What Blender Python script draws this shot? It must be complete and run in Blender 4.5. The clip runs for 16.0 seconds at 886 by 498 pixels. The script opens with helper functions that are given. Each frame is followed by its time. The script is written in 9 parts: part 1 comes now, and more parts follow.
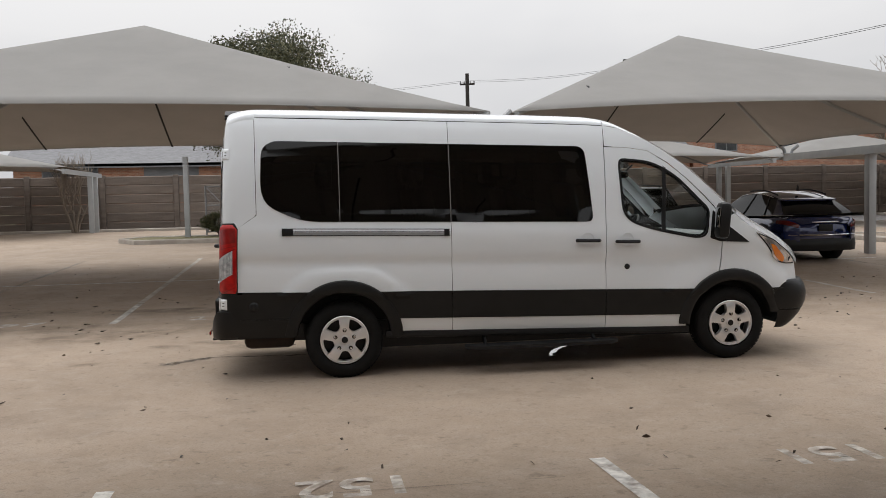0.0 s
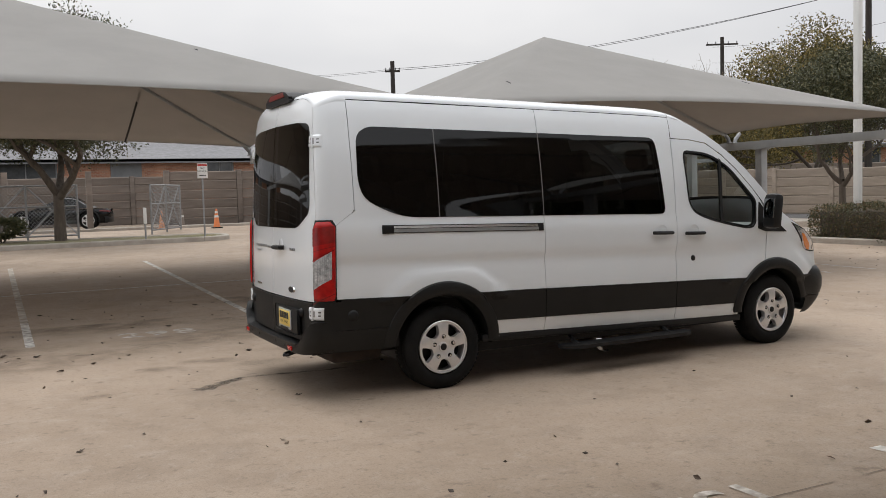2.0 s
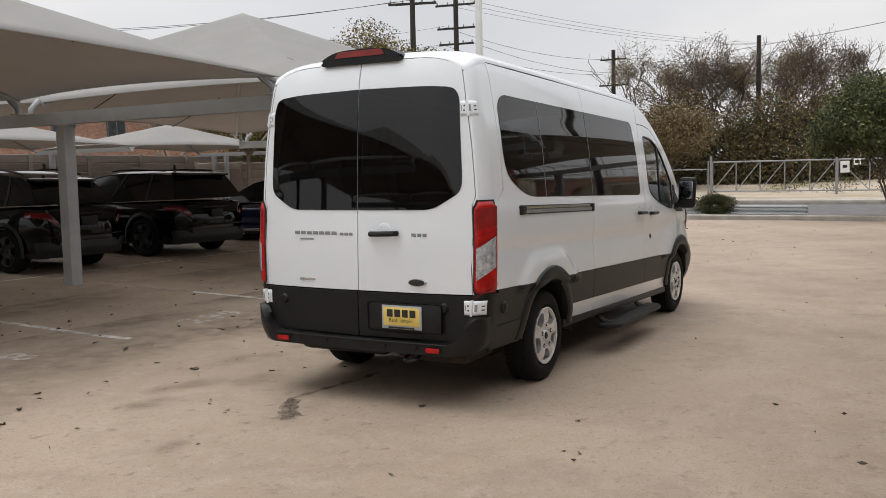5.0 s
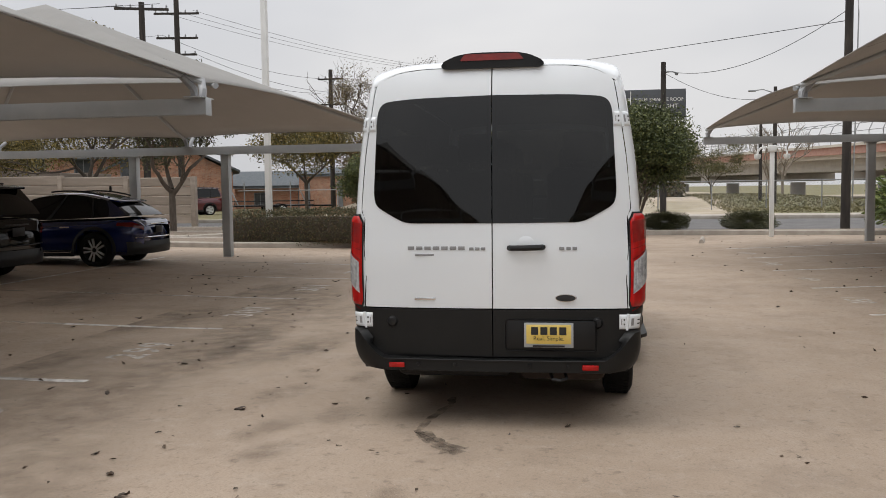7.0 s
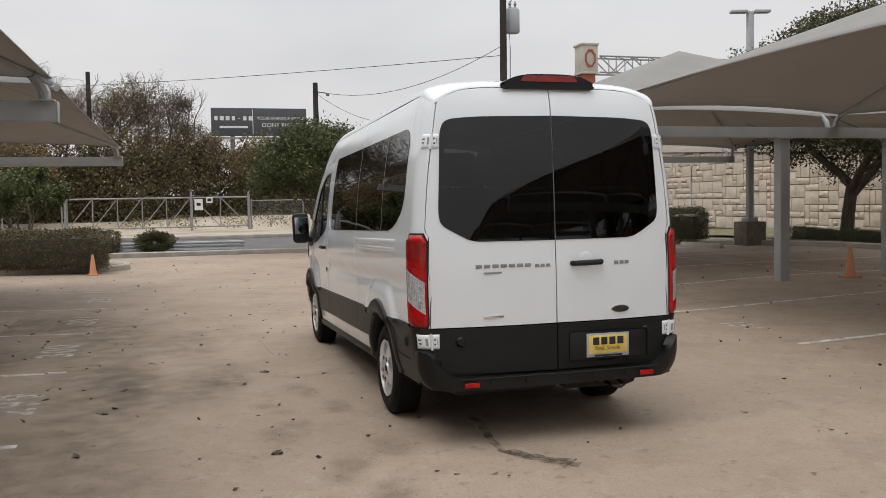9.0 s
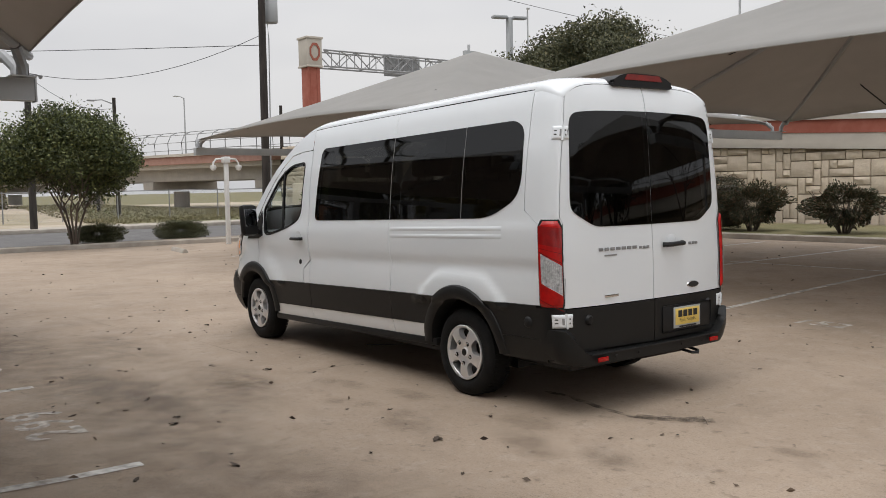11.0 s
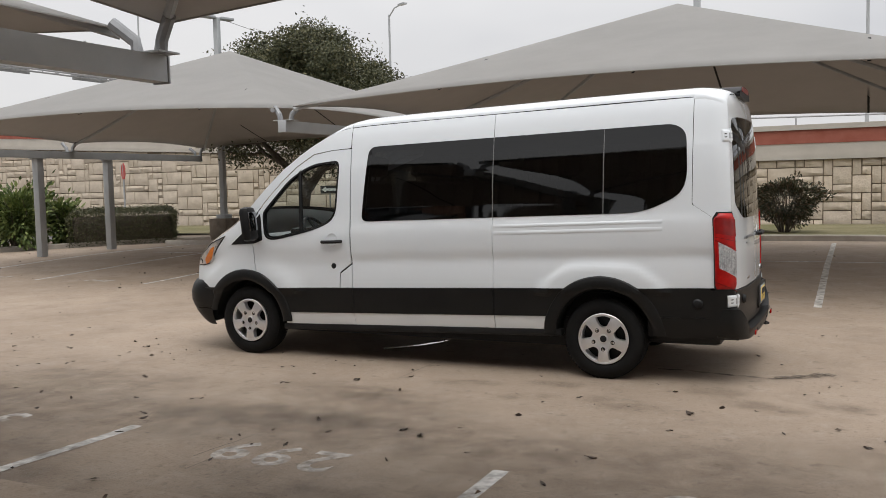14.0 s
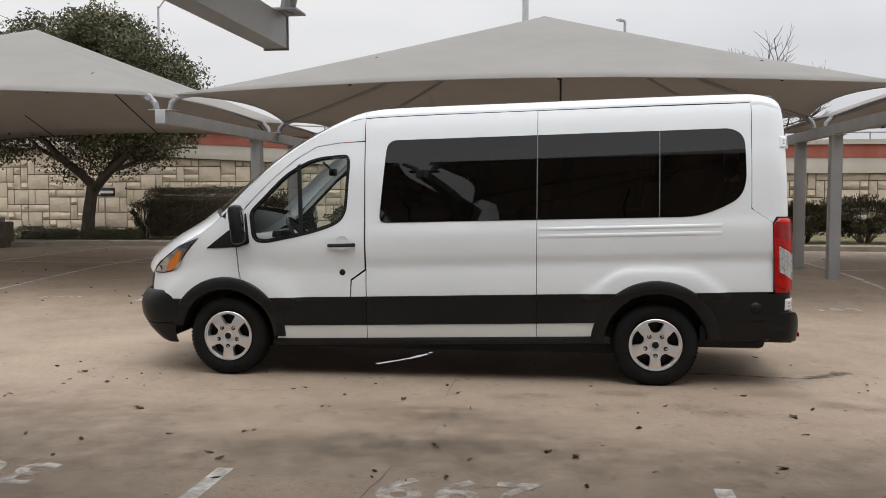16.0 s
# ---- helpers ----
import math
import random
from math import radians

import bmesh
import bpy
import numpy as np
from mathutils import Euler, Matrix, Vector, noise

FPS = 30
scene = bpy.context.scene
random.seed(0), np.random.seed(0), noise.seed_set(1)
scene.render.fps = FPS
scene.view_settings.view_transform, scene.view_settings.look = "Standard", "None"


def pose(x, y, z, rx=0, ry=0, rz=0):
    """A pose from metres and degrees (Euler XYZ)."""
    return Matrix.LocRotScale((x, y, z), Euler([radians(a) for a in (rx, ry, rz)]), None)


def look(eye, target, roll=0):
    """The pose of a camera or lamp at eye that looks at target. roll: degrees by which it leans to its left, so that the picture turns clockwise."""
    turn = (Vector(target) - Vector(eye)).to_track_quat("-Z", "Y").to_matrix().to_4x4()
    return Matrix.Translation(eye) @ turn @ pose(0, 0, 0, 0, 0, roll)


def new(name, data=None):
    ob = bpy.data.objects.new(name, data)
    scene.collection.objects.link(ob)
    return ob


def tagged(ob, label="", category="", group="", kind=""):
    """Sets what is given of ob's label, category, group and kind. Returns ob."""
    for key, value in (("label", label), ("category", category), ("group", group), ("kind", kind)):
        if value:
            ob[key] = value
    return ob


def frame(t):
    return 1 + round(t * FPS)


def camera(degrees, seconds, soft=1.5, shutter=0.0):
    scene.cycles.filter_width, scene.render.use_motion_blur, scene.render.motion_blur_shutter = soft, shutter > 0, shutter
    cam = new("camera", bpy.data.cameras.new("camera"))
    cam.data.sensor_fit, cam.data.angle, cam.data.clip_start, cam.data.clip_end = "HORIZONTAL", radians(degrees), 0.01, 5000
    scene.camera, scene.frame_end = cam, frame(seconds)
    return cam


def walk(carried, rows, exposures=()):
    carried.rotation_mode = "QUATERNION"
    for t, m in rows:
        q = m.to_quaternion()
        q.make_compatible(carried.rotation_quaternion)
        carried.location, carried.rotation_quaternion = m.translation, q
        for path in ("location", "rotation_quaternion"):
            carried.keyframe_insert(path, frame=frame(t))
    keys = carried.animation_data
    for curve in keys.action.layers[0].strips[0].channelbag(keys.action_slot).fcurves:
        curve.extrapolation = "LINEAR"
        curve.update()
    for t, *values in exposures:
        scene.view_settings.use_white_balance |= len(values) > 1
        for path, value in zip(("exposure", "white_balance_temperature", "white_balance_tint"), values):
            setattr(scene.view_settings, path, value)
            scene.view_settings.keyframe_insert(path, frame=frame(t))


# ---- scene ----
cam = camera(52.7, 16.0, soft=0.85)
PATH = [
    (0, (-0.356, -9.09, 1.615), (-0.046, -7.118, 1.503), -1.2),
    (0.5, (-1.184, -8.844, 1.606), (-0.714, -6.904, 1.49), -0.5),
    (1, (-1.928, -8.467, 1.599), (-1.291, -6.575, 1.472), -0.5),
    (1.5, (-2.653, -8.026, 1.61), (-1.885, -6.184, 1.482), -1.3),
    (2, (-3.309, -7.507, 1.614), (-2.405, -5.727, 1.491), -1.6),
    (2.5, (-3.965, -6.961, 1.606), (-2.917, -5.263, 1.468), -1.8),
    (3, (-4.546, -6.363, 1.599), (-3.352, -4.765, 1.449), -1.3),
    (3.5, (-5.11, -5.761, 1.604), (-3.771, -4.285, 1.444), -1.4),
    (3.7, (-5.307, -5.505, 1.612), (-3.906, -4.086, 1.451), -1.6),
    (5.8, (-6.749, -2.482, 1.6), (-4.901, -1.734, 1.448), -0.9),
    (6, (-6.816, -2.182, 1.596), (-4.947, -1.485, 1.45), -1.0),
    (6.5, (-6.997, -1.4, 1.624), (-5.071, -0.878, 1.492), -1.0),
    (7, (-7.061, -0.637, 1.609), (-5.092, -0.315, 1.473), -0.8),
    (7.5, (-7.105, 0.144, 1.644), (-5.11, 0.228, 1.525), -0.8),
    (8, (-7.01, 0.92, 1.628), (-5.023, 0.73, 1.502), -1.0),
    (8.5, (-6.954, 1.732, 1.631), (-4.989, 1.373, 1.522), -1.0),
    (9, (-6.795, 2.478, 1.661), (-4.88, 1.913, 1.55), -1.0),
    (9.5, (-6.59, 3.26, 1.678), (-4.724, 2.55, 1.563), -0.2),
    (10, (-6.302, 4.0, 1.693), (-4.517, 3.107, 1.56), -1.3),
    (10.2, (-6.182, 4.295, 1.686), (-4.433, 3.334, 1.553), -1.3),
    (12.3, (-4.277, 6.93, 1.691), (-2.961, 5.432, 1.525), -1.2),
    (12.5, (-4.033, 7.161, 1.719), (-2.762, 5.625, 1.552), -1.2),
    (13, (-3.41, 7.647, 1.697), (-2.298, 5.992, 1.539), -1.2),
    (13.5, (-2.765, 8.099, 1.719), (-1.772, 6.369, 1.568), -1.1),
    (14, (-2.043, 8.429, 1.697), (-1.187, 6.627, 1.556), -1.3),
    (14.5, (-1.333, 8.661, 1.691), (-0.64, 6.79, 1.545), -0.8),
    (15, (-0.59, 8.742, 1.672), (-0.071, 6.816, 1.532), -0.6),
    (15.5, (0.162, 8.739, 1.679), (0.518, 6.776, 1.542), -0.3),
    (16, (0.786, 8.589, 1.633), (1.05, 6.611, 1.507), 0.0),
]
EXPOSURE = ((0.0, 0.06), (0.5, 0.06), (1.0, 0.28), (1.5, 0.17), (2.0, 0.12), (3.5, 0.16), (6.0, 0.16), (7.0, 0.08), (8.0, 0.02), (10.0, 0.02), (13.0, 0.07), (14.0, 0.12), (14.5, 0.40), (15.0, 0.34), (15.5, 0.26), (16.0, 0.20))
walk(cam, [(t, look(e, g, r)) for t, e, g, r in PATH], EXPOSURE)

# ---- light: a bright overcast sky, soft sun high behind thin cloud ----
world = bpy.data.worlds.new("overcast_sky")
scene.world = world
world.use_nodes = True
wn, wl = world.node_tree.nodes, world.node_tree.links
wn.clear()
w_out = wn.new("ShaderNodeOutputWorld")
w_bg = wn.new("ShaderNodeBackground")
w_sky = wn.new("ShaderNodeTexSky")
w_sky.sky_type = 'NISHITA'
w_sky.sun_disc = False
w_sky.sun_elevation, w_sky.sun_rotation = radians(72), radians(-20)
w_sky.air_density, w_sky.dust_density, w_sky.ozone_density = 1.0, 4.0, 1.0
w_hsv = wn.new("ShaderNodeHueSaturation")
w_hsv.inputs["Saturation"].default_value = 0.10
w_tc = wn.new("ShaderNodeTexCoord")
w_map = wn.new("ShaderNodeMapping")
w_map.inputs["Scale"].default_value = (1.0, 1.0, 2.6)
w_noise = wn.new("ShaderNodeTexNoise")
w_noise.inputs["Scale"].default_value, w_noise.inputs["Detail"].default_value, w_noise.inputs["Roughness"].default_value = 1.7, 4.0, 0.5
w_ramp = wn.new("ShaderNodeValToRGB")
w_ramp.color_ramp.elements[0].position, w_ramp.color_ramp.elements[0].color = 0.33, (0.80, 0.812, 0.838, 1)
w_ramp.color_ramp.elements[1].position, w_ramp.color_ramp.elements[1].color = 0.66, (1.035, 1.028, 1.018, 1)
w_mul = wn.new("ShaderNodeMix")
w_mul.data_type, w_mul.blend_type = 'RGBA', 'MULTIPLY'
w_mul.inputs[0].default_value = 1.0
w_cloud = wn.new("ShaderNodeMix")
w_cloud.data_type = 'RGBA'
w_cloud.inputs[0].default_value = 0.72
w_cloud.inputs[7].default_value = (7.6, 7.6, 7.75, 1)
wl.new(w_sky.outputs[0], w_hsv.inputs["Color"])
wl.new(w_tc.outputs["Generated"], w_map.inputs[0])
wl.new(w_map.outputs[0], w_noise.inputs["Vector"])
wl.new(w_noise.outputs["Fac"], w_ramp.inputs[0])
wl.new(w_hsv.outputs[0], w_cloud.inputs[6])
wl.new(w_cloud.outputs[2], w_mul.inputs[6])
wl.new(w_ramp.outputs[0], w_mul.inputs[7])
w_sep = wn.new("ShaderNodeSeparateXYZ")
w_grad = wn.new("ShaderNodeMapRange")
w_grad.inputs[1].default_value, w_grad.inputs[2].default_value = 0.15, 1.0
w_grad.inputs[3].default_value, w_grad.inputs[4].default_value = 0.97, 1.95
w_lum = wn.new("ShaderNodeMix")
w_lum.data_type, w_lum.blend_type = 'RGBA', 'MULTIPLY'
w_lum.inputs[0].default_value = 1.0
wl.new(w_tc.outputs["Generated"], w_sep.inputs[0])
wl.new(w_sep.outputs[2], w_grad.inputs[0])
wl.new(w_mul.outputs[2], w_lum.inputs[6])
wl.new(w_grad.outputs[0], w_lum.inputs[7])
wl.new(w_lum.outputs[2], w_bg.inputs["Color"])
w_bg.inputs["Strength"].default_value = 0.113
wl.new(w_bg.outputs[0], w_out.inputs[0])

sun_data = bpy.data.lights.new("sun", 'SUN')
sun_data.energy, sun_data.angle, sun_data.color = 0.7, radians(50), (1.0, 0.96, 0.90)
sun = new("sun", sun_data)
sun.matrix_world = pose(0, 0, 30, -18, 0, 20)


# ---- materials ----
def mat(name, color, rough=0.6, metal=0.0, color2=None, scale=3.0, fine=60.0, bump=0.0, spec=0.5, coat=0.0, detail=6.0, lo=0.35, hi=0.65,
        color3=None, scale3=0.6, amount3=0.5, stretch=(1, 1, 1), object_random=0.0, rough2=None):
    """Principled surface with a broad variation, a second stain layer, grain and relief."""
    m = bpy.data.materials.new(name)
    m.use_nodes = True
    n, l = m.node_tree.nodes, m.node_tree.links
    b = n["Principled BSDF"]
    b.inputs["Roughness"].default_value, b.inputs["Metallic"].default_value = rough, metal
    b.inputs["Specular IOR Level"].default_value = spec
    b.inputs["Coat Weight"].default_value = coat
    b.inputs["Coat Roughness"].default_value = 0.04
    b.inputs["Base Color"].default_value = (*color, 1)
    tc = n.new("ShaderNodeTexCoord")
    mp = n.new("ShaderNodeMapping")
    mp.inputs["Scale"].default_value = stretch
    l.new(tc.outputs["Object"], mp.inputs[0])
    out = None
    if color2:
        t = n.new("ShaderNodeTexNoise")
        t.inputs["Scale"].default_value, t.inputs["Detail"].default_value, t.inputs["Roughness"].default_value = scale, detail, 0.62
        l.new(mp.outputs[0], t.inputs["Vector"])
        r = n.new("ShaderNodeValToRGB")
        r.color_ramp.elements[0].position, r.color_ramp.elements[0].color = lo, (*color, 1)
        r.color_ramp.elements[1].position, r.color_ramp.elements[1].color = hi, (*color2, 1)
        l.new(t.outputs["Fac"], r.inputs[0])
        out = r.outputs[0]
        if color3:
            t3 = n.new("ShaderNodeTexNoise")
            t3.inputs["Scale"].default_value, t3.inputs["Detail"].default_value = scale3, 5.0
            l.new(mp.outputs[0], t3.inputs["Vector"])
            r3 = n.new("ShaderNodeMapRange")
            r3.inputs[1].default_value, r3.inputs[2].default_value, r3.inputs[4].default_value = 0.48, 0.72, amount3
            l.new(t3.outputs["Fac"], r3.inputs[0])
            mx = n.new("ShaderNodeMix")
            mx.data_type = 'RGBA'
            l.new(r3.outputs[0], mx.inputs[0])
            l.new(out, mx.inputs[6])
            mx.inputs[7].default_value = (*color3, 1)
            out = mx.outputs[2]
    if object_random and out is not None:
        oi = n.new("ShaderNodeObjectInfo")
        mr = n.new("ShaderNodeMapRange")
        mr.inputs[3].default_value, mr.inputs[4].default_value = 1 - object_random, 1 + object_random
        l.new(oi.outputs["Random"], mr.inputs[0])
        mm = n.new("ShaderNodeMix")
        mm.data_type, mm.blend_type = 'RGBA', 'MULTIPLY'
        mm.inputs[0].default_value = 1.0
        l.new(out, mm.inputs[6])
        l.new(mr.outputs[0], mm.inputs[7])
        out = mm.outputs[2]
    if out is not None:
        l.new(out, b.inputs["Base Color"])
    if rough2 is not None:
        tr = n.new("ShaderNodeTexNoise")
        tr.inputs["Scale"].default_value, tr.inputs["Detail"].default_value = scale * 1.7, 5.0
        l.new(mp.outputs[0], tr.inputs["Vector"])
        rr = n.new("ShaderNodeMapRange")
        rr.inputs[1].default_value, rr.inputs[2].default_value = 0.3, 0.7
        rr.inputs[3].default_value, rr.inputs[4].default_value = rough, rough2
        l.new(tr.outputs["Fac"], rr.inputs[0])
        l.new(rr.outputs[0], b.inputs["Roughness"])
    if bump:
        t2 = n.new("ShaderNodeTexNoise")
        t2.inputs["Scale"].default_value, t2.inputs["Detail"].default_value = fine, 4.0
        l.new(mp.outputs[0], t2.inputs["Vector"])
        bp = n.new("ShaderNodeBump")
        bp.inputs["Strength"].default_value, bp.inputs["Distance"].default_value = bump, 0.02
        l.new(t2.outputs["Fac"], bp.inputs["Height"])
        l.new(bp.outputs[0], b.inputs["Normal"])
    return m


def glass(name, tint, gloss=0.02):
    """A thin pane: tinted see-through with a clear-coat reflection."""
    m = bpy.data.materials.new(name)
    m.use_nodes = True
    n, l = m.node_tree.nodes, m.node_tree.links
    n.remove(n["Principled BSDF"])
    tr, gl, mx, fr = n.new("ShaderNodeBsdfTransparent"), n.new("ShaderNodeBsdfGlossy"), n.new("ShaderNodeMixShader"), n.new("ShaderNodeLayerWeight")
    tr.inputs[0].default_value = (*tint, 1)
    gl.inputs["Color"].default_value = (1, 1, 1, 1)
    gl.inputs["Roughness"].default_value = gloss
    fr.inputs["Blend"].default_value = 0.5
    pw, ma = n.new("ShaderNodeMath"), n.new("ShaderNodeMath")
    pw.operation, ma.operation = 'POWER', 'MULTIPLY_ADD'
    pw.inputs[1].default_value, ma.inputs[1].default_value, ma.inputs[2].default_value = 5.0, 0.94, 0.042
    l.new(fr.outputs["Facing"], pw.inputs[0])
    l.new(pw.outputs[0], ma.inputs[0])
    l.new(ma.outputs[0], mx.inputs[0])
    l.new(tr.outputs[0], mx.inputs[1])
    l.new(gl.outputs[0], mx.inputs[2])
    l.new(mx.outputs[0], n["Material Output"].inputs[0])
    return m


def fabric(name, color, through_color):
    """Woven shade cloth that lets some warm light through."""
    m = mat(name, color, 0.9, color2=tuple(c * 1.12 for c in color), scale=1.2, fine=400, bump=0.1, spec=0.2)
    n, l = m.node_tree.nodes, m.node_tree.links
    tr, ad = n.new("ShaderNodeBsdfTranslucent"), n.new("ShaderNodeAddShader")
    tr.inputs[0].default_value = (*through_color, 1)
    l.new(n["Principled BSDF"].outputs[0], ad.inputs[0])
    l.new(tr.outputs[0], ad.inputs[1])
    l.new(ad.outputs[0], n["Material Output"].inputs[0])
    return m


def soft_stain(name, color, strength, rough=0.7, noise_scale=5.0):
    """A stain that fades out towards the rim of its own unit disc."""
    m = mat(name, color, rough, color2=tuple(c * 1.25 for c in color), scale=6)
    n, l = m.node_tree.nodes, m.node_tree.links
    tc, ln, mr, ns, mul, tp, mx = (n.new("ShaderNodeTexCoord"), n.new("ShaderNodeVectorMath"), n.new("ShaderNodeMapRange"), n.new("ShaderNodeTexNoise"), n.new("ShaderNodeMath"), n.new("ShaderNodeBsdfTransparent"), n.new("ShaderNodeMixShader"))
    ln.operation, mul.operation = 'LENGTH', 'MULTIPLY'
    mr.interpolation_type = 'SMOOTHSTEP'
    mr.inputs[1].default_value, mr.inputs[2].default_value, mr.inputs[3].default_value, mr.inputs[4].default_value = 0.25, 1.0, strength, 0.0
    ns.inputs["Scale"].default_value, ns.inputs["Detail"].default_value = noise_scale, 7.0
    nr = n.new("ShaderNodeMapRange")
    nr.inputs[1].default_value, nr.inputs[2].default_value = 0.28, 0.70
    l.new(tc.outputs["Object"], ln.inputs[0])
    l.new(ln.outputs["Value"], mr.inputs[0])
    geo = n.new("ShaderNodeNewGeometry")
    l.new(geo.outputs["Position"], ns.inputs["Vector"])
    l.new(ns.outputs["Fac"], nr.inputs[0])
    l.new(mr.outputs[0], mul.inputs[0])
    l.new(nr.outputs[0], mul.inputs[1])
    l.new(mul.outputs[0], mx.inputs[0])
    l.new(tp.outputs[0], mx.inputs[1])
    l.new(n["Principled BSDF"].outputs[0], mx.inputs[2])
    l.new(mx.outputs[0], n["Material Output"].inputs[0])
    return m


M_SOFT_BROWN = soft_stain("soft_brown_stain", (0.15, 0.112, 0.08), 0.34, noise_scale=4.2)
M_SOFT_GREY = soft_stain("soft_grey_grime_shade", (0.15, 0.118, 0.09), 0.42, noise_scale=2.6)


def concrete(name):
    """Old broom-finished slab: broad tone drift, blotches, grit, dark specks and worn gloss."""
    m = bpy.data.materials.new(name)
    m.use_nodes = True
    n, l = m.node_tree.nodes, m.node_tree.links
    b = n["Principled BSDF"]
    b.inputs["Specular IOR Level"].default_value = 0.35
    tc = n.new("ShaderNodeTexCoord")

    def noise(scale, detail, rough=0.6, distort=0.0):
        t = n.new("ShaderNodeTexNoise")
        t.inputs["Scale"].default_value, t.inputs["Detail"].default_value = scale, detail
        t.inputs["Roughness"].default_value, t.inputs["Distortion"].default_value = rough, distort
        l.new(tc.outputs["Object"], t.inputs["Vector"])
        return t.outputs["Fac"]

    def ramp(src, lo, hi, a, c):
        r = n.new("ShaderNodeMapRange")
        r.inputs[1].default_value, r.inputs[2].default_value, r.inputs[3].default_value, r.inputs[4].default_value = lo, hi, a, c
        l.new(src, r.inputs[0])
        return r.outputs[0]

    def blend(fac, base, colour):
        x = n.new("ShaderNodeMix")
        x.data_type = 'RGBA'
        l.new(fac, x.inputs[0])
        if isinstance(base, tuple):
            x.inputs[6].default_value = (*base, 1)
        else:
            l.new(base, x.inputs[6])
        x.inputs[7].default_value = (*colour, 1)
        return x.outputs[2]
    c = blend(ramp(noise(0.30, 8), 0.36, 0.64, 0, 1), (0.330, 0.256, 0.192), (0.422, 0.332, 0.254))
    c = blend(ramp(noise(1.3, 9, 0.68, 0.3), 0.50, 0.72, 0, 0.48), c, (0.195, 0.150, 0.114))
    c = blend(ramp(noise(3.6, 8, 0.7, 0.4), 0.54, 0.70, 0, 0.55), c, (0.43, 0.355, 0.288))
    c = blend(ramp(noise(7.0, 6, 0.6), 0.60, 0.70, 0, 0.60), c, (0.170, 0.130, 0.098))
    c = blend(ramp(noise(11.0, 7, 0.72, 0.5), 0.53, 0.66, 0, 0.34), c, (0.46, 0.385, 0.315))
    c = blend(ramp(noise(22.0, 5, 0.75), 0.54, 0.68, 0, 0.55), c, (0.180, 0.138, 0.103))
    c = blend(ramp(noise(70.0, 3, 0.7), 0.45, 0.75, 0, 0.45), c, (0.18, 0.146, 0.116))
    l.new(c, b.inputs["Base Color"])
    l.new(ramp(noise(1.9, 6), 0.35, 0.65, 0.66, 0.9), b.inputs["Roughness"])
    bp = n.new("ShaderNodeBump")
    bp.inputs["Strength"].default_value, bp.inputs["Distance"].default_value = 0.42, 0.012
    l.new(noise(60.0, 6, 0.72), bp.inputs["Height"])
    l.new(bp.outputs[0], b.inputs["Normal"])
    return m


M_CONCRETE = concrete("lot_concrete")
M_JOINT = mat("joint_sealant", (0.135, 0.108, 0.086), 0.9, color2=(0.235, 0.188, 0.15), scale=2.2, lo=0.40, hi=0.55)
M_STAIN = mat("oil_stain", (0.10, 0.078, 0.058), 0.6, color2=(0.15, 0.118, 0.09), scale=4)


def patchy(m, low, high, scale):
    """Lets the ground show through a thin stain in broken patches."""
    n, l = m.node_tree.nodes, m.node_tree.links
    geo, ns, mr, tp, mx = (n.new("ShaderNodeNewGeometry"), n.new("ShaderNodeTexNoise"), n.new("ShaderNodeMapRange"), n.new("ShaderNodeBsdfTransparent"), n.new("ShaderNodeMixShader"))
    ns.inputs["Scale"].default_value, ns.inputs["Detail"].default_value = scale, 6.0
    mr.inputs[1].default_value, mr.inputs[2].default_value, mr.inputs[3].default_value, mr.inputs[4].default_value = 0.35, 0.62, low, high
    l.new(geo.outputs["Position"], ns.inputs["Vector"])
    l.new(ns.outputs["Fac"], mr.inputs[0])
    l.new(mr.outputs[0], mx.inputs[0])
    l.new(tp.outputs[0], mx.inputs[1])
    l.new(n["Principled BSDF"].outputs[0], mx.inputs[2])
    l.new(mx.outputs[0], n["Material Output"].inputs[0])


patchy(M_STAIN, 0.10, 0.60, 9.0)
M_PEDESTAL = mat("dirty_weathered_concrete", (0.20, 0.165, 0.13), 0.9, color2=(0.13, 0.105, 0.08), scale=5, fine=60, bump=0.4)
M_PAINT_GHOST = mat("worn_off_road_paint", (0.60, 0.57, 0.52), 0.8, color2=(0.46, 0.42, 0.37), scale=7)
patchy(M_PAINT_GHOST, 0.0, 0.55, 3.5)
M_PAINT_WORN = mat("faded_stencil_paint", (0.64, 0.60, 0.55), 0.8, color2=(0.40, 0.34, 0.285), scale=7, detail=12, lo=0.42, hi=0.60)
M_PAINT = mat("worn_road_paint", (0.70, 0.68, 0.64), 0.75, color2=(0.46, 0.42, 0.38), scale=7, detail=12, lo=0.5, hi=0.62)
patchy(M_PAINT_WORN, 0.62, 1.0, 14.0)
patchy(M_PAINT, 0.55, 1.0, 12.0)
M_KERB = mat("kerb_concrete", (0.36, 0.32, 0.275), 0.85, color2=(0.46, 0.42, 0.37), scale=2.5, fine=70, bump=0.4, color3=(0.22, 0.19, 0.16), scale3=1.4)
M_ASPHALT = mat("street_asphalt", (0.105, 0.10, 0.10), 0.85, color2=(0.15, 0.145, 0.14), scale=1.3, fine=150, bump=0.4)
M_GRASS = mat("dry_winter_grass", (0.115, 0.115, 0.045), 0.95, color2=(0.20, 0.17, 0.085), scale=1.6, fine=30, bump=0.8, color3=(0.30, 0.25, 0.16), scale3=0.3)
M_GRASS_GREEN = mat("rough_green_grass", (0.10, 0.115, 0.045), 0.95, color2=(0.17, 0.165, 0.075), scale=1.1, fine=18, bump=1.0, color3=(0.27, 0.23, 0.14), scale3=0.35, amount3=0.8)
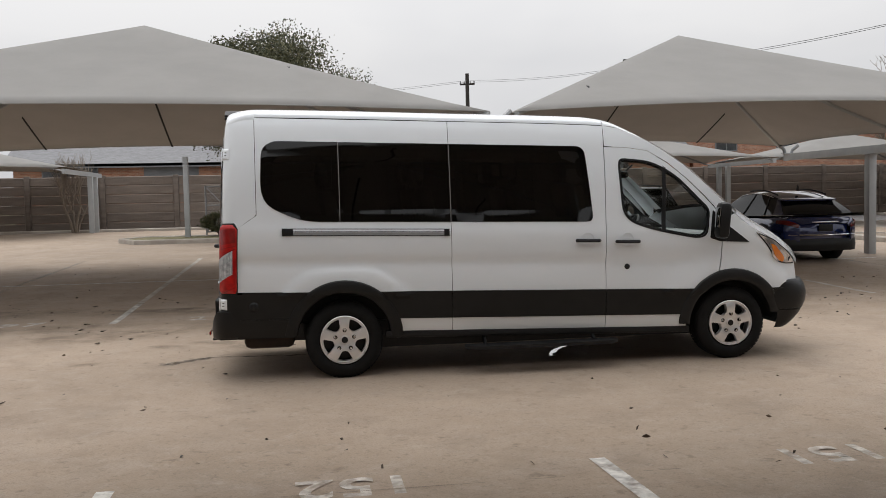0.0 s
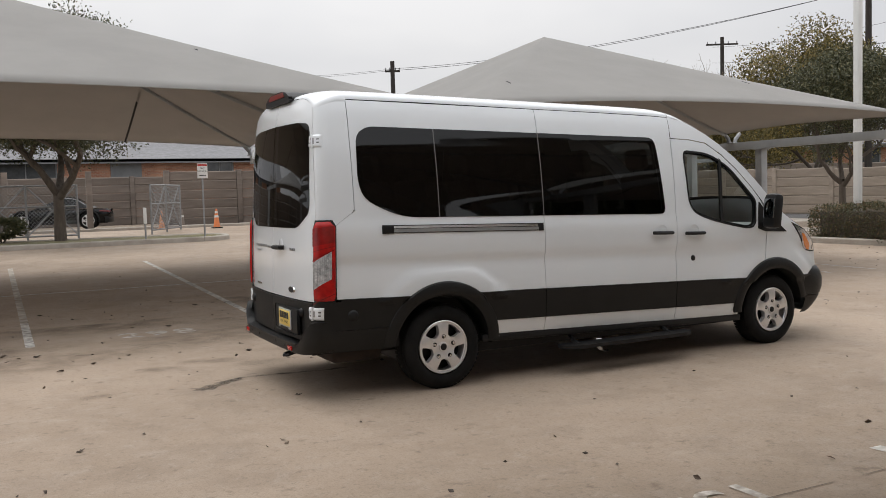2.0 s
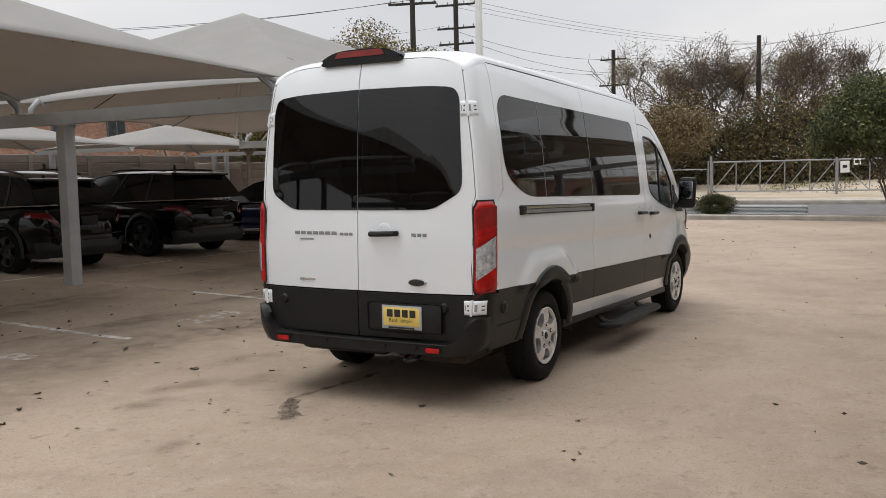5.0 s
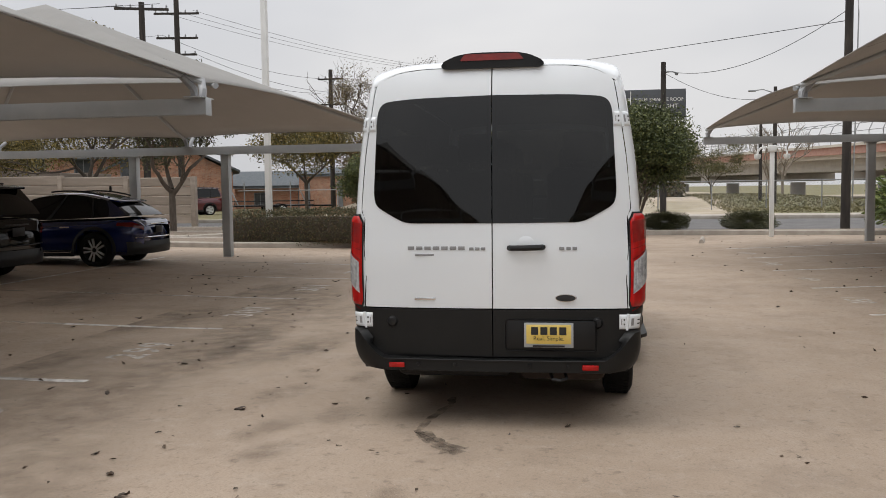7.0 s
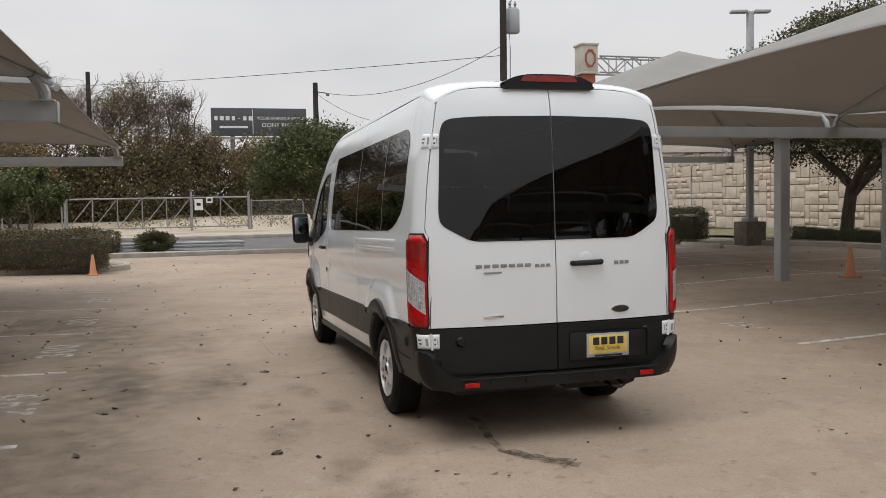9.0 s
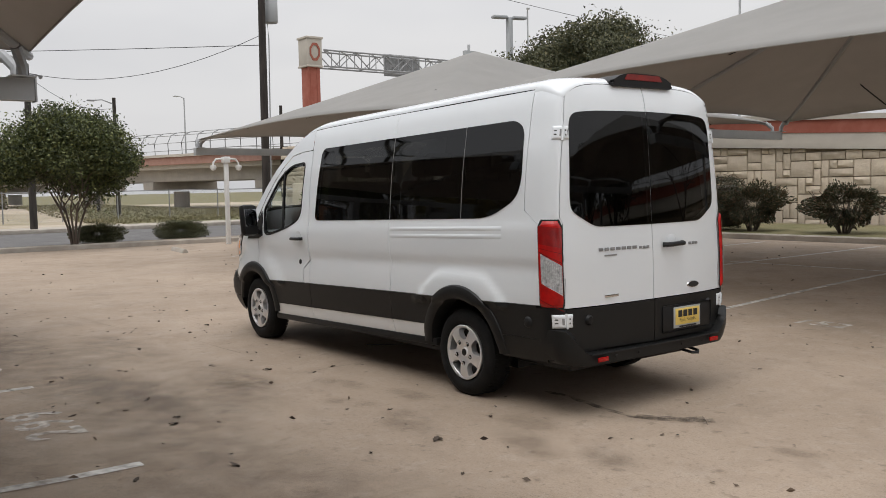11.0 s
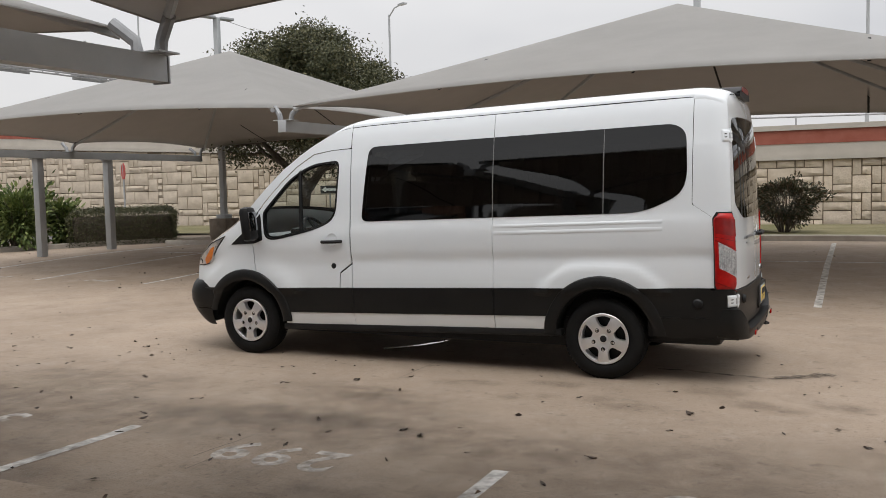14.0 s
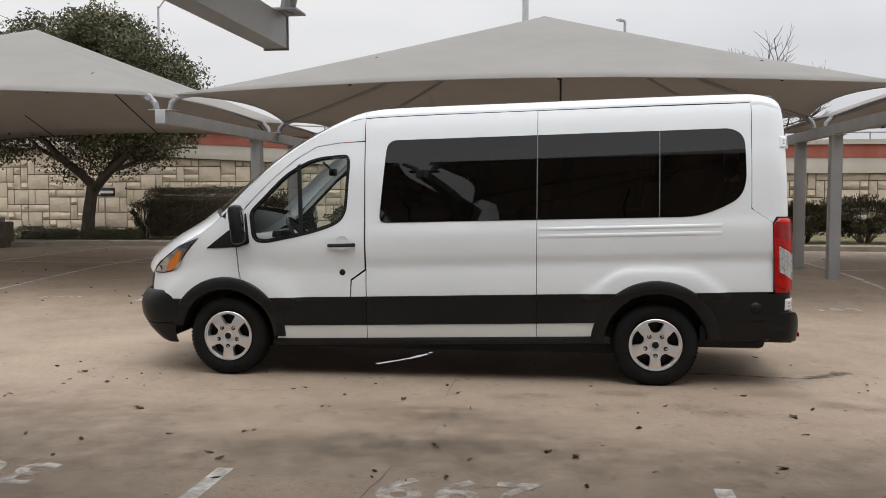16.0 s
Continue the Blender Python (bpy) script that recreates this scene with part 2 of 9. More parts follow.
M_DIRT = mat("bare_caliche_dirt", (0.40, 0.33, 0.25), 0.95, color2=(0.50, 0.43, 0.34), scale=0.7, fine=25, bump=0.8, color3=(0.17, 0.155, 0.07), scale3=0.13, amount3=0.85)
M_MULCH = mat("leaf_litter_bed", (0.16, 0.12, 0.085), 0.95, color2=(0.27, 0.22, 0.17), scale=9, fine=40, bump=0.9)
M_FABRIC = fabric("beige_shade_fabric", (0.234, 0.230, 0.222), (0.185, 0.163, 0.142))
M_STEEL = mat("grey_painted_steel", (0.36, 0.375, 0.385), 0.45, color2=(0.42, 0.435, 0.44), scale=2.2, fine=120, bump=0.05)
M_STEEL_DARK = mat("galvanised_pipe", (0.25, 0.255, 0.26), 0.5, 0.4, color2=(0.33, 0.335, 0.34), scale=6)
M_STRAP = mat("black_strap", (0.012, 0.012, 0.012), 0.8)
M_WHITE_STEEL = mat("white_painted_steel", (0.66, 0.66, 0.64), 0.4, color2=(0.72, 0.72, 0.70), scale=3)
M_WHITE = mat("white_van_paint", (0.775, 0.81, 0.835), 0.25, coat=1.0, color2=(0.795, 0.83, 0.855), scale=0.8)
M_CLAD = mat("dark_grey_moulded_plastic", (0.0105, 0.0107, 0.0107), 0.40, color2=(0.014, 0.0142, 0.014), scale=3, fine=300, bump=0.08, spec=0.27)
M_BLACK = mat("black_plastic", (0.009, 0.009, 0.0095), 0.45, color2=(0.013, 0.013, 0.0135), scale=4, spec=0.3)
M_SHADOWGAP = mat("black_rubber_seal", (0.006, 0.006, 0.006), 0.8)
M_TYRE = mat("tyre_rubber", (0.007, 0.007, 0.007), 0.75, color2=(0.012, 0.0118, 0.0115), scale=8, fine=90, bump=0.2, spec=0.2)
M_ALLOY = mat("silver_alloy", (0.80, 0.80, 0.81), 0.30, 0.7, color2=(0.72, 0.72, 0.73), scale=5)
M_JOINTSTRIP = mat("grey_window_joint", (0.17, 0.17, 0.17), 0.5)
M_UNDERBODY = mat("rusty_underbody", (0.020, 0.014, 0.011), 0.85, color2=(0.040, 0.025, 0.018), scale=8)
M_MIRROR = mat("tinted_mirror", (0.30, 0.31, 0.33), 0.03, 1.0)
M_CHROME = mat("chrome", (0.75, 0.75, 0.76), 0.12, 1.0)
M_RED = mat("red_lens", (0.52, 0.008, 0.006), 0.24, coat=0.2, color2=(0.30, 0.004, 0.004), scale=12, spec=0.35)
M_BRAKE = mat("dull_red_lens", (0.26, 0.016, 0.012), 0.3, color2=(0.16, 0.010, 0.008), scale=14, coat=0.3)
M_REDMID = mat("dark_red_lens", (0.30, 0.006, 0.005), 0.22, coat=0.4, color2=(0.20, 0.004, 0.004), scale=12)
M_REDDEEP = mat("deep_red_lens", (0.16, 0.004, 0.004), 0.2, coat=0.6)
M_REVERSE = mat("ribbed_clear_lens", (0.26, 0.26, 0.265), 0.14, 0.0, color2=(0.66, 0.66, 0.67), scale=34)
M_CLEAR = mat("clear_lens", (0.92, 0.93, 0.94), 0.12, 0.1, coat=1.0, color2=(0.62, 0.63, 0.64), scale=30)
M_BOWL = mat("lamp_reflector", (0.78, 0.79, 0.80), 0.10, 0.85, coat=1.0, color2=(0.42, 0.43, 0.45), scale=11, detail=2)
M_SPILL = mat("wet_spill", (0.45, 0.45, 0.44), 0.03, color2=(0.38, 0.37, 0.36), scale=30, spec=1.0, coat=1.0)
M_AMBER = mat("amber_lens", (0.75, 0.20, 0.02), 0.2, coat=1.0)
M_YELLOW = mat("yellow_plate", (0.72, 0.50, 0.09), 0.5, color2=(0.78, 0.60, 0.18), scale=6)
M_INK = mat("black_ink", (0.02, 0.02, 0.02), 0.6)
M_PRIVACY = glass("privacy_glass", (0.040, 0.043, 0.044))
M_CLEARGLASS = glass("cab_glass", (0.90, 0.94, 0.93))
M_SEAT = mat("charcoal_cloth", (0.030, 0.030, 0.033), 0.9, color2=(0.045, 0.045, 0.048), scale=20)
M_TRIM = mat("grey_cabin_trim", (0.20, 0.205, 0.205), 0.7, color2=(0.25, 0.255, 0.25), scale=5)
M_CARBLACK = mat("black_car_paint", (0.004, 0.004, 0.0045), 0.07, spec=0.3)
M_REDDARK = mat("smoked_red_lens", (0.10, 0.004, 0.004), 0.12)
M_CARBLUE = mat("deep_blue_car_paint", (0.007, 0.015, 0.080), 0.10, 0.2, coat=0.8, spec=0.5)
M_CARMAROON = mat("maroon_car_paint", (0.10, 0.012, 0.018), 0.3, coat=0.7)
M_CARGLASS = mat("dark_car_glass", (0.006, 0.0065, 0.007), 0.05, spec=0.3)
M_SHINGLE = mat("grey_roof_shingles", (0.27, 0.27, 0.28), 0.9, color2=(0.20, 0.20, 0.205), scale=4, fine=40, bump=0.7, stretch=(1, 1, 4))
M_SLATE = mat("dark_roof_shingles", (0.085, 0.10, 0.11), 0.9, color2=(0.12, 0.13, 0.14), scale=5, fine=40, bump=0.6)
M_FENCE = mat("weathered_precast_fence", (0.235, 0.195, 0.165), 0.9, color2=(0.165, 0.135, 0.115), scale=1.7, fine=35, bump=0.8, stretch=(0.35, 1, 2.5), object_random=0.12, color3=(0.10, 0.085, 0.075), scale3=0.7, amount3=0.6)
M_FENCE_PALE = mat("pale_precast_fence", (0.34, 0.285, 0.235), 0.9, color2=(0.26, 0.215, 0.175), scale=1.7, fine=35, bump=0.8, stretch=(0.35, 1, 2.5), object_random=0.08, color3=(0.24, 0.205, 0.175), scale3=0.7, amount3=0.5)
M_STONE = mat("cream_wall_stone", (0.70, 0.60, 0.48), 0.9, color2=(0.57, 0.48, 0.375), scale=2.2, fine=14, bump=0.9, object_random=0.10)
M_STONE_JOINT = mat("wall_joint", (0.24, 0.19, 0.14), 0.95, color2=(0.33, 0.27, 0.20), scale=3)
M_BARRIER = mat("painted_barrier", (0.46, 0.42, 0.365), 0.85, color2=(0.52, 0.48, 0.42), scale=1.2)
M_REDPALE = mat("faded_brick_red_coating", (0.34, 0.185, 0.145), 0.85, color2=(0.40, 0.24, 0.195), scale=2.0)
M_REDBAND = mat("brick_red_coating", (0.30, 0.085, 0.055), 0.85, color2=(0.36, 0.12, 0.085), scale=2.0)
M_BRIDGE = mat("bridge_concrete", (0.36, 0.335, 0.30), 0.9, color2=(0.43, 0.40, 0.36), scale=1.0)
M_BARK = mat("oak_bark", (0.075, 0.06, 0.048), 0.95, color2=(0.12, 0.098, 0.078), scale=10, fine=30, bump=1.0, stretch=(1, 1, 0.3))
M_BARK_PALE = mat("pale_twig_bark", (0.20, 0.165, 0.13), 0.95, color2=(0.28, 0.235, 0.19), scale=9, fine=30, bump=0.7, stretch=(1, 1, 0.3))
M_BARK_TWIG = mat("grey_brown_twig_bark", (0.085, 0.066, 0.052), 0.95, color2=(0.14, 0.11, 0.088), scale=9, stretch=(1, 1, 0.3))
M_POLE = mat("creosoted_pole", (0.024, 0.020, 0.018), 0.85, color2=(0.052, 0.043, 0.036), scale=6, stretch=(1, 1, 0.2))
M_WIRE = mat("cable", (0.05, 0.05, 0.052), 0.7)
M_CONE = mat("faded_orange_rubber", (0.70, 0.19, 0.05), 0.6, color2=(0.60, 0.20, 0.08), scale=6)
M_CONE_PALE = mat("sun_faded_orange_rubber", (0.62, 0.27, 0.13), 0.7, color2=(0.52, 0.26, 0.15), scale=6)
M_BOARD = mat("billboard_slate", (0.065, 0.07, 0.078), 0.6, color2=(0.075, 0.08, 0.088), scale=1)
M_SIGNWHITE = mat("white_sign_sheet", (0.75, 0.74, 0.72), 0.5, color2=(0.70, 0.69, 0.67), scale=5)
M_SIGNRED = mat("red_sign_ink", (0.45, 0.04, 0.03), 0.5)


def leaf_mat(name, dark, light, tip):
    m = bpy.data.materials.new(name)
    m.use_nodes = True
    n, l = m.node_tree.nodes, m.node_tree.links
    b = n["Principled BSDF"]
    b.inputs["Roughness"].default_value = 0.6
    g = n.new("ShaderNodeNewGeometry")
    r = n.new("ShaderNodeValToRGB")
    r.color_ramp.elements[0].color = (*dark, 1)
    r.color_ramp.elements[1].color = (*tip, 1)
    e = r.color_ramp.elements.new(0.6)
    e.color = (*light, 1)
    l.new(g.outputs["Random Per Island"], r.inputs[0])
    l.new(r.outputs[0], b.inputs["Base Color"])
    return m


M_LEAF_OAK = leaf_mat("live_oak_leaves", (0.034, 0.041, 0.017), (0.082, 0.086, 0.037), (0.16, 0.145, 0.070))
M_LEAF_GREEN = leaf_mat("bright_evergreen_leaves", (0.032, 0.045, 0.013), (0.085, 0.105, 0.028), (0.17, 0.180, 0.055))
# darker copy of the evergreen leaves, for the shaded body of the round crown
M_LEAF_ROUND = leaf_mat("dark_evergreen_leaves", (0.022, 0.033, 0.010), (0.062, 0.080, 0.021), (0.14, 0.150, 0.045))
M_LEAF_YELLOW = leaf_mat("yellowing_leaves", (0.065, 0.060, 0.018), (0.155, 0.125, 0.034), (0.32, 0.235, 0.06))
M_LEAF_SHRUB = leaf_mat("fresh_green_leaves", (0.045, 0.070, 0.018), (0.12, 0.165, 0.040), (0.24, 0.28, 0.09))
M_GRASSBLADE = leaf_mat("dry_grass_blades", (0.10, 0.092, 0.045), (0.18, 0.16, 0.082), (0.28, 0.245, 0.13))
M_LEAF_OLIVE = leaf_mat("olive_yellow_leaves", (0.045, 0.050, 0.018), (0.11, 0.105, 0.036), (0.21, 0.17, 0.06))
M_LEAF_HEDGE = leaf_mat("clipped_hedge_leaves", (0.020, 0.024, 0.011), (0.052, 0.056, 0.023), (0.15, 0.085, 0.05))
M_LEAF_BOX = leaf_mat("sunny_hedge_leaves", (0.030, 0.034, 0.013), (0.085, 0.083, 0.030), (0.21, 0.125, 0.06))
M_LEAF_DRY = leaf_mat("dry_brown_leaves", (0.035, 0.022, 0.014), (0.07, 0.045, 0.028), (0.14, 0.095, 0.06))
M_LEAF_RUST = leaf_mat("rusty_thicket_leaves", (0.095, 0.068, 0.036), (0.165, 0.110, 0.052), (0.23, 0.19, 0.075))


# ---- building helpers ----
def mesh_of(name, bm, material, smooth=40):
    me = bpy.data.meshes.new(name)
    bm.normal_update()
    if smooth:
        for f in bm.faces:
            f.smooth = True
        for e in bm.edges:
            if len(e.link_faces) == 2 and e.calc_face_angle(0) > radians(smooth):
                e.smooth = False
    bm.to_mesh(me)
    bm.free()
    if material:
        me.materials.append(material)
    return me


def part(name, bm, material, parent, label="", smooth=40):
    ob = new(name, mesh_of(name, bm, material, smooth))
    ob.parent = parent
    if label:
        ob["label"] = label
    return ob


def thing(name, at, label, category, group="", turn=0.0, kind=""):
    ob = new(name)
    ob.empty_display_size = 0.2
    ob.matrix_basis = pose(*at, 0, 0, turn)
    return tagged(ob, label, category, group, kind)


def solid(name, bm, material, label, category="", kind="", group="", smooth=40):
    ob = new(name, mesh_of(name, bm, material, smooth))
    return tagged(ob, label, category, group, kind)


def box(bm, c, s, rot=None, bevel=0.0):
    m = Matrix.Translation(c) @ (rot.to_4x4() if rot else Matrix()) @ Matrix.Diagonal((*s, 1))
    g = bmesh.ops.create_cube(bm, size=1, matrix=m)
    if bevel:
        es = list({e for v in g["verts"] for e in v.link_edges})
        bmesh.ops.bevel(bm, geom=es, offset=bevel, segments=2, profile=0.5, affect='EDGES')
    return bm


def rod(bm, a, b, r0, r1=None, n=8, caps=True):
    a, b = Vector(a), Vector(b)
    d = b - a
    if d.length < 1e-6:
        return bm
    m = Matrix.Translation((a + b) / 2) @ d.to_track_quat('Z', 'Y').to_matrix().to_4x4()
    bmesh.ops.create_cone(bm, cap_ends=caps, segments=n, radius1=r0, radius2=r0 if r1 is None else r1, depth=d.length, matrix=m)
    return bm


def tube(bm, pts, r, n=6, r1=None):
    """A round bar along points, tapering to r1."""
    pts = [Vector(p) for p in pts]
    rings = []
    k = len(pts) - 1
    for i, p in enumerate(pts):
        d = (pts[min(i + 1, k)] - pts[max(i - 1, 0)]).normalized()
        q = d.to_track_quat('Z', 'Y').to_matrix()
        rr = r if r1 is None else r + (r1 - r) * i / k
        rings.append([bm.verts.new(p + q @ Vector((math.cos(a) * rr, math.sin(a) * rr, 0))) for a in (2 * math.pi * j / n for j in range(n))])
    for a, b in zip(rings, rings[1:]):
        for j in range(n):
            bm.faces.new((a[j], a[(j + 1) % n], b[(j + 1) % n], b[j]))
    bm.faces.new(rings[0][::-1])
    bm.faces.new(rings[-1])
    return bm


def lathe(bm, profile, n=24, m=None):
    """Turns (radius, height) pairs round z."""
    m = m or Matrix()
    rings = [[bm.verts.new(m @ Vector((math.cos(2 * math.pi * j / n) * r, math.sin(2 * math.pi * j / n) * r, h))) for j in range(n)] for r, h in profile]
    for a, b in zip(rings, rings[1:]):
        for j in range(n):
            bm.faces.new((a[j], a[(j + 1) % n], b[(j + 1) % n], b[j]))
    return bm


def prism(bm, poly, z0, z1, m=None):
    """A flat outline (x, y) given a height."""
    m = m or Matrix()
    lo = [bm.verts.new(m @ Vector((x, y, z0))) for x, y in poly]
    hi = [bm.verts.new(m @ Vector((x, y, z1))) for x, y in poly]
    bm.faces.new(lo[::-1])
    bm.faces.new(hi)
    k = len(poly)
    for i in range(k):
        bm.faces.new((lo[i], lo[(i + 1) % k], hi[(i + 1) % k], hi[i]))
    return bm


def smoothstep(a, b, v):
    t = min(1.0, max(0.0, (v - a) / (b - a)))
    return t * t * (3 - 2 * t)


def ground_z(x, y):
    """The lot drains to the aisle: it rises gently to both sides."""
    north = 0.022 * max(0.0, min(y, 28.0) - 4.0)
    south = 0.16 * smoothstep(2.5, 9.0, -y) * (1 - 0.8 * smoothstep(17.0, 23.0, x))
    return north * (1 - 0.75 * smoothstep(14.0, 20.0, x)) + south


def text_mesh(body, size, material, parent, m, name="lettering", spacing=1.0, extrude=0.0, bold=0.0):
    cu = bpy.data.curves.new(name, 'FONT')
    cu.body, cu.size, cu.align_x, cu.align_y, cu.extrude, cu.space_character = body, size, 'CENTER', 'CENTER', extrude, spacing
    cu.offset = bold
    tmp = bpy.data.objects.new(name, cu)
    scene.collection.objects.link(tmp)
    dg = bpy.context.evaluated_depsgraph_get()
    me = bpy.data.meshes.new_from_object(tmp.evaluated_get(dg))
    bpy.data.objects.remove(tmp)
    me.materials.clear()
    me.materials.append(material)
    ob = new(name, me)
    ob.parent = parent
    ob.matrix_basis = m
    return ob


# ---- ground ----
def sheet(x0, x1, y0, y1, step, zoff, fn=ground_z):
    bm = bmesh.new()
    nx, ny = max(1, round((x1 - x0) / step)), max(1, round((y1 - y0) / step))
    vs = [[bm.verts.new((x0 + (x1 - x0) * i / nx, y0 + (y1 - y0) * j / ny, fn(x0 + (x1 - x0) * i / nx, y0 + (y1 - y0) * j / ny) + zoff)) for j in range(ny + 1)] for i in range(nx + 1)]
    for i in range(nx):
        for j in range(ny):
            bm.faces.new((vs[i][j], vs[i + 1][j], vs[i + 1][j + 1], vs[i][j + 1]))
    return bm


EAST = 22.6
SOUTH = -14.9


bm = sheet(-900, 900, -900, 900, 60, -0.30, lambda x, y: 0.0)
solid("ground", bm, M_GRASS, "dry winter grassland reaching to the horizon", kind="structure")
bm = sheet(-40, EAST, SOUTH, 29.6, 0.8, 0.0)
solid("parking_lot", bm, M_CONCRETE, "warm grey concrete parking lot with stains and joints", kind="structure")
bm = sheet(-40, 24, -20.6, SOUTH - 0.2, 2, 0.29, lambda x, y: 0.0)
solid("verge_south", bm, M_GRASS, "narrow strip of dry grass below the stone wall", kind="structure")
bm = sheet(22.6, 28.9, 11.0, 31.0, 0.8, -0.004)
solid("driveway", bm, M_KERB, "pale concrete apron before the street fence", kind="structure")
bm = sheet(24, 36.5, -60, 90, 4, 0.0, lambda x, y: -0.03)
solid("road", bm, M_ASPHALT, "grey asphalt side street", kind="structure")
def lot_z(x, y):
    return 0.10 + 0.62 * smoothstep(44, 60, x) * smoothstep(-24, -12, y)


bm = sheet(37.0, 110, -60, 16, 2, 0.0, lot_z)
solid("vacant_lot", bm, M_DIRT, "bare pale dirt lot with tufts of dry grass", kind="structure")
bm = sheet(39.6, 66, -40, -8.0, 1.1, 0.04, lambda x, y: lot_z(x, y) - 0.03 * (0.5 + 0.5 * math.sin(x * 2.1 + math.sin(y * 1.3) * 2)) * (1 - smoothstep(-10.5, -8.0, y)) - 0.09 * smoothstep(-10.0, -8.0, y))
solid("rough_grass", bm, M_GRASS_GREEN, "uneven patch of greenish rough grass on the vacant lot", kind="structure")
bm = sheet(37.0, 110, 16, 90, 6, 0.0, lambda x, y: 0.10)
solid("yard_grass", bm, M_GRASS, "dry grass round the brick apartments", kind="structure")
bm = sheet(-40, 24, 29.6, 44, 4, 0.52, lambda x, y: 0.0)
solid("fence_strip", bm, M_MULCH, "strip of leaf litter along the fence", kind="structure")


def kerb_line(name, pts, h=0.15, w=0.16, label="low concrete kerb along the parking lot"):
    bm = bmesh.new()
    rings = []
    k = len(pts) - 1
    for i, (x, y) in enumerate(pts):
        a, b = Vector(pts[max(i - 1, 0)]), Vector(pts[min(i + 1, k)])
        d = (b - a).normalized()
        nrm = Vector((-d.y, d.x))
        z = ground_z(x, y)
        prof = ((-w / 2, -0.2), (-w / 2, h - 0.03), (-w / 2 + 0.03, h), (w / 2 - 0.03, h), (w / 2, h - 0.03), (w / 2, -0.2))
        rings.append([bm.verts.new((x + nrm.x * o, y + nrm.y * o, z + zz)) for o, zz in prof])
    for a, b in zip(rings, rings[1:]):
        for j in range(5):
            bm.faces.new((a[j], b[j], b[j + 1], a[j + 1]))
    bm.faces.new(rings[0])
    bm.faces.new(rings[-1][::-1])
    bmesh.ops.recalc_face_normals(bm, faces=bm.faces[:])
    return solid(name, bm, M_KERB, label, kind="structure")


kerb_line("kerb_south", [(-40 + 2 * i, SOUTH - 0.1) for i in range(27)] + [(13.4, SOUTH - 0.1)])
kerb_line("kerb_north", [(-40 + 2 * i, 29.6) for i in range(32)], 0.12)


def arc(cx, cy, r, a0, a1, n=10):
    return [(cx + r * math.cos(radians(a0 + (a1 - a0) * i / n)), cy + r * math.sin(radians(a0 + (a1 - a0) * i / n))) for i in range(n + 1)]


def island(name, outline, fill, label):
    """A kerbed planting island: a raised kerb ring with a bed inside."""
    kerb_line(name + "_kerb", outline + [outline[0]], 0.15, 0.18, "rounded concrete kerb of a planting island")
    bm = bmesh.new()
    bm.faces.new([bm.verts.new((x, y, ground_z(x, y) + 0.12)) for x, y in outline])
    bmesh.ops.triangulate(bm, faces=bm.faces[:])
    solid(name, bm, fill, label, kind="structure")


island("planting_island", arc(2.6, 21.3, 0.9, -90, 90) + [(-5.6, 22.4), (-6.2, 21.4), (-5.6, 20.4)], M_GRASS, "grassy kerbed island with a live oak")
island("hedge_island", arc(17.7, 4.7, 0.9, 180, 360) + [(19.2, 9), (19.2, 16), (15.2, 16), (15.6, 9)], M_MULCH, "kerbed bed of leaf litter round the hedge")

island("oak_island", [(20.2, 12.2), (21.4, 11.6), (26.5, 11.8), (26.5, 15.6), (25.0, 16.6), (21.6, 16.6), (20.2, 15.6)], M_MULCH, "kerbed bed of stones and leaf litter round the oak")

# joints of the slab
bm = bmesh.new()
for ax, ay, bx, by in ((1.7, 0.75, 1.7, 5.4), (-5.0, 5.4, 12.0, 5.4), (-1.0, -4.28, 3.6, -4.28), (6.44, 1.2, 6.44, 5.4), (11.2, -2.5, 11.2, 5.0), (-12, 15.0, 14, 15.0), (-12, 20.0, 12, 20.0), (1.7, 8.0, 1.7, 15.0), (6.5, -9.2, 15, -9.2)):
    n = max(2, int(math.hypot(bx - ax, by - ay) / 0.22))
    rj = random.Random(int(ax * 100 + ay))
    run = 0
    ox, oy = (0.0032, 0) if ax == bx else (0, 0.0032)
    for k in range(n):
        run = run - 1 if run else (rj.randrange(-3, 5) if rj.random() < 0.8 else 2)
        if run < 0:
            run += 1
            if rj.random() < 0.75:
                continue
        x0, y0, x1, y1 = ax + (bx - ax) * k / n, ay + (by - ay) * k / n, ax + (bx - ax) * (k + 1) / n, ay + (by - ay) * (k + 1) / n
        f = bm.faces.new([bm.verts.new((px, py, ground_z(px, py) + 0.005)) for px, py in ((x0 - ox, y0 - oy), (x0 + ox, y0 + oy), (x1 + ox, y1 + oy), (x1 - ox, y1 - oy))])
        f.normal_update()
        if f.normal.z < 0:
            f.normal_flip()
solid("slab_joint", bm, M_JOINT, "thin dark saw-cut joints between concrete slabs", kind="structure")


# ---- painted bays ----
def strip(x0, y0, x1, y1, w, material, zoff=0.006, n=8, jag=0.0):
    bm = bmesh.new()
    d = Vector((x1 - x0, y1 - y0)).normalized()
    nr = Vector((-d.y, d.x)) * w / 2
    prev = None
    for i in range(n + 1):
        t = i / n
        x, y = x0 + (x1 - x0) * t, y0 + (y1 - y0) * t
        j = random.uniform(-jag, jag)
        row = [bm.verts.new((x + s * nr.x + j, y + s * nr.y + j, ground_z(x + s * nr.x, y + s * nr.y) + zoff)) for s in (-1, 1)]
        if prev:
            bm.faces.new((prev[0], row[0], row[1], prev[1]))
        prev = row
    bmesh.ops.recalc_face_normals(bm, faces=bm.faces[:])
    for f in bm.faces:
        if f.normal.z < 0:
            f.normal_flip()
    return bm


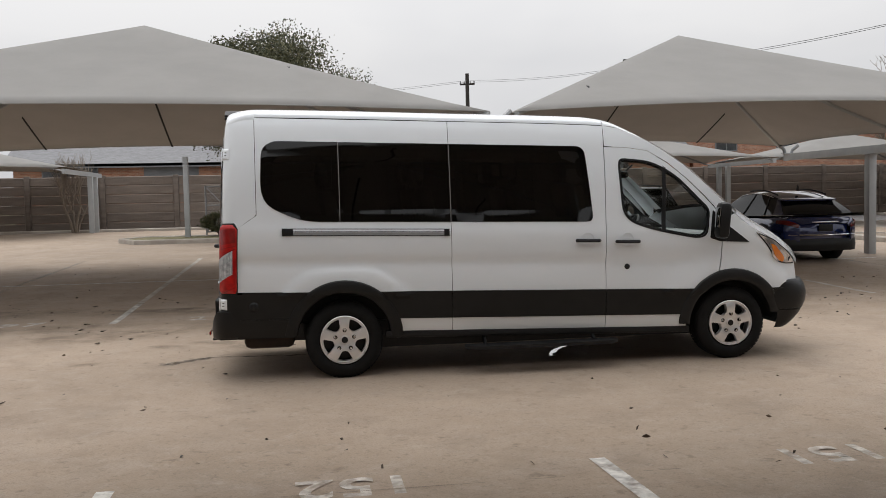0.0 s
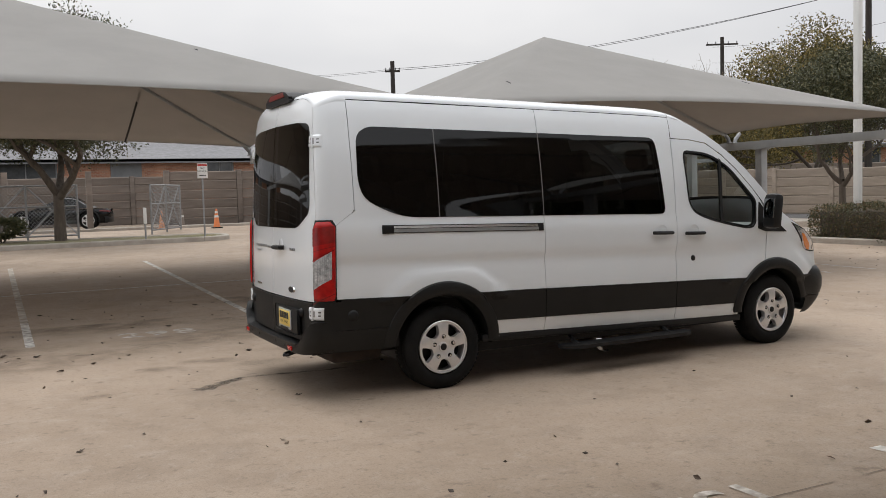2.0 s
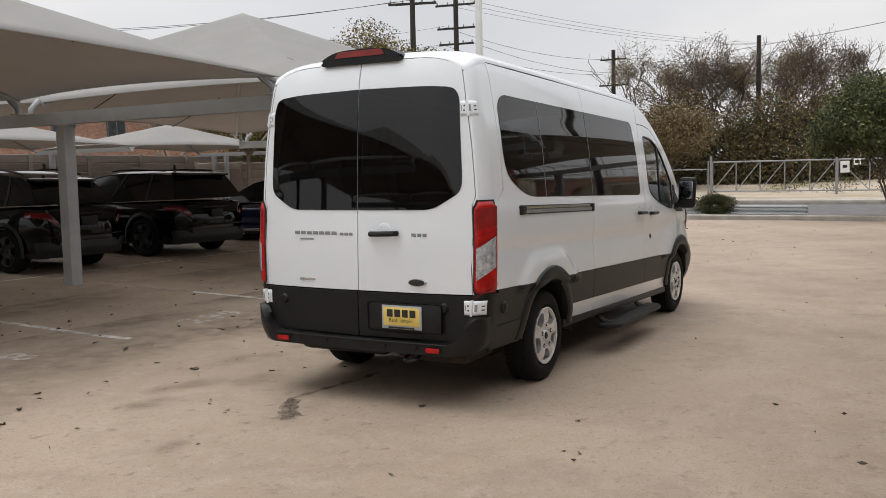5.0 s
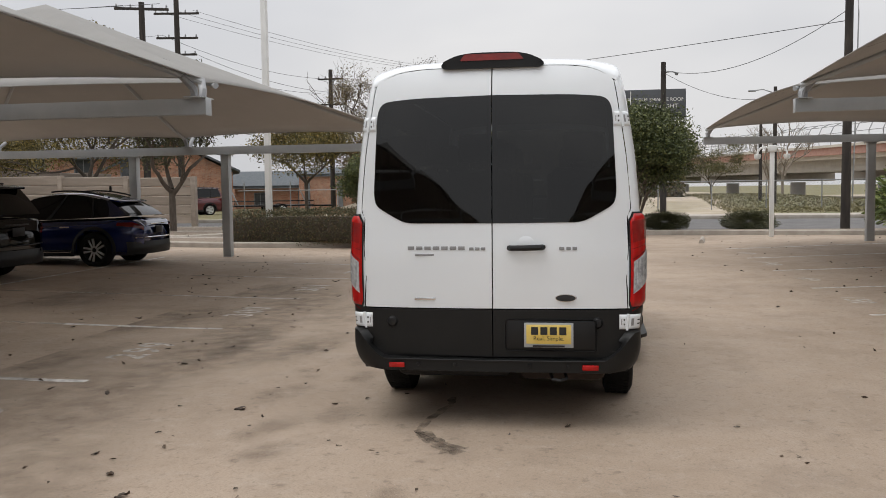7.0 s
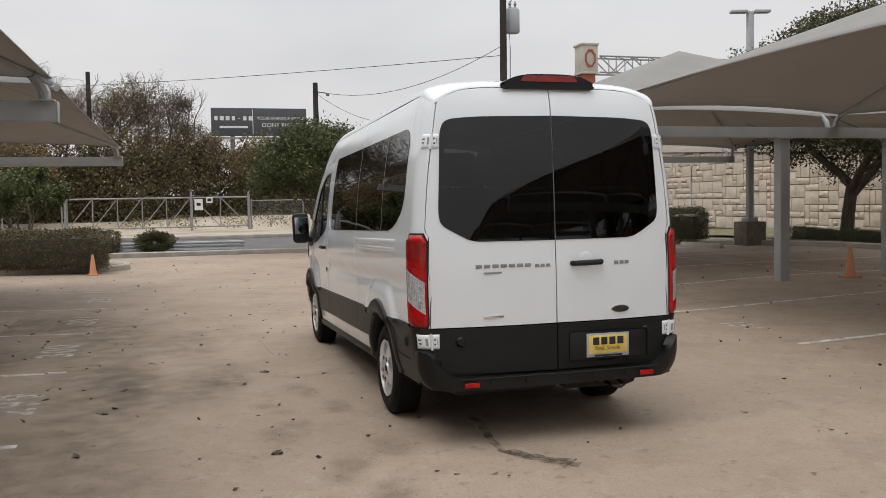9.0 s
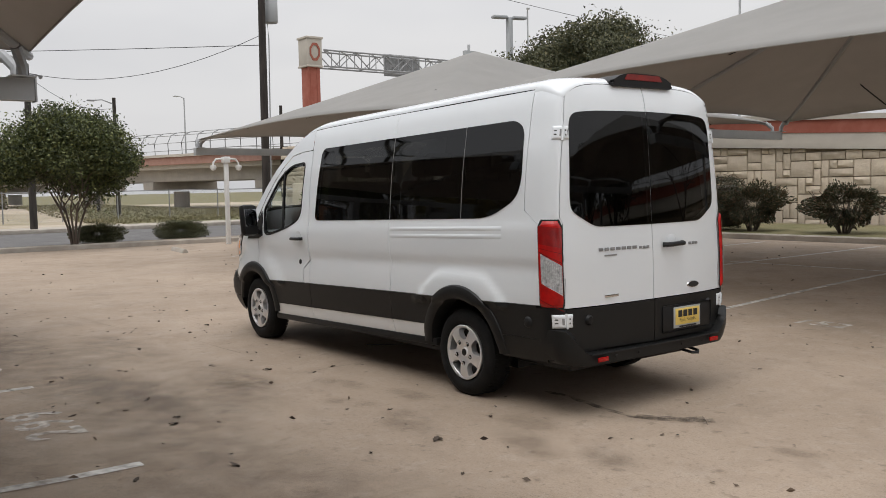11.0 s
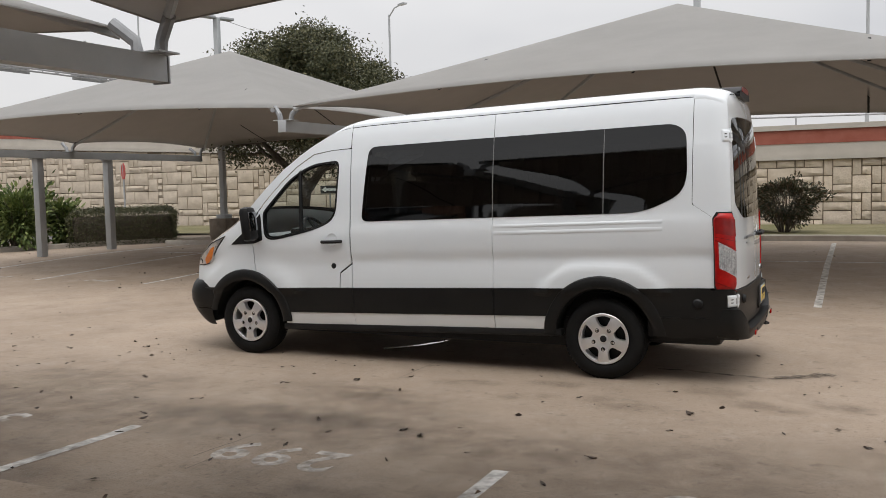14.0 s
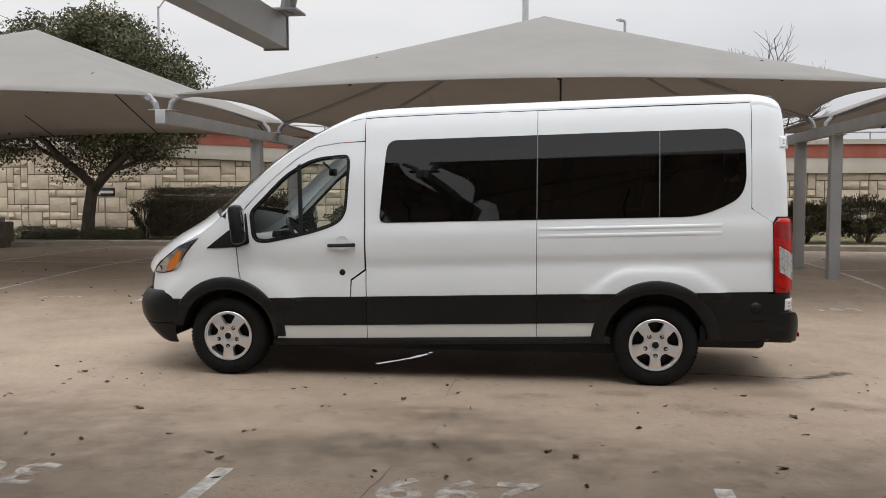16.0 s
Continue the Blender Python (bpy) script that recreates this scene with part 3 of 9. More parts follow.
NORTH_BAYS = [-0.1 + 2.85 * k for k in range(-9, 5)]
SOUTH_BAYS = [1.37 + 2.85 * k for k in range(-9, 6)]
for x in NORTH_BAYS:
    solid("bay_line", strip(x, 3.6, x + 0.007, 5.6, 0.10, M_PAINT, n=6), M_PAINT_WORN if x < -4 or x > 4 else M_PAINT, "worn white painted parking bay line", "bay line", group="bay lines")
    solid("bay_line", strip(x + 0.007, 5.6, x + 0.03, 14.4, 0.10, M_PAINT, n=12), M_PAINT if -1 < x < 1 else (M_PAINT_WORN if -4 < x < 0 else M_PAINT_GHOST), "far worn part of a parking bay line", "bay line", group="bay lines")
for x in SOUTH_BAYS:
    solid("bay_line", strip(x, -3.95, x + 0.12, -14.2, 0.10, M_PAINT, n=14), M_PAINT, "worn white painted parking bay line", "bay line", group="bay lines")
for y, xs in ((9.0, (-26, 12.2)), (-9.1, (-26, 14.5))):
    solid("bay_line", strip(xs[0], y, xs[1], y, 0.08, M_PAINT, n=40), M_PAINT, "worn white painted line between bay rows", "bay line", group="bay lines")
for i, x in enumerate(NORTH_BAYS[:-1]):
    cx = x + 1.43
    ob = text_mesh(str(299 + i - 9), 0.54, M_PAINT_WORN, None, pose(cx, 3.82, ground_z(cx, 3.82) + 0.006), "bay_number", 1.2, bold=0.012)
    tagged(ob, "worn white stencilled bay number on the concrete", "bay number", "bay numbers")
for i, x in enumerate(SOUTH_BAYS[:-1]):
    cx = x + 1.38
    ob = text_mesh(str(151 + 9 - i), 0.44, M_PAINT_WORN, None, pose(cx, -4.18, ground_z(cx, -4.18) + 0.006, 0, 0, 180), "bay_number", 1.05, bold=0.010)
    tagged(ob, "worn white stencilled bay number on the concrete", "bay number", "bay numbers")


# ---- shade canopies ----
def canopy_frame(x, side, base):
    """A steel portal: one long beam on two posts, with stub brackets that hold the fabric."""
    t = thing("canopy_frame", (x, side * 8.6, 0), "grey painted steel beam on two square posts carrying the shade fabric", "canopy frame", "canopy frames")
    zt = 2.64 + base
    bm = bmesh.new()
    box(bm, (0, 0, zt - 0.09), (0.13, 10.1, 0.18))
    part("beam", bm, M_STEEL, t)
    for s in (-1, 1):
        bm = bmesh.new()
        box(bm, (0, s * 5.06, zt - 0.09), (0.15, 0.015, 0.20), bevel=0.003)
        part("end_plate", bm, M_STEEL, t)
    for yy in (-1.02 * side + max(0, side) * 0.11, 1.27 * side + max(0, side) * 0.11):
        gz = ground_z(x, side * 8.6 + yy)
        bm = bmesh.new()
        box(bm, (0, yy, (zt - 0.18 + gz) / 2 - 0.02), (0.19, 0.19, zt - 0.18 - gz + 0.04), bevel=0.012)
        p = part("post", bm, M_STEEL, t)
        bm = bmesh.new()
        box(bm, (0, yy, zt - 0.188), (0.24, 0.34, 0.016))
        part("cap_plate", bm, M_STEEL, p)
        for q in (-1, 1):
            bm = bmesh.new()
            rod(bm, (0.07, yy + q * 0.135, zt - 0.23), (0.07, yy + q * 0.135, zt - 0.18), 0.016, n=6)
            part("bolt", bm, M_STEEL, p)
    for yy in (-4.95, 0.0, 4.95):
        for s in (-1, 1):
            bm = bmesh.new()
            tube(bm, [(s * 0.10, yy, zt), (s * 0.12, yy, zt + 0.10), (s * 0.26, yy * 0.985, zt + 0.23)], 0.045, 8)
            bk = part("bracket", bm, M_STEEL_DARK, t)
            bm = bmesh.new()
            box(bm, (s * 0.10, yy, zt + 0.006), (0.16, 0.20, 0.012))
            part("bracket_plate", bm, M_STEEL, bk)
    return t


def canopy(x0, x1, side, base, ax=0.0, ay=0.0):
    """Four-sided tension roof: a centre peak, six low points and scalloped edges."""
    xm, ym = (x0 + x1) / 2, side * 8.6
    t = thing("shade_canopy", (xm, ym, 0), "beige fabric shade canopy stretched to a centre peak", "shade canopy", "shade canopies")
    hx, hy = (x1 - x0) / 2 - 0.2, 5.02
    peak = Vector((ax, ay, 4.90 + base * 0.3))
    zl = 2.86 + base
    corners = [(-hx, -hy), (hx, -hy), (hx, 0), (hx, hy), (-hx, hy), (-hx, 0)]
    cross = 0.06 if side > 0 else 0.11
    rise = [0.16, cross, cross, 0.18, cross, cross]
    ring = []
    for i in range(6):
        a, b = Vector(corners[i]), Vector(corners[(i + 1) % 6])
        n = 16 if i in (0, 3) else 9
        for k in range(n):
            u = k / n
            p = a.lerp(b, u)
            bow = 4 * u * (1 - u)
            p *= 1 - 0.035 * bow
            ring.append(Vector((p.x, p.y, zl + rise[i] * bow)))
    bm = bmesh.new()
    rows = []
    steps = 12
    for j in range(1, steps + 1):
        q = j / steps
        row = []
        for p in ring:
            h = peak.z + (p.z - peak.z) * (1 - (1 - q) ** 1.05)
            row.append(bm.verts.new((ax + (p.x - ax) * q, ay + (p.y - ay) * q, h)))
        rows.append(row)
    top = bm.verts.new(peak)
    n = len(ring)
    for j in range(n):
        bm.faces.new((top, rows[0][j], rows[0][(j + 1) % n]))
    for a, b in zip(rows, rows[1:]):
        for j in range(n):
            bm.faces.new((a[j], b[j], b[(j + 1) % n], a[(j + 1) % n]))
    bmesh.ops.recalc_face_normals(bm, faces=bm.faces[:])
    fabric = part("fabric", bm, M_FABRIC, t, smooth=60)
    sol = fabric.modifiers.new("thickness", 'SOLIDIFY')
    sol.thickness, sol.offset = 0.006, -1
    # hem along the edge
    bm = bmesh.new()
    tube(bm, [p - Vector((0, 0, 0.006)) for p in ring + ring[:1]], 0.009, 5)
    part("hem", bm, M_FABRIC, t, "stitched fabric hem over the edge cable")
    # pipes from the low points towards the peak
    for c in corners:
        bm = bmesh.new()
        e = Vector((c[0], c[1], zl - 0.03))
        pts = []
        for k in range(9):
            q = 1 - k / 8 * 0.94
            pts.append((ax + (c[0] - ax) * q, ay + (c[1] - ay) * q, peak.z + (zl - peak.z) * (1 - (1 - q) ** 1.05) - 0.045))
        tube(bm, pts, 0.036, 8)
        part("rafter", bm, M_STEEL, t)
    # panel seams run straight across the bay
    for sx in (ax - 3.2, ax - 0.3, ax + 2.6):
        for sy in (-1, 1):
            bm = bmesh.new()
            prev = None
            ye = sy * hy * (1 - 0.035 * (1 - (sx / hx) ** 2))
            ze = zl + 0.17 * (1 - (sx / hx) ** 2)
            q0 = max(0.30, abs(sx - ax) / (hx - abs(ax)) + 0.06)
            for k in range(8):
                q = 1.0 - (1.0 - q0) * k / 7
                z = peak.z + (ze - peak.z) * (1 - (1 - q) ** 1.05) - 0.02
                row = [bm.verts.new((sx + d, ay + (ye - ay) * q, z - 0.010)) for d in (-0.022, 0.022)]
                if prev:
                    bm.faces.new((prev[0], prev[1], row[1], row[0]))
                prev = row
            st = part("strap", bm, M_STRAP, t, "black stitched strap")
    return t


NB = [-30.1, -19.9, -9.7, 2.55, 12.75]
SB = [6.45 + 10.3 * k for k in range(-4, 2)]
for x in NB:
    canopy_frame(x - (0.12 if 2 < x < 3 else 0.0), 1, 0.0)
for a, b in zip(NB, NB[1:]):
    canopy(a, b, 1, 0.0, -0.17 if a > 0 else (0.48 if b > 0 else 0.0), 0.1 if a > 0 else -0.46)
for x in SB:
    canopy_frame(x, -1, 0.16)
for a, b in zip(SB, SB[1:]):
    canopy(a, b, -1, 0.16, -0.15, 0.0)


# ---- stone retaining wall of the raised road, south ----
WALL_Y = -21.6


def wall_top(x):
    return 2.25 + 0.050 * max(0.0, x - 2.0)


bm = bmesh.new()
for i in range(44):
    x0, x1 = -44 + 2.0 * i, -42 + 2.0 * i
    vs = [bm.verts.new(p) for p in ((x0, WALL_Y - 0.05, 0), (x1, WALL_Y - 0.05, 0), (x1, WALL_Y - 0.05, wall_top(x1)), (x0, WALL_Y - 0.05, wall_top(x0)), (x0, WALL_Y - 1.2, 0), (x1, WALL_Y - 1.2, 0), (x1, WALL_Y - 1.2, wall_top(x1)), (x0, WALL_Y - 1.2, wall_top(x0)))]
    bm.faces.new((vs[0], vs[1], vs[2], vs[3]))
    bm.faces.new((vs[3], vs[2], vs[6], vs[7]))
    bm.faces.new((vs[5], vs[4], vs[7], vs[6]))
retaining_wall = solid("wall_south", bm, M_STONE_JOINT, "cream split-stone retaining wall with recessed joints", kind="structure")


def wall_band(name, z0, z1, depth, material, label):
    bm = bmesh.new()
    prev = None
    for i in range(45):
        x = -44 + 2.0 * i
        t = wall_top(x)
        row = [bm.verts.new(p) for p in ((x, WALL_Y - 1.0, t + z0), (x, WALL_Y + depth, t + z0), (x, WALL_Y + depth, t + z1), (x, WALL_Y - 1.0, t + z1))]
        if prev:
            for j in range(4):
                bm.faces.new((prev[j], prev[(j + 1) % 4], row[(j + 1) % 4], row[j]))
        prev = row
    bmesh.ops.recalc_face_normals(bm, faces=bm.faces[:])
    solid(name, bm, material, label, kind="structure", smooth=0)


wall_band("parapet_coping", 0.0, 0.16, 0.14, M_BARRIER, "projecting cream concrete coping")
wall_band("parapet_panel", 0.16, 0.50, 0.02, M_BARRIER, "smooth cream concrete parapet")
wall_band("parapet_red", 0.50, 0.92, 0.04, M_REDBAND, "brick-red painted band on the parapet")
wall_band("parapet_cap", 0.92, 1.08, 0.10, M_BARRIER, "pale concrete cap on the parapet")
bm = bmesh.new()
prev = None
for i in range(46):
    x = -44 + 2.4 * i
    row = [bm.verts.new((x, WALL_Y - 0.9, wall_top(x) - 0.02)), bm.verts.new((x, WALL_Y - 40, wall_top(x) - 0.02))]
    if prev:
        bm.faces.new((prev[1], row[1], row[0], prev[0]))
    prev = row
solid("highway", bm, M_BRIDGE, "raised concrete highway behind the parapet", kind="structure")
rail = thing("parapet_rail", (0, WALL_Y - 0.3, 0), "thin grey steel rail along the parapet", "railing")
bm = bmesh.new()
tube(bm, [(x, 0, wall_top(x) + 1.32) for x in range(-44, 46, 6)], 0.03, 6)
part("rail_bar", bm, M_STEEL_DARK, rail)
for x in range(-42, 44, 3):
    bm = bmesh.new()
    rod(bm, (x, 0, wall_top(x) + 1.06), (x, 0, wall_top(x) + 1.32), 0.025, n=6)
    part("rail_post", bm, M_STEEL_DARK, rail)


def stone_mesh(w, h, seed):
    """One rock-faced block, its back at y 0, facing +y."""
    r = random.Random(seed)
    bm = bmesh.new()
    nx, nz = 3, 3
    g = 0.016
    front = [[bm.verts.new((g + (w - 2 * g) * i / nx, 0.0 if i in (0, nx) or j in (0, nz) else 0.045 + r.uniform(-0.030, 0.040), g + (h - 2 * g) * j / nz)) for j in range(nz + 1)] for i in range(nx + 1)]
    for i in range(nx):
        for j in range(nz):
            bm.faces.new((front[i][j], front[i][j + 1], front[i + 1][j + 1], front[i + 1][j]))
    rim = [e for e in bm.edges if len(e.link_faces) == 1]
    ge = bmesh.ops.extrude_edge_only(bm, edges=rim)
    for q in [q for q in ge["geom"] if isinstance(q, bmesh.types.BMVert)]:
        q.co.y -= 0.05
    bmesh.ops.recalc_face_normals(bm, faces=bm.faces[:])
    face_out(bm, Vector((0, 1, 0)))
    return bm


# ---- precast fence, north ----
FENCE_Y = 31.2
fence = thing("fence_north", (0, FENCE_Y, 0.5), "brown weathered precast fence of stacked planks between posts", "fence", kind="structure")
plank_mesh = {}
for i in range(24):
    x = -24 + 3.05 * i
    bm = bmesh.new()
    box(bm, (x, 0, 1.2), (0.22, 0.24, 2.42), None, 0.015)
    part("post", bm, M_FENCE, fence)
    for k in range(0 if i in (7, 8) else 6):
        key = (i * 7 + k) % 5
        if key not in plank_mesh:
            r = random.Random(key)
            bm = bmesh.new()
            n = 8
            rows = []
            for a in range(n + 1):
                u = -1.40 + 2.80 * a / n
                rows.append([bm.verts.new((u, y + (r.uniform(-0.012, 0.012)), z)) for y, z in ((-0.055, 0.0), (-0.075, 0.03), (-0.07, 0.20), (-0.085, 0.35), (-0.05, 0.385), (0.06, 0.385), (0.06, 0.0))])
            for p, q in zip(rows, rows[1:]):
                for j in range(7):
                    bm.faces.new((p[j], q[j], q[(j + 1) % 7], p[(j + 1) % 7]))
            bm.faces.new(rows[0])
            bm.faces.new(rows[-1][::-1])
            bmesh.ops.recalc_face_normals(bm, faces=bm.faces[:])
            plank_mesh[key] = mesh_of("plank", bm, M_FENCE, 30)
        ob = new("plank", plank_mesh[key])
        ob.parent = fence
        ob.location = (x + 1.525, 0, 0.02 + 0.392 * k)


fence_c = thing("fence_back", (-6, 39.0, 0.5), "pale precast fence behind the open gateway", "fence", kind="structure")
for i in range(4):
    bm = bmesh.new()
    box(bm, (3.05 * i, 0, 1.2), (0.22, 0.24, 2.42), None, 0.015)
    part("post", bm, M_FENCE, fence_c)
    for k in range(6):
        ob = new("plank", plank_mesh[(i + k) % 5])
        ob.parent = fence_c
        ob.location = (3.05 * i + 1.525, 0, 0.02 + 0.392 * k)


# ---- brick houses ----
def brick_material(name, c1, c2, mortar, scale):
    m = bpy.data.materials.new(name)
    m.use_nodes = True
    n, l = m.node_tree.nodes, m.node_tree.links
    b = n["Principled BSDF"]
    b.inputs["Roughness"].default_value = 0.9
    tc, mp, br, ns = n.new("ShaderNodeTexCoord"), n.new("ShaderNodeCombineXYZ"), n.new("ShaderNodeTexBrick"), n.new("ShaderNodeTexNoise")
    sep, run = n.new("ShaderNodeSeparateXYZ"), n.new("ShaderNodeMath")
    br.inputs["Color1"].default_value, br.inputs["Color2"].default_value, br.inputs["Mortar"].default_value = (*c1, 1), (*c2, 1), (*mortar, 1)
    br.inputs["Scale"].default_value, br.inputs["Mortar Size"].default_value = scale, 0.012
    br.inputs["Brick Width"].default_value, br.inputs["Row Height"].default_value = 0.5, 0.18
    ns.inputs["Scale"].default_value = 1.3
    mx = n.new("ShaderNodeMix")
    mx.data_type, mx.blend_type = 'RGBA', 'MULTIPLY'
    mx.inputs[0].default_value = 0.5
    l.new(tc.outputs["Object"], sep.inputs[0])
    l.new(sep.outputs[0], run.inputs[0])
    l.new(sep.outputs[1], run.inputs[1])
    l.new(run.outputs[0], mp.inputs[0])
    l.new(sep.outputs[2], mp.inputs[1])
    l.new(mp.outputs[0], br.inputs["Vector"])
    l.new(tc.outputs["Object"], ns.inputs["Vector"])
    l.new(br.outputs["Color"], mx.inputs[6])
    l.new(ns.outputs["Fac"], mx.inputs[7])
    l.new(mx.outputs[2], b.inputs["Base Color"])
    bp = n.new("ShaderNodeBump")
    bp.inputs["Strength"].default_value = 0.4
    l.new(br.outputs["Fac"], bp.inputs["Height"])
    bp.invert = True
    l.new(bp.outputs[0], b.inputs["Normal"])
    return m


M_BRICKWALL = brick_material("brick_wall", (0.62, 0.33, 0.21), (0.44, 0.20, 0.125), (0.55, 0.48, 0.40), 2.2)
M_SIDING = mat("grey_blue_siding", (0.16, 0.17, 0.18), 0.8, color2=(0.20, 0.21, 0.22), scale=2)
M_PANE = mat("house_window", (0.05, 0.055, 0.06), 0.1, coat=0.5, color2=(0.08, 0.085, 0.09), scale=3)


def house(name, at, length, depth, wall_h, roof_h, turn, openings, label, roof_mat, over=0.5):
    """A long low brick block: x along the front, front face at y 0 looking to -y."""
    h = thing(name, at, label, "house", turn=turn)
    bm = bmesh.new()
    box(bm, (length / 2, depth / 2, wall_h / 2), (length, depth, wall_h))
    wall = part("wall", bm, M_BRICKWALL, h, smooth=0)
    bm = bmesh.new()
    a, b, c, d = -over, length + over, -over, depth + over
    ridge = depth / 2
    pts = [(a, c, wall_h - 0.05), (b, c, wall_h - 0.05), (b, ridge, wall_h + roof_h), (a, ridge, wall_h + roof_h), (a, d, wall_h - 0.05), (b, d, wall_h - 0.05)]
    lo = [bm.verts.new(p) for p in pts]
    hi = [bm.verts.new((p[0], p[1], p[2] + 0.16)) for p in pts]
    for q in ((0, 1, 2, 3), (3, 2, 5, 4)):
        bm.faces.new([hi[i] for i in q])
        bm.faces.new([lo[i] for i in q[::-1]])
    for i, j in ((0, 1), (1, 2), (2, 5), (5, 4), (4, 3), (3, 0)):
        bm.faces.new((lo[i], lo[j], hi[j], hi[i]))
    bmesh.ops.recalc_face_normals(bm, faces=bm.faces[:])
    part("roof", bm, roof_mat, h, smooth=0)
    for gx in (0, length):
        bm = bmesh.new()
        vs = [bm.verts.new(p) for p in ((gx, 0, wall_h - 0.02), (gx, depth, wall_h - 0.02), (gx, ridge, wall_h + roof_h))]
        bm.faces.new(vs)
        g = bmesh.ops.extrude_face_region(bm, geom=bm.faces[:])
        for q in [q for q in g["geom"] if isinstance(q, bmesh.types.BMVert)]:
            q.co.x += 0.12 if gx == 0 else -0.12
        bmesh.ops.recalc_face_normals(bm, faces=bm.faces[:])
        part("gable", bm, M_BRICKWALL, h, smooth=0)
    bm = bmesh.new()
    box(bm, (length / 2, -over + 0.03, wall_h - 0.02), (length + 2 * over, 0.06, 0.22))
    part("fascia", bm, M_SIDING, h, smooth=0)
    for ox, oz, ow, oh, kind in openings:
        w = new("window" if kind != "door" else "door")
        w.parent = h
        bm = bmesh.new()
        box(bm, (ox, -0.02, oz), (ow, 0.10, oh))
        part("frame", bm, M_SIDING, w, smooth=0)
        if kind == "pane":
            bm = bmesh.new()
            box(bm, (ox, -0.055, oz), (ow - 0.16, 0.05, oh - 0.16))
            part("pane", bm, M_PANE, w, smooth=0)
            bm = bmesh.new()
            box(bm, (ox, -0.085, oz), (0.05, 0.03, oh - 0.16))
            part("mullion", bm, M_SIDING, w, smooth=0)
    return h


ops = []
xx = 1.5
rr = random.Random(5)
while xx < 37:
    ow = rr.choice((1.6, 2.2, 3.0))
    ops.append((xx + ow / 2, 2.9, ow, 1.7, "pane" if rr.random() < 0.5 else "siding"))
    xx += ow + rr.uniform(1.8, 3.6)
house("apartment_block", (-16, 43.5, 0.3), 39.5, 11, 3.55, 2.6, 0, ops, "long brick apartment block with a grey shingle roof behind the fence", M_SHINGLE)
tall = []
for i in range(5):
    tall += [(2.2 + 4.2 * i, 1.9, 1.5, 1.6, "pane"), (2.2 + 4.2 * i, 4.7, 1.5, 1.5, "pane")]
house("apartment_block", (24.2, 44.5, 0.3), 22, 11, 6.2, 1.6, 0, tall, "two-storey orange brick apartment block behind the fence", M_SHINGLE)
strips = []
for i in range(5):
    strips += [(1.6 + 3.1 * i, 2.95, 1.25, 1.75, "pane"), (1.6 + 3.1 * i, 1.05, 1.25, 1.7, "siding")]
house("apartment_block", (46.0, 44.0, 0.2), 15.7, 9, 3.95, 2.2, -56, strips, "two-storey brick apartment block with dark siding strips", M_SHINGLE)
house("brick_house", (57.3, 25.9, 0.0), 5.0, 9.0, 3.05, 2.3, 28, [], "brick gable wing of the apartments with a dark roof edge", M_SLATE)
house("brick_house", (62.8, 28.0, -0.6), 9.0, 7, 2.5, 1.2, -66, [(2.0, 1.5, 1.0, 1.1, "pane"), (5.6, 1.2, 1.0, 2.0, "door")], "low brick house with a dark shingle roof across the street", M_SLATE)
house("brick_house", (63.6, 22.8, -0.5), 4.8, 6, 3.3, 0.5, -104, [(0.8, 1.6, 0.5, 2.6, "siding"), (3.9, 1.6, 0.4, 2.6, "siding")], "brick end wall with dark upright strips", M_SLATE, 0.15)

# ---- fence returning along the side street ----
pale_plank = {}
for key, me_ in plank_mesh.items():
    pale_plank[key] = me_.copy()
    pale_plank[key].materials[0] = M_FENCE_PALE
fence_b = thing("fence_east", (0, 0, 0), "pale grey precast fence returning towards the street", "fence", kind="structure")
fa, fb_ = Vector((29.0, 16.0, 0.18)), Vector((28.5, 31.1, 0.5))
n_bay = 5
fdir = (fb_ - fa) / n_bay
fturn = Matrix.Rotation(math.atan2(fdir.y, fdir.x), 4, 'Z')
for i in range(n_bay + 1):
    q = fa + fdir * i
    bm = bmesh.new()
    box(bm, q + Vector((0, 0, 1.0)), (0.24, 0.22, 2.14), None, 0.015)
    part("post", bm, M_FENCE_PALE, fence_b)
    if i < n_bay:
        for k in range(5):
            ob = new("plank", pale_plank[(i + k) % 5])
            ob.parent = fence_b
            ob.matrix_basis = Matrix.Translation(q + fdir * 0.5 + Vector((0, 0, 0.04 + 0.398 * k))) @ fturn @ Matrix.Diagonal((1.0, -1, 1, 1))

# ---- second row of canopies by the fence ----


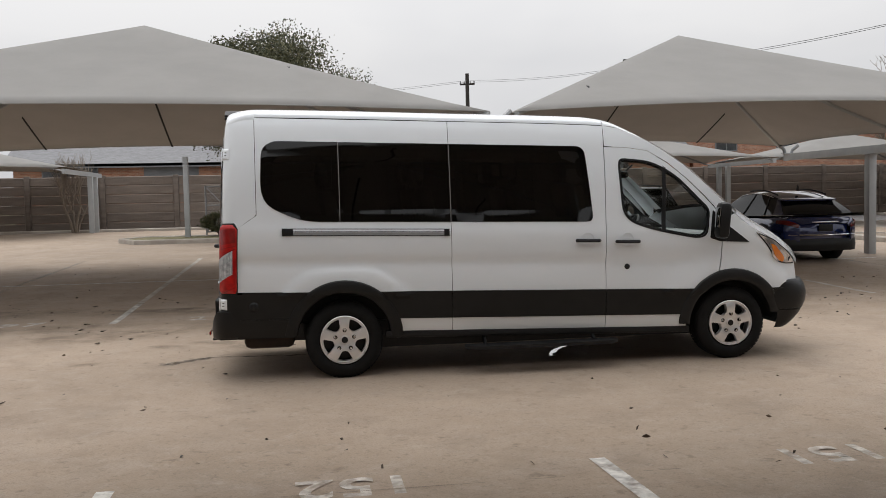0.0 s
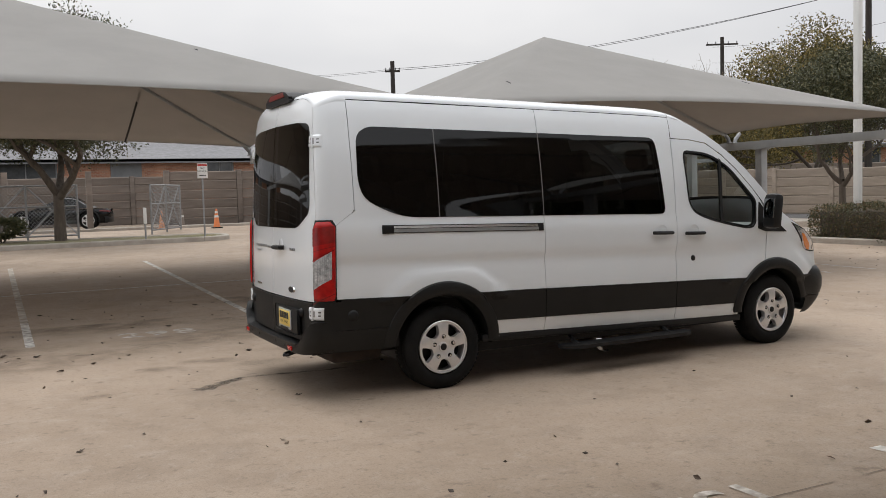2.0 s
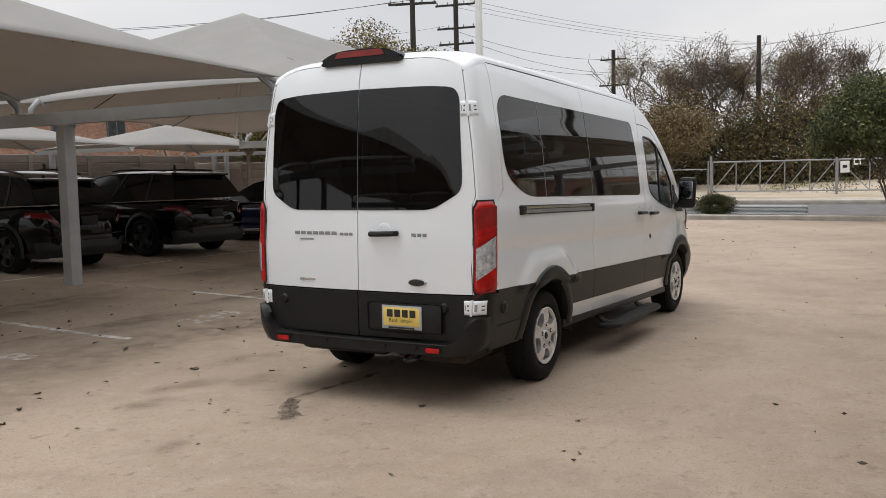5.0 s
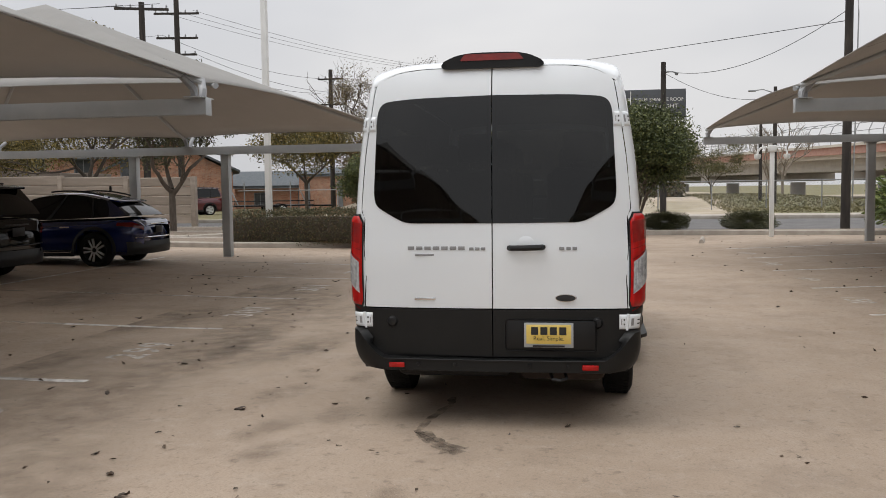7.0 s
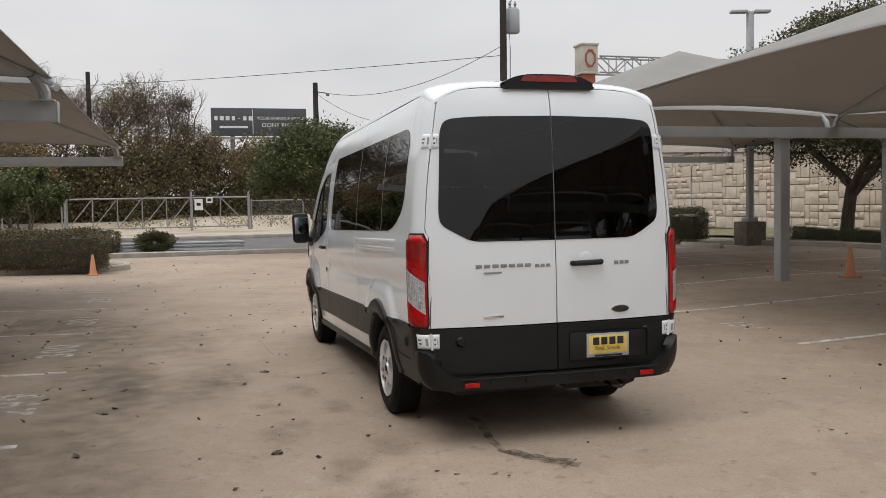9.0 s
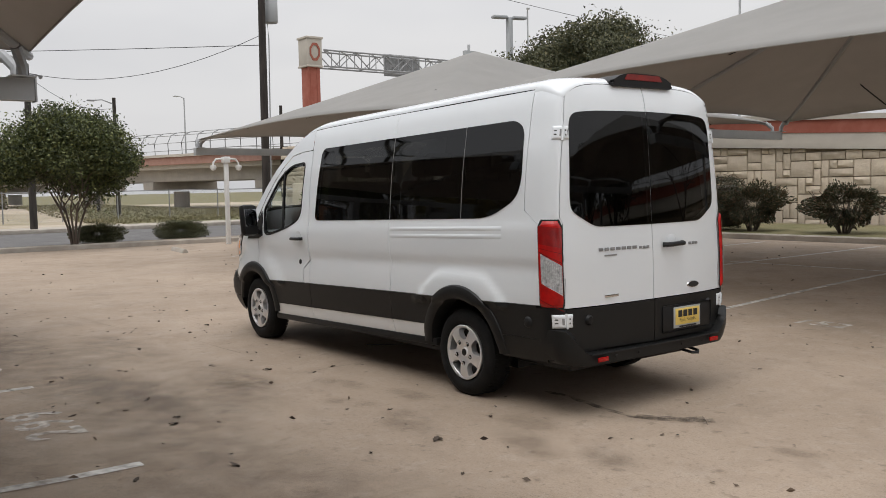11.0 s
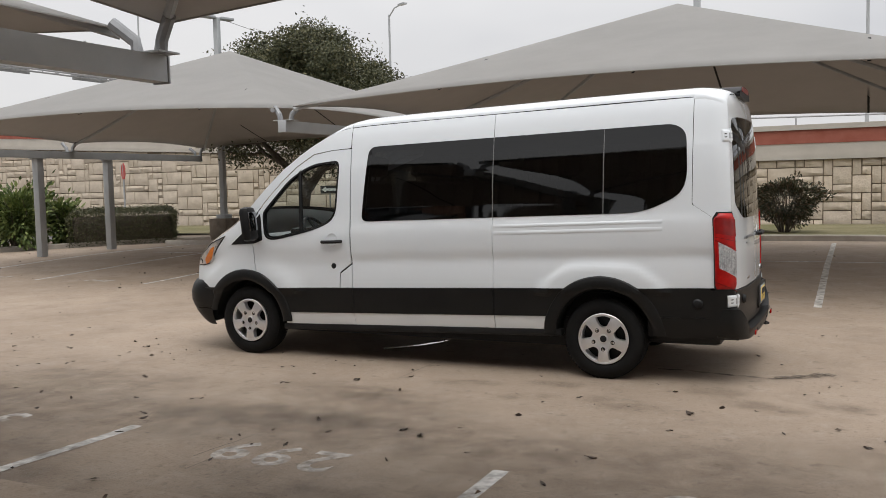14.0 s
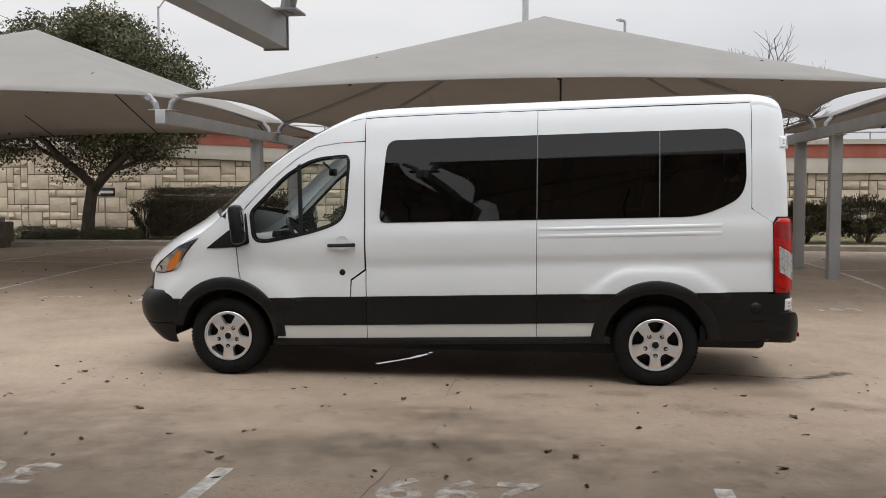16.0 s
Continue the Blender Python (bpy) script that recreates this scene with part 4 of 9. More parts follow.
def small_canopy(x0, x1, y, z0):
    xm = (x0 + x1) / 2
    t = thing("shade_canopy", (xm, y, 0), "pale fabric shade canopy in front of the fence", "shade canopy", "shade canopies by the fence")
    hx, hy = (x1 - x0) / 2 - 0.15, 2.9
    peak = Vector((0, 0, z0 + 1.15))
    cs = [(-hx, -hy), (hx, -hy), (hx, hy), (-hx, hy)]
    ring = []
    for i in range(4):
        a, b = Vector(cs[i]), Vector(cs[(i + 1) % 4])
        for k in range(8):
            u = k / 8
            p = a.lerp(b, u) * (1 - 0.04 * 4 * u * (1 - u))
            ring.append(Vector((p.x, p.y, z0 + 0.12 * 4 * u * (1 - u))))
    bm = bmesh.new()
    rows = [[bm.verts.new((p.x * q, p.y * q, peak.z + (p.z - peak.z) * (1 - (1 - q) ** 1.05))) for p in ring] for q in (0.2, 0.4, 0.6, 0.8, 1.0)]
    top = bm.verts.new(peak)
    n = len(ring)
    for j in range(n):
        bm.faces.new((top, rows[0][j], rows[0][(j + 1) % n]))
    for a, b in zip(rows, rows[1:]):
        for j in range(n):
            bm.faces.new((a[j], b[j], b[(j + 1) % n], a[(j + 1) % n]))
    bmesh.ops.recalc_face_normals(bm, faces=bm.faces[:])
    fb = part("fabric", bm, M_FABRIC, t, smooth=60)
    sl = fb.modifiers.new("thickness", 'SOLIDIFY')
    sl.thickness = 0.006
    for c in cs:
        bm = bmesh.new()
        rod(bm, (c[0] * 0.98, c[1] * 0.98, z0 - 0.05), (0, 0, peak.z - 0.1), 0.04)
        part("rafter", bm, M_STEEL_DARK, t)
        bm = bmesh.new()
        rod(bm, (c[0] * 0.97, c[1] * 0.97, z0 - 0.04), (c[0] + (0.16 if c[0] > 0 else -0.16), c[1] * 0.97, 2.90), 0.03)
        part("corner_clamp", bm, M_STEEL_DARK, t)


for a, b in ((-19.0, -8.8), (8.6, 18.6), (18.6, 28.2)):
    small_canopy(a, b, 27.6, 3.02)
for x in (-19.0, -8.7, 8.6, 18.6, 28.2):
    t = thing("canopy_frame", (x, 28.6, 0), "grey steel portal carrying the fabric by the fence", "canopy frame", "canopy frames by the fence")
    bm = bmesh.new()
    box(bm, (0, -1.0, 2.88), (0.13, 5.9, 0.17))
    part("beam", bm, M_STEEL, t)
    for yy in (0.1, 0.95):
        bm = bmesh.new()
        box(bm, (0, yy, 1.40), (0.19, 0.19, 2.80), None, 0.01)
        part("post", bm, M_STEEL, t)

# ---- poles, cables, lamps ----


def utility_pole(at, h, r, arms, label, lean=0.0):
    p = thing("utility_pole", at, label, "utility pole", "utility poles")
    bm = bmesh.new()
    tube(bm, [(0, 0, -0.3), (lean * 0.5, 0, h / 2), (lean, 0, h)], r, 10, r * 0.72)
    part("shaft", bm, M_POLE, p)
    for z, w, a in arms:
        bm = bmesh.new()
        rot = Matrix.Rotation(radians(a), 3, 'Z')
        box(bm, (lean * z / h, 0, z), (0.10, w, 0.11), rot)
        arm = part("crossarm", bm, M_POLE, p)
        for k in (-0.46, -0.2, 0.2, 0.46):
            bm = bmesh.new()
            o = rot @ Vector((0, k * w, 0))
            lathe(bm, [(0.0, 0.0), (0.05, 0.02), (0.035, 0.07), (0.05, 0.11), (0.02, 0.17), (0.0, 0.18)], 8, Matrix.Translation((o.x + lean, o.y, z + 0.05)))
            part("insulator", bm, M_STEEL_DARK, arm)
    return p


def cable(a, b, sag, r=0.012, name="overhead_cable"):
    a, b = Vector(a), Vector(b)
    bm = bmesh.new()
    tube(bm, [a.lerp(b, k / 16) - Vector((0, 0, 4 * sag * (k / 16) * (1 - k / 16))) for k in range(17)], r, 4)
    solid(name, bm, M_WIRE, "thin dark overhead cable between poles", "cable", group="overhead cables")


utility_pole((42.4, 22.9, 0), 12.8, 0.20, [(11.9, 2.6, 10), (10.5, 2.4, 10), (9.55, 2.2, 10)], "tall dark wooden utility pole with two crossarms")
utility_pole((31.9, 19.6, 0), 10.3, 0.18, [(10.0, 2.4, 20)], "dark wooden utility pole with a crossarm")
utility_pole((58.7, 18.5, 0), 10.6, 0.20, [(9.9, 2.0, 0), (8.0, 2.2, 0)], "dark wooden utility pole with crossarms down the street")
utility_pole((58.0, 8.0, 0), 10.6, 0.20, [], "bare grey wooden pole among the thicket trees")
utility_pole((10.8, 50, 0), 9.9, 0.17, [(9.2, 1.0, 70)], "dark wooden utility pole behind the apartments")
utility_pole((19.0, 42.5, 0), 9.7, 0.18, [(9.1, 0.9, 70)], "dark wooden utility pole behind the fence")
utility_pole((43.1, 39.9, 0), 12.0, 0.18, [(11.5, 2.2, 60)], "dark wooden utility pole with a crossarm behind the canopies")
sp = utility_pole((23.5, -8.8, 0), 11.5, 0.155, [], "thick dark wooden utility pole with a transformer", -0.15)
bm = bmesh.new()
lathe(bm, [(0.0, -0.45), (0.22, -0.44), (0.25, -0.40), (0.25, 0.36), (0.20, 0.44), (0.0, 0.46)], 16, Matrix.Translation((0.10, -0.44, 8.0)))
part("transformer", bm, M_STEEL, sp, "grey pole transformer")
for q in (-0.1, 0.1):
    bm = bmesh.new()
    lathe(bm, [(0.03, 0.0), (0.06, 0.05), (0.03, 0.1), (0.06, 0.15), (0.02, 0.25), (0.0, 0.26)], 8, Matrix.Translation((0.10, -0.44 + q, 8.44)))
    part("bushing", bm, M_STEEL_DARK, sp)
bm = bmesh.new()
tube(bm, [(0.12, -0.24, 1.0), (0.12, -0.30, 4.0), (0.05, -0.32, 7.0), (0.1, -0.30, 7.6)], 0.022, 6)
part("conduit", bm, M_STEEL, sp, "grey cable conduit")
bm = bmesh.new()
tube(bm, [(0.1, -0.35, 8.6), (0.3, -0.7, 9.4), (0.2, -0.5, 10.4), (0, -0.1, 10.8)], 0.015, 5)
part("jumper_lead", bm, M_WIRE, sp)
pb = utility_pole((37.6, -4.2, 0), 7.5, 0.17, [], "short dark wooden pole across the street")
bm = bmesh.new()
tube(bm, [(0, 0, 7.0), (0.1, -0.4, 7.05), (0.1, -0.6, 7.0)], 0.03, 6)
lathe(bm, [(0, 0), (0.1, -0.03), (0.07, -0.14), (0, -0.16)], 10, Matrix.Translation((0.1, -0.62, 7.02)))
part("lamp_arm", bm, M_STEEL_DARK, pb)
pc = utility_pole((49.6, -11.7, 0), 7.4, 0.14, [], "dark wooden lamp pole by the chain-link fence")
bm = bmesh.new()
tube(bm, [(0, 0, 7.0), (0, 0.7, 7.25), (0, 1.2, 7.2)], 0.035, 6)
box(bm, (0, 1.35, 7.18), (0.16, 0.45, 0.10), None, 0.03)
part("lamp_arm", bm, M_STEEL_DARK, pc)
utility_pole((53.0, -11.5, 0), 5.8, 0.12, [], "short dark pole by the chain-link fence")
utility_pole((52.0, -24.0, 0), 7.6, 0.15, [], "dark wooden pole below the overpass")
for dz, dy in ((9.45, -1.0), (9.45, 1.0), (10.55, 0.9)):
    cable((42.4, 22.9 + dy, dz + 0.15), (58.7, 18.5 + dy * 0.8, dz - 0.6), 0.5)
    cable((42.4, 22.9 + dy, dz + 0.15), (43.1, 39.9 + dy, dz + 0.9), 0.4, 0.009)
for dy in (-0.9, 0.9):
    cable((58.7, 18.5 + dy, 9.9), (88, 9 + dy, 9.2), 0.6)
    cable((31.9, 19.6 + dy, 10.2), (19.0, 42.5 + dy * 0.5, 9.2), 0.6)
    cable((19.0, 42.5 + dy * 0.5, 9.2), (10.8, 50 + dy * 0.5, 9.4), 0.2, 0.008)
    cable((10.8, 50 + dy * 0.5, 9.4), (-26, 62 + dy, 9.0), 0.7, 0.008)
cable((23.5, -8.8, 6.75), (58.7, 18.5, 9.3), 0.3)
cable((23.5, -8.8, 7.1), (37.6, -4.2, 7.1), 0.8)
for dy in (-1.0, 0.0, 1.0):
    cable((42.4, 22.9 + dy, 12.05), (78, 11 + dy, 12.6), 0.6, 0.010)
for z in (7.4, 7.0):
    cable((42.4, 22.9, z), (58.7, 18.5, z - 0.7), 0.3, 0.010)
cable((42.4, 22.9, 5.9), (58.7, 18.5, 5.0), 0.3, 0.018)
cable((37.6, -4.2, 7.0), (49.6, -11.7, 6.8), 0.6)
cable((23.5, -8.8, 10.6), (33, -60, 11), 0.6)


def light_pole(at, h, r, heads, label, base_h=0.0, square=False, material=None, base=False):
    p = thing("street_lamp", at, label, "street lamp", "light poles")
    bm = bmesh.new()
    if square:
        box(bm, (0, 0, (h + base_h) / 2), (2 * r, 2 * r, h - base_h), None, 0.01)
    else:
        tube(bm, [(0, 0, base_h), (0, 0, h)], r, 12, r * 0.7)
    part("shaft", bm, material or M_STEEL, p)
    if base:
        bm = bmesh.new()
        box(bm, (0, 0, base_h / 2 - 0.1), (0.66, 0.66, base_h + 0.2), None, 0.03)
        part("pedestal", bm, M_PEDESTAL, p, "weathered concrete pedestal")
        bm = bmesh.new()
        box(bm, (0, 0, base_h + 0.06), (0.34, 0.34, 0.12), None, 0.01)
        part("base_plate", bm, material or M_STEEL, p)
    for a, reach, rise in heads:
        rot = Matrix.Rotation(radians(a), 4, 'Z')
        bm = bmesh.new()
        tube(bm, [rot @ Vector(q) for q in ((0, 0, h - 0.1), (reach * 0.5, 0, h + rise * 0.8), (reach, 0, h + rise))], 0.035, 6)
        part("arm", bm, material or M_STEEL, p)
        bm = bmesh.new()
        box(bm, rot @ Vector((reach + 0.22, 0, h + rise)), (0.48, 0.26, 0.09), rot.to_3x3(), 0.03)
        part("lamp_head", bm, material or M_STEEL, p)
    return p


light_pole((16.5, 8.05, 0), 9.0, 0.078, [(90, 0.4, 0), (-90, 0.4, 0)], "tall white square lamp pole in the hedge bed", square=True, material=M_WHITE_STEEL)
light_pole((15.9, -13.65, 0.1), 6.85, 0.08, [(75, 0.12, 0), (255, 0.12, 0)], "grey twin-head lamp pole on a concrete pedestal", 0.75, True, base=True)
light_pole((1.75, -14.3, 0.10), 7.6, 0.075, [(90, 0.3, 0), (270, 0.3, 0)], "pale lamp pole on a concrete pedestal in the shrubs", 0.75, True, base=True)
light_pole((-4.14, 21.9, 0.45), 2.75, 0.085, [], "short pale steel camera post on the grass island", 0.0, True)
light_pole((18.8, -30.0, wall_top(18.8) - 0.05), 6.9, 0.07, [(150, 1.0, 0.3)], "curved-arm street lamp on the raised road")
light_pole((-2.0, -34.0, wall_top(-2) - 0.05), 7.3, 0.09, [(60, 0.2, 0)], "street lamp on the raised road")
light_pole((62.0, -42.0, wall_top(62) - 0.05), 7.5, 0.09, [(60, 0.6, 0), (240, 0.6, 0)], "twin-head street lamp on the raised road")
light_pole((48.0, -44.0, wall_top(48) - 0.05), 11.0, 0.09, [(140, 0.8, 0)], "single-arm street lamp on the raised road")
light_pole((76.0, -26.3, 4.7), 5.7, 0.08, [(100, 0.6, 0.1)], "street lamp on the overpass")

# camera mast with two white domes, by the east kerb
mast = thing("camera_mast", (20.25, -5.9, 0), "white square camera mast with arched arms beside the kerb", "camera mast")
bm = bmesh.new()
box(bm, (0, 0, 1.28), (0.12, 0.12, 2.56), None, 0.01)
part("shaft", bm, M_WHITE_STEEL, mast)
bm = bmesh.new()
box(bm, (0, 0, 0.02), (0.34, 0.34, 0.04), None, 0.005)
part("base_plate", bm, M_WHITE_STEEL, mast)
bm = bmesh.new()
box(bm, (0, 0, 2.62), (0.22, 0.22, 0.20), None, 0.03)
part("junction_box", bm, M_WHITE_STEEL, mast)
for s in (-1, 1):
    bm = bmesh.new()
    tube(bm, [(0, 0, 2.56), (0, s * 0.16, 2.66), (0, s * 0.32, 2.64), (0, s * 0.40, 2.54), (0, s * 0.41, 2.46)], 0.03, 8)
    a = part("arm", bm, M_WHITE_STEEL, mast)
    bm = bmesh.new()
    lathe(bm, [(0.0, 0.05), (0.09, 0.04), (0.10, -0.03), (0.07, -0.10), (0.0, -0.13)], 14, Matrix.Translation((0, s * 0.41, 2.42)))
    part("camera_dome", bm, M_WHITE_STEEL, a)

# ---- billboard ----
bb = thing("billboard", (80, -5.2, 0), "dark billboard with pale lettering above the trees", "billboard")
bm = bmesh.new()
box(bm, (0.2, 0, 9.28), (0.3, 8.9, 2.62), None, 0.03)
part("panel", bm, M_BOARD, bb)
bm = bmesh.new()
box(bm, (0.1, 0, 7.75), (0.9, 8.9, 0.14))
part("catwalk", bm, M_STEEL_DARK, bb)
for y in (-2.5, 2.5):
    bm = bmesh.new()
    rod(bm, (0.6, y, 0), (0.6, y, 8.5), 0.22)
    part("column", bm, M_STEEL_DARK, bb)
face = Matrix(((0, 0, -1, 0.03), (-1, 0, 0, 0), (0, 1, 0, 0), (0, 0, 0, 1)))
for body_, y, z, sz in (("YOUR SHINGLE ROOF", -1.98, 9.62, 0.45), ("DONE RIGHT", -1.98, 8.98, 0.58)):
    text_mesh(body_, sz, M_SIGNWHITE, bb, Matrix.Translation((0, y, z)) @ face)
bm = bmesh.new()
box(bm, (0.04, 0.62, 9.3), (0.03, 0.06, 2.3))
part("divider", bm, M_SIGNWHITE, bb)
for k, (w, h) in enumerate([(0.42, 0.62), (0.5, 0.62), (0.5, 0.62), (0.4, 0.62), (0.2, 0.10), (0.42, 0.62), (0.5, 0.62)]):
    bm = bmesh.new()
    box(bm, (0.04, 4.0 - 0.53 * k, 9.62), (0.02, w * 0.72, h * 0.62))
    part("logo_bar", bm, M_SIGNWHITE, bb)
bm = bmesh.new()
box(bm, (0.04, 2.4, 8.80), (0.02, 2.6, 0.20))
part("number_bar", bm, M_SIGNWHITE, bb)

# ---- sign gantry over the highway ----
ga = thing("sign_gantry", (41.9, -20.9, 0), "highway gantry: red pillar, cream capital and a steel truss", "gantry")
ga.matrix_basis = ga.matrix_basis @ Matrix.Scale(0.93, 4)
bm = bmesh.new()
box(bm, (0, 0, 1.1), (2.2, 2.0, 2.2), None, 0.06)
part("stone_plinth", bm, M_STONE, ga)
bm = bmesh.new()
box(bm, (0, 0, 5.9), (0.90, 0.86, 7.5), None, 0.03)
part("pillar", bm, M_REDBAND, ga)
for q in (-0.28, 0.28):
    bm = bmesh.new()
    box(bm, (-0.465, q * 0.85, 5.9), (0.05, 0.11, 7.3))
    part("pilaster", bm, M_REDBAND, ga)
bm = bmesh.new()
box(bm, (0, 0, 10.45), (1.16, 1.08, 1.72), None, 0.04)
box(bm, (0, 0, 11.36), (1.30, 1.22, 0.14), None, 0.03)
box(bm, (0, 0, 9.58), (1.24, 1.16, 0.12), None, 0.03)
cp = part("capital", bm, M_BARRIER, ga)
bm = bmesh.new()
lathe(bm, [(0.36, 0.0), (0.36, 0.05), (0.50, 0.05), (0.50, 0.0)], 8, Matrix.Translation((-0.585, 0, 10.47)) @ Matrix.Rotation(radians(-90), 4, 'Y') @ Matrix.Diagonal((1.20, 0.78, 1, 1)) @ Matrix.Rotation(radians(22.5), 4, 'Z'))
part("medallion", bm, M_REDBAND, cp)
bm = bmesh.new()
n = 22
for k in range(n):
    y0, y1 = -0.7 - 1.15 * k, -0.7 - 1.15 * (k + 1)
    for xo in (-0.5, 0.5):
        rod(bm, (xo, y0, 10.65), (xo, y1, 10.65), 0.06, n=5)
        rod(bm, (xo, y0, 9.62), (xo, y1, 9.62), 0.06, n=5)
        rod(bm, (xo, y0, 9.62 if k % 2 else 10.65), (xo, y1, 10.65 if k % 2 else 9.62), 0.04, n=5)
        rod(bm, (xo, y1, 9.62), (xo, y1, 10.65), 0.035, n=5)
    rod(bm, (-0.5, y0, 10.65), (0.5, y1, 10.65), 0.035, n=5)
part("truss", bm, M_STEEL_DARK, ga)
for y in (-7.6, -14.0):
    bm = bmesh.new()
    box(bm, (0.75, y, 10.2), (0.06, 3.0, 1.5))
    part("sign_back", bm, M_STEEL_DARK, ga)
bm = bmesh.new()
rod(bm, (0, -13.0, 10.6), (0, -13.0, 12.0), 0.10)
box(bm, (0, -13.0, 11.2), (0.3, 0.9, 0.7))
part("equipment_box", bm, M_STEEL, ga)

# ---- overpass to the east ----
ov = thing("overpass", (74, -26, -0.7), "concrete highway overpass with a red parapet and curved fence", "overpass", turn=-73)
OA, OB = -14.0, 60.0
om, ol_ = (OA + OB) / 2, OB - OA
for nm, c, sz, mt in (("deck", (5, om, 4.75), (9.0, ol_, 0.45), M_BRIDGE), ("parapet", (-0.1, om, 5.25), (0.4, ol_, 0.7), M_REDPALE), ("parapet_cap", (-0.2, om, 5.72), (0.6, ol_, 0.24), M_BARRIER), ("fascia", (0.25, om, 4.75), (0.3, ol_, 0.5), M_BARRIER)):
    bm = bmesh.new()
    box(bm, c, sz)
    part(nm, bm, mt, ov)
for k in range(5):
    bm = bmesh.new()
    box(bm, (1.5 + 1.7 * k, om, 3.95), (0.5, ol_, 1.15))
    part("girder", bm, M_BRIDGE, ov)
for y in (-8, 8, 24, 40, 56):
    bm = bmesh.new()
    tube(bm, [(5.0, y, 0.0), (5.0, y, 2.4)], 0.8, 14)
    box(bm, (5.0, y, 2.95), (8.0, 1.6, 0.9), None, 0.12)
    part("pier", bm, M_BRIDGE, ov)
for k in range(37):
    y = OA + 2.0 * k + 1.0
    bm = bmesh.new()
    tube(bm, [(-0.2, y, 5.8), (-0.25, y, 6.9), (0.1, y, 7.6), (0.8, y, 7.9)], 0.05, 5)
    part("fence_rib", bm, M_STEEL_DARK, ov)
bm = bmesh.new()
for z, xo in ((6.2, -0.22), (6.9, -0.25), (7.6, 0.1), (7.9, 0.8)):
    rod(bm, (xo, OA, z), (xo, OB, z), 0.03, n=5)
part("fence_rail", bm, M_STEEL_DARK, ov)


# ---- chain-link fence and gate across the street ----
def mesh_panel(parent, a, b, z0, z1, cell=0.22, name="mesh", wire=0.006):
    a, b = Vector(a), Vector(b)
    L = (b - a).length
    d = (b - a) / L
    bm = bmesh.new()
    h = z1 - z0
    n = int((L + h) / cell)
    for k in range(n):
        for sg in (1, -1):
            s0 = k * cell - (h if sg > 0 else 0)
            p, q = [s0, z0], [s0 + sg * 0 + h, z1]
            if sg < 0:
                p, q = [k * cell, z0], [k * cell - h, z1]
            # clip to the panel
            u0, u1 = p[0], q[0]
            t0, t1 = 0.0, 1.0
            if u1 != u0:
                ta, tb = (0 - u0) / (u1 - u0), (L - u0) / (u1 - u0)
                t0, t1 = max(t0, min(ta, tb)), min(t1, max(ta, tb))
            if t1 - t0 < 0.02:
                continue
            A = a + d * (u0 + (u1 - u0) * t0) + Vector((0, 0, z0 + h * t0))
            B = a + d * (u0 + (u1 - u0) * t1) + Vector((0, 0, z0 + h * t1))
            rod(bm, A, B, wire, n=3, caps=False)
    ob = part(name, bm, M_STEEL_DARK, parent)
    ob["kind"] = "stuff"
    return ob


cl = thing("chain_link_fence", (46.2, 0, 0.1), "grey chain-link fence along the vacant lot", "fence")
for k in range(14):
    y = -1.6 - 3.0 * k
    bm = bmesh.new()
    rod(bm, (0, y, 0), (0, y, 1.75), 0.035, n=6)
    part("post", bm, M_STEEL_DARK, cl)
bm = bmesh.new()
rod(bm, (0, -1.6, 1.68), (0, -41, 1.68), 0.028, n=6)
part("top_rail", bm, M_STEEL_DARK, cl)
mesh_panel(cl, (0, -1.6, 0), (0, -26, 0), 0.05, 1.68, 0.17, wire=0.0035)
for k in range(5):
    y = 8.6 + 3.0 * k
    bm = bmesh.new()
    rod(bm, (0, y, 0), (0, y, 2.0), 0.04, n=6)
    part("post", bm, M_STEEL_DARK, cl)
bm = bmesh.new()
rod(bm, (0, 8.6, 1.5), (0, 21, 1.5), 0.028, n=6)
part("top_rail", bm, M_STEEL_DARK, cl)
gt = thing("swing_gate", (46, 0, 0.1), "grey steel pipe swing gate with diagonal braces", "gate")
for y0, y1 in ((1.8, 8.3), (1.7, -1.4)):
    bm = bmesh.new()
    for z in (0.25, 1.9):
        rod(bm, (0, y0, z), (0, y1, z), 0.04, n=6)
    n = 5 if y1 > 2 else 2
    for k in range(n + 1):
        y = y0 + (y1 - y0) * k / n
        rod(bm, (0, y, 0.25), (0, y, 1.9), 0.03, n=6)
        if k < n:
            yb = y0 + (y1 - y0) * (k + 1) / n
            rod(bm, (0, y, 1.9), (0, yb, 0.25), 0.025, n=6)
    part("leaf_frame", bm, M_STEEL_DARK, gt)
for y in (1.75, -1.45, 8.4):
    bm = bmesh.new()
    rod(bm, (0, y, -0.1), (0, y, 2.25), 0.07, n=8)
    part("gate_post", bm, M_STEEL_DARK, gt)
for y in (1.35, 0.75):
    bm = bmesh.new()
    box(bm, (-0.08, y, 1.5 if y > 1 else 1.75), (0.02, 0.45 if y > 1 else 0.35, 0.62 if y > 1 else 0.32))
    part("notice", bm, M_SIGNWHITE, gt, "white notice with faint marks")
    bm = bmesh.new()
    box(bm, (-0.095, y, 1.52 if y > 1 else 1.76), (0.01, 0.22, 0.16))
    part("notice_mark", bm, M_INK, gt)
gb = thing("pipe_barrier", (24.4, 0, 0), "low rusty-grey pipe barrier lying along the street", "barrier")
for z, xo in ((0.12, 0), (0.24, 0.05), (0.36, 0.0)):
    bm = bmesh.new()
    rod(bm, (xo, 6.0, z), (xo, 0.35, z - 0.02), 0.045, n=8)
    part("pipe", bm, M_STEEL, gb)
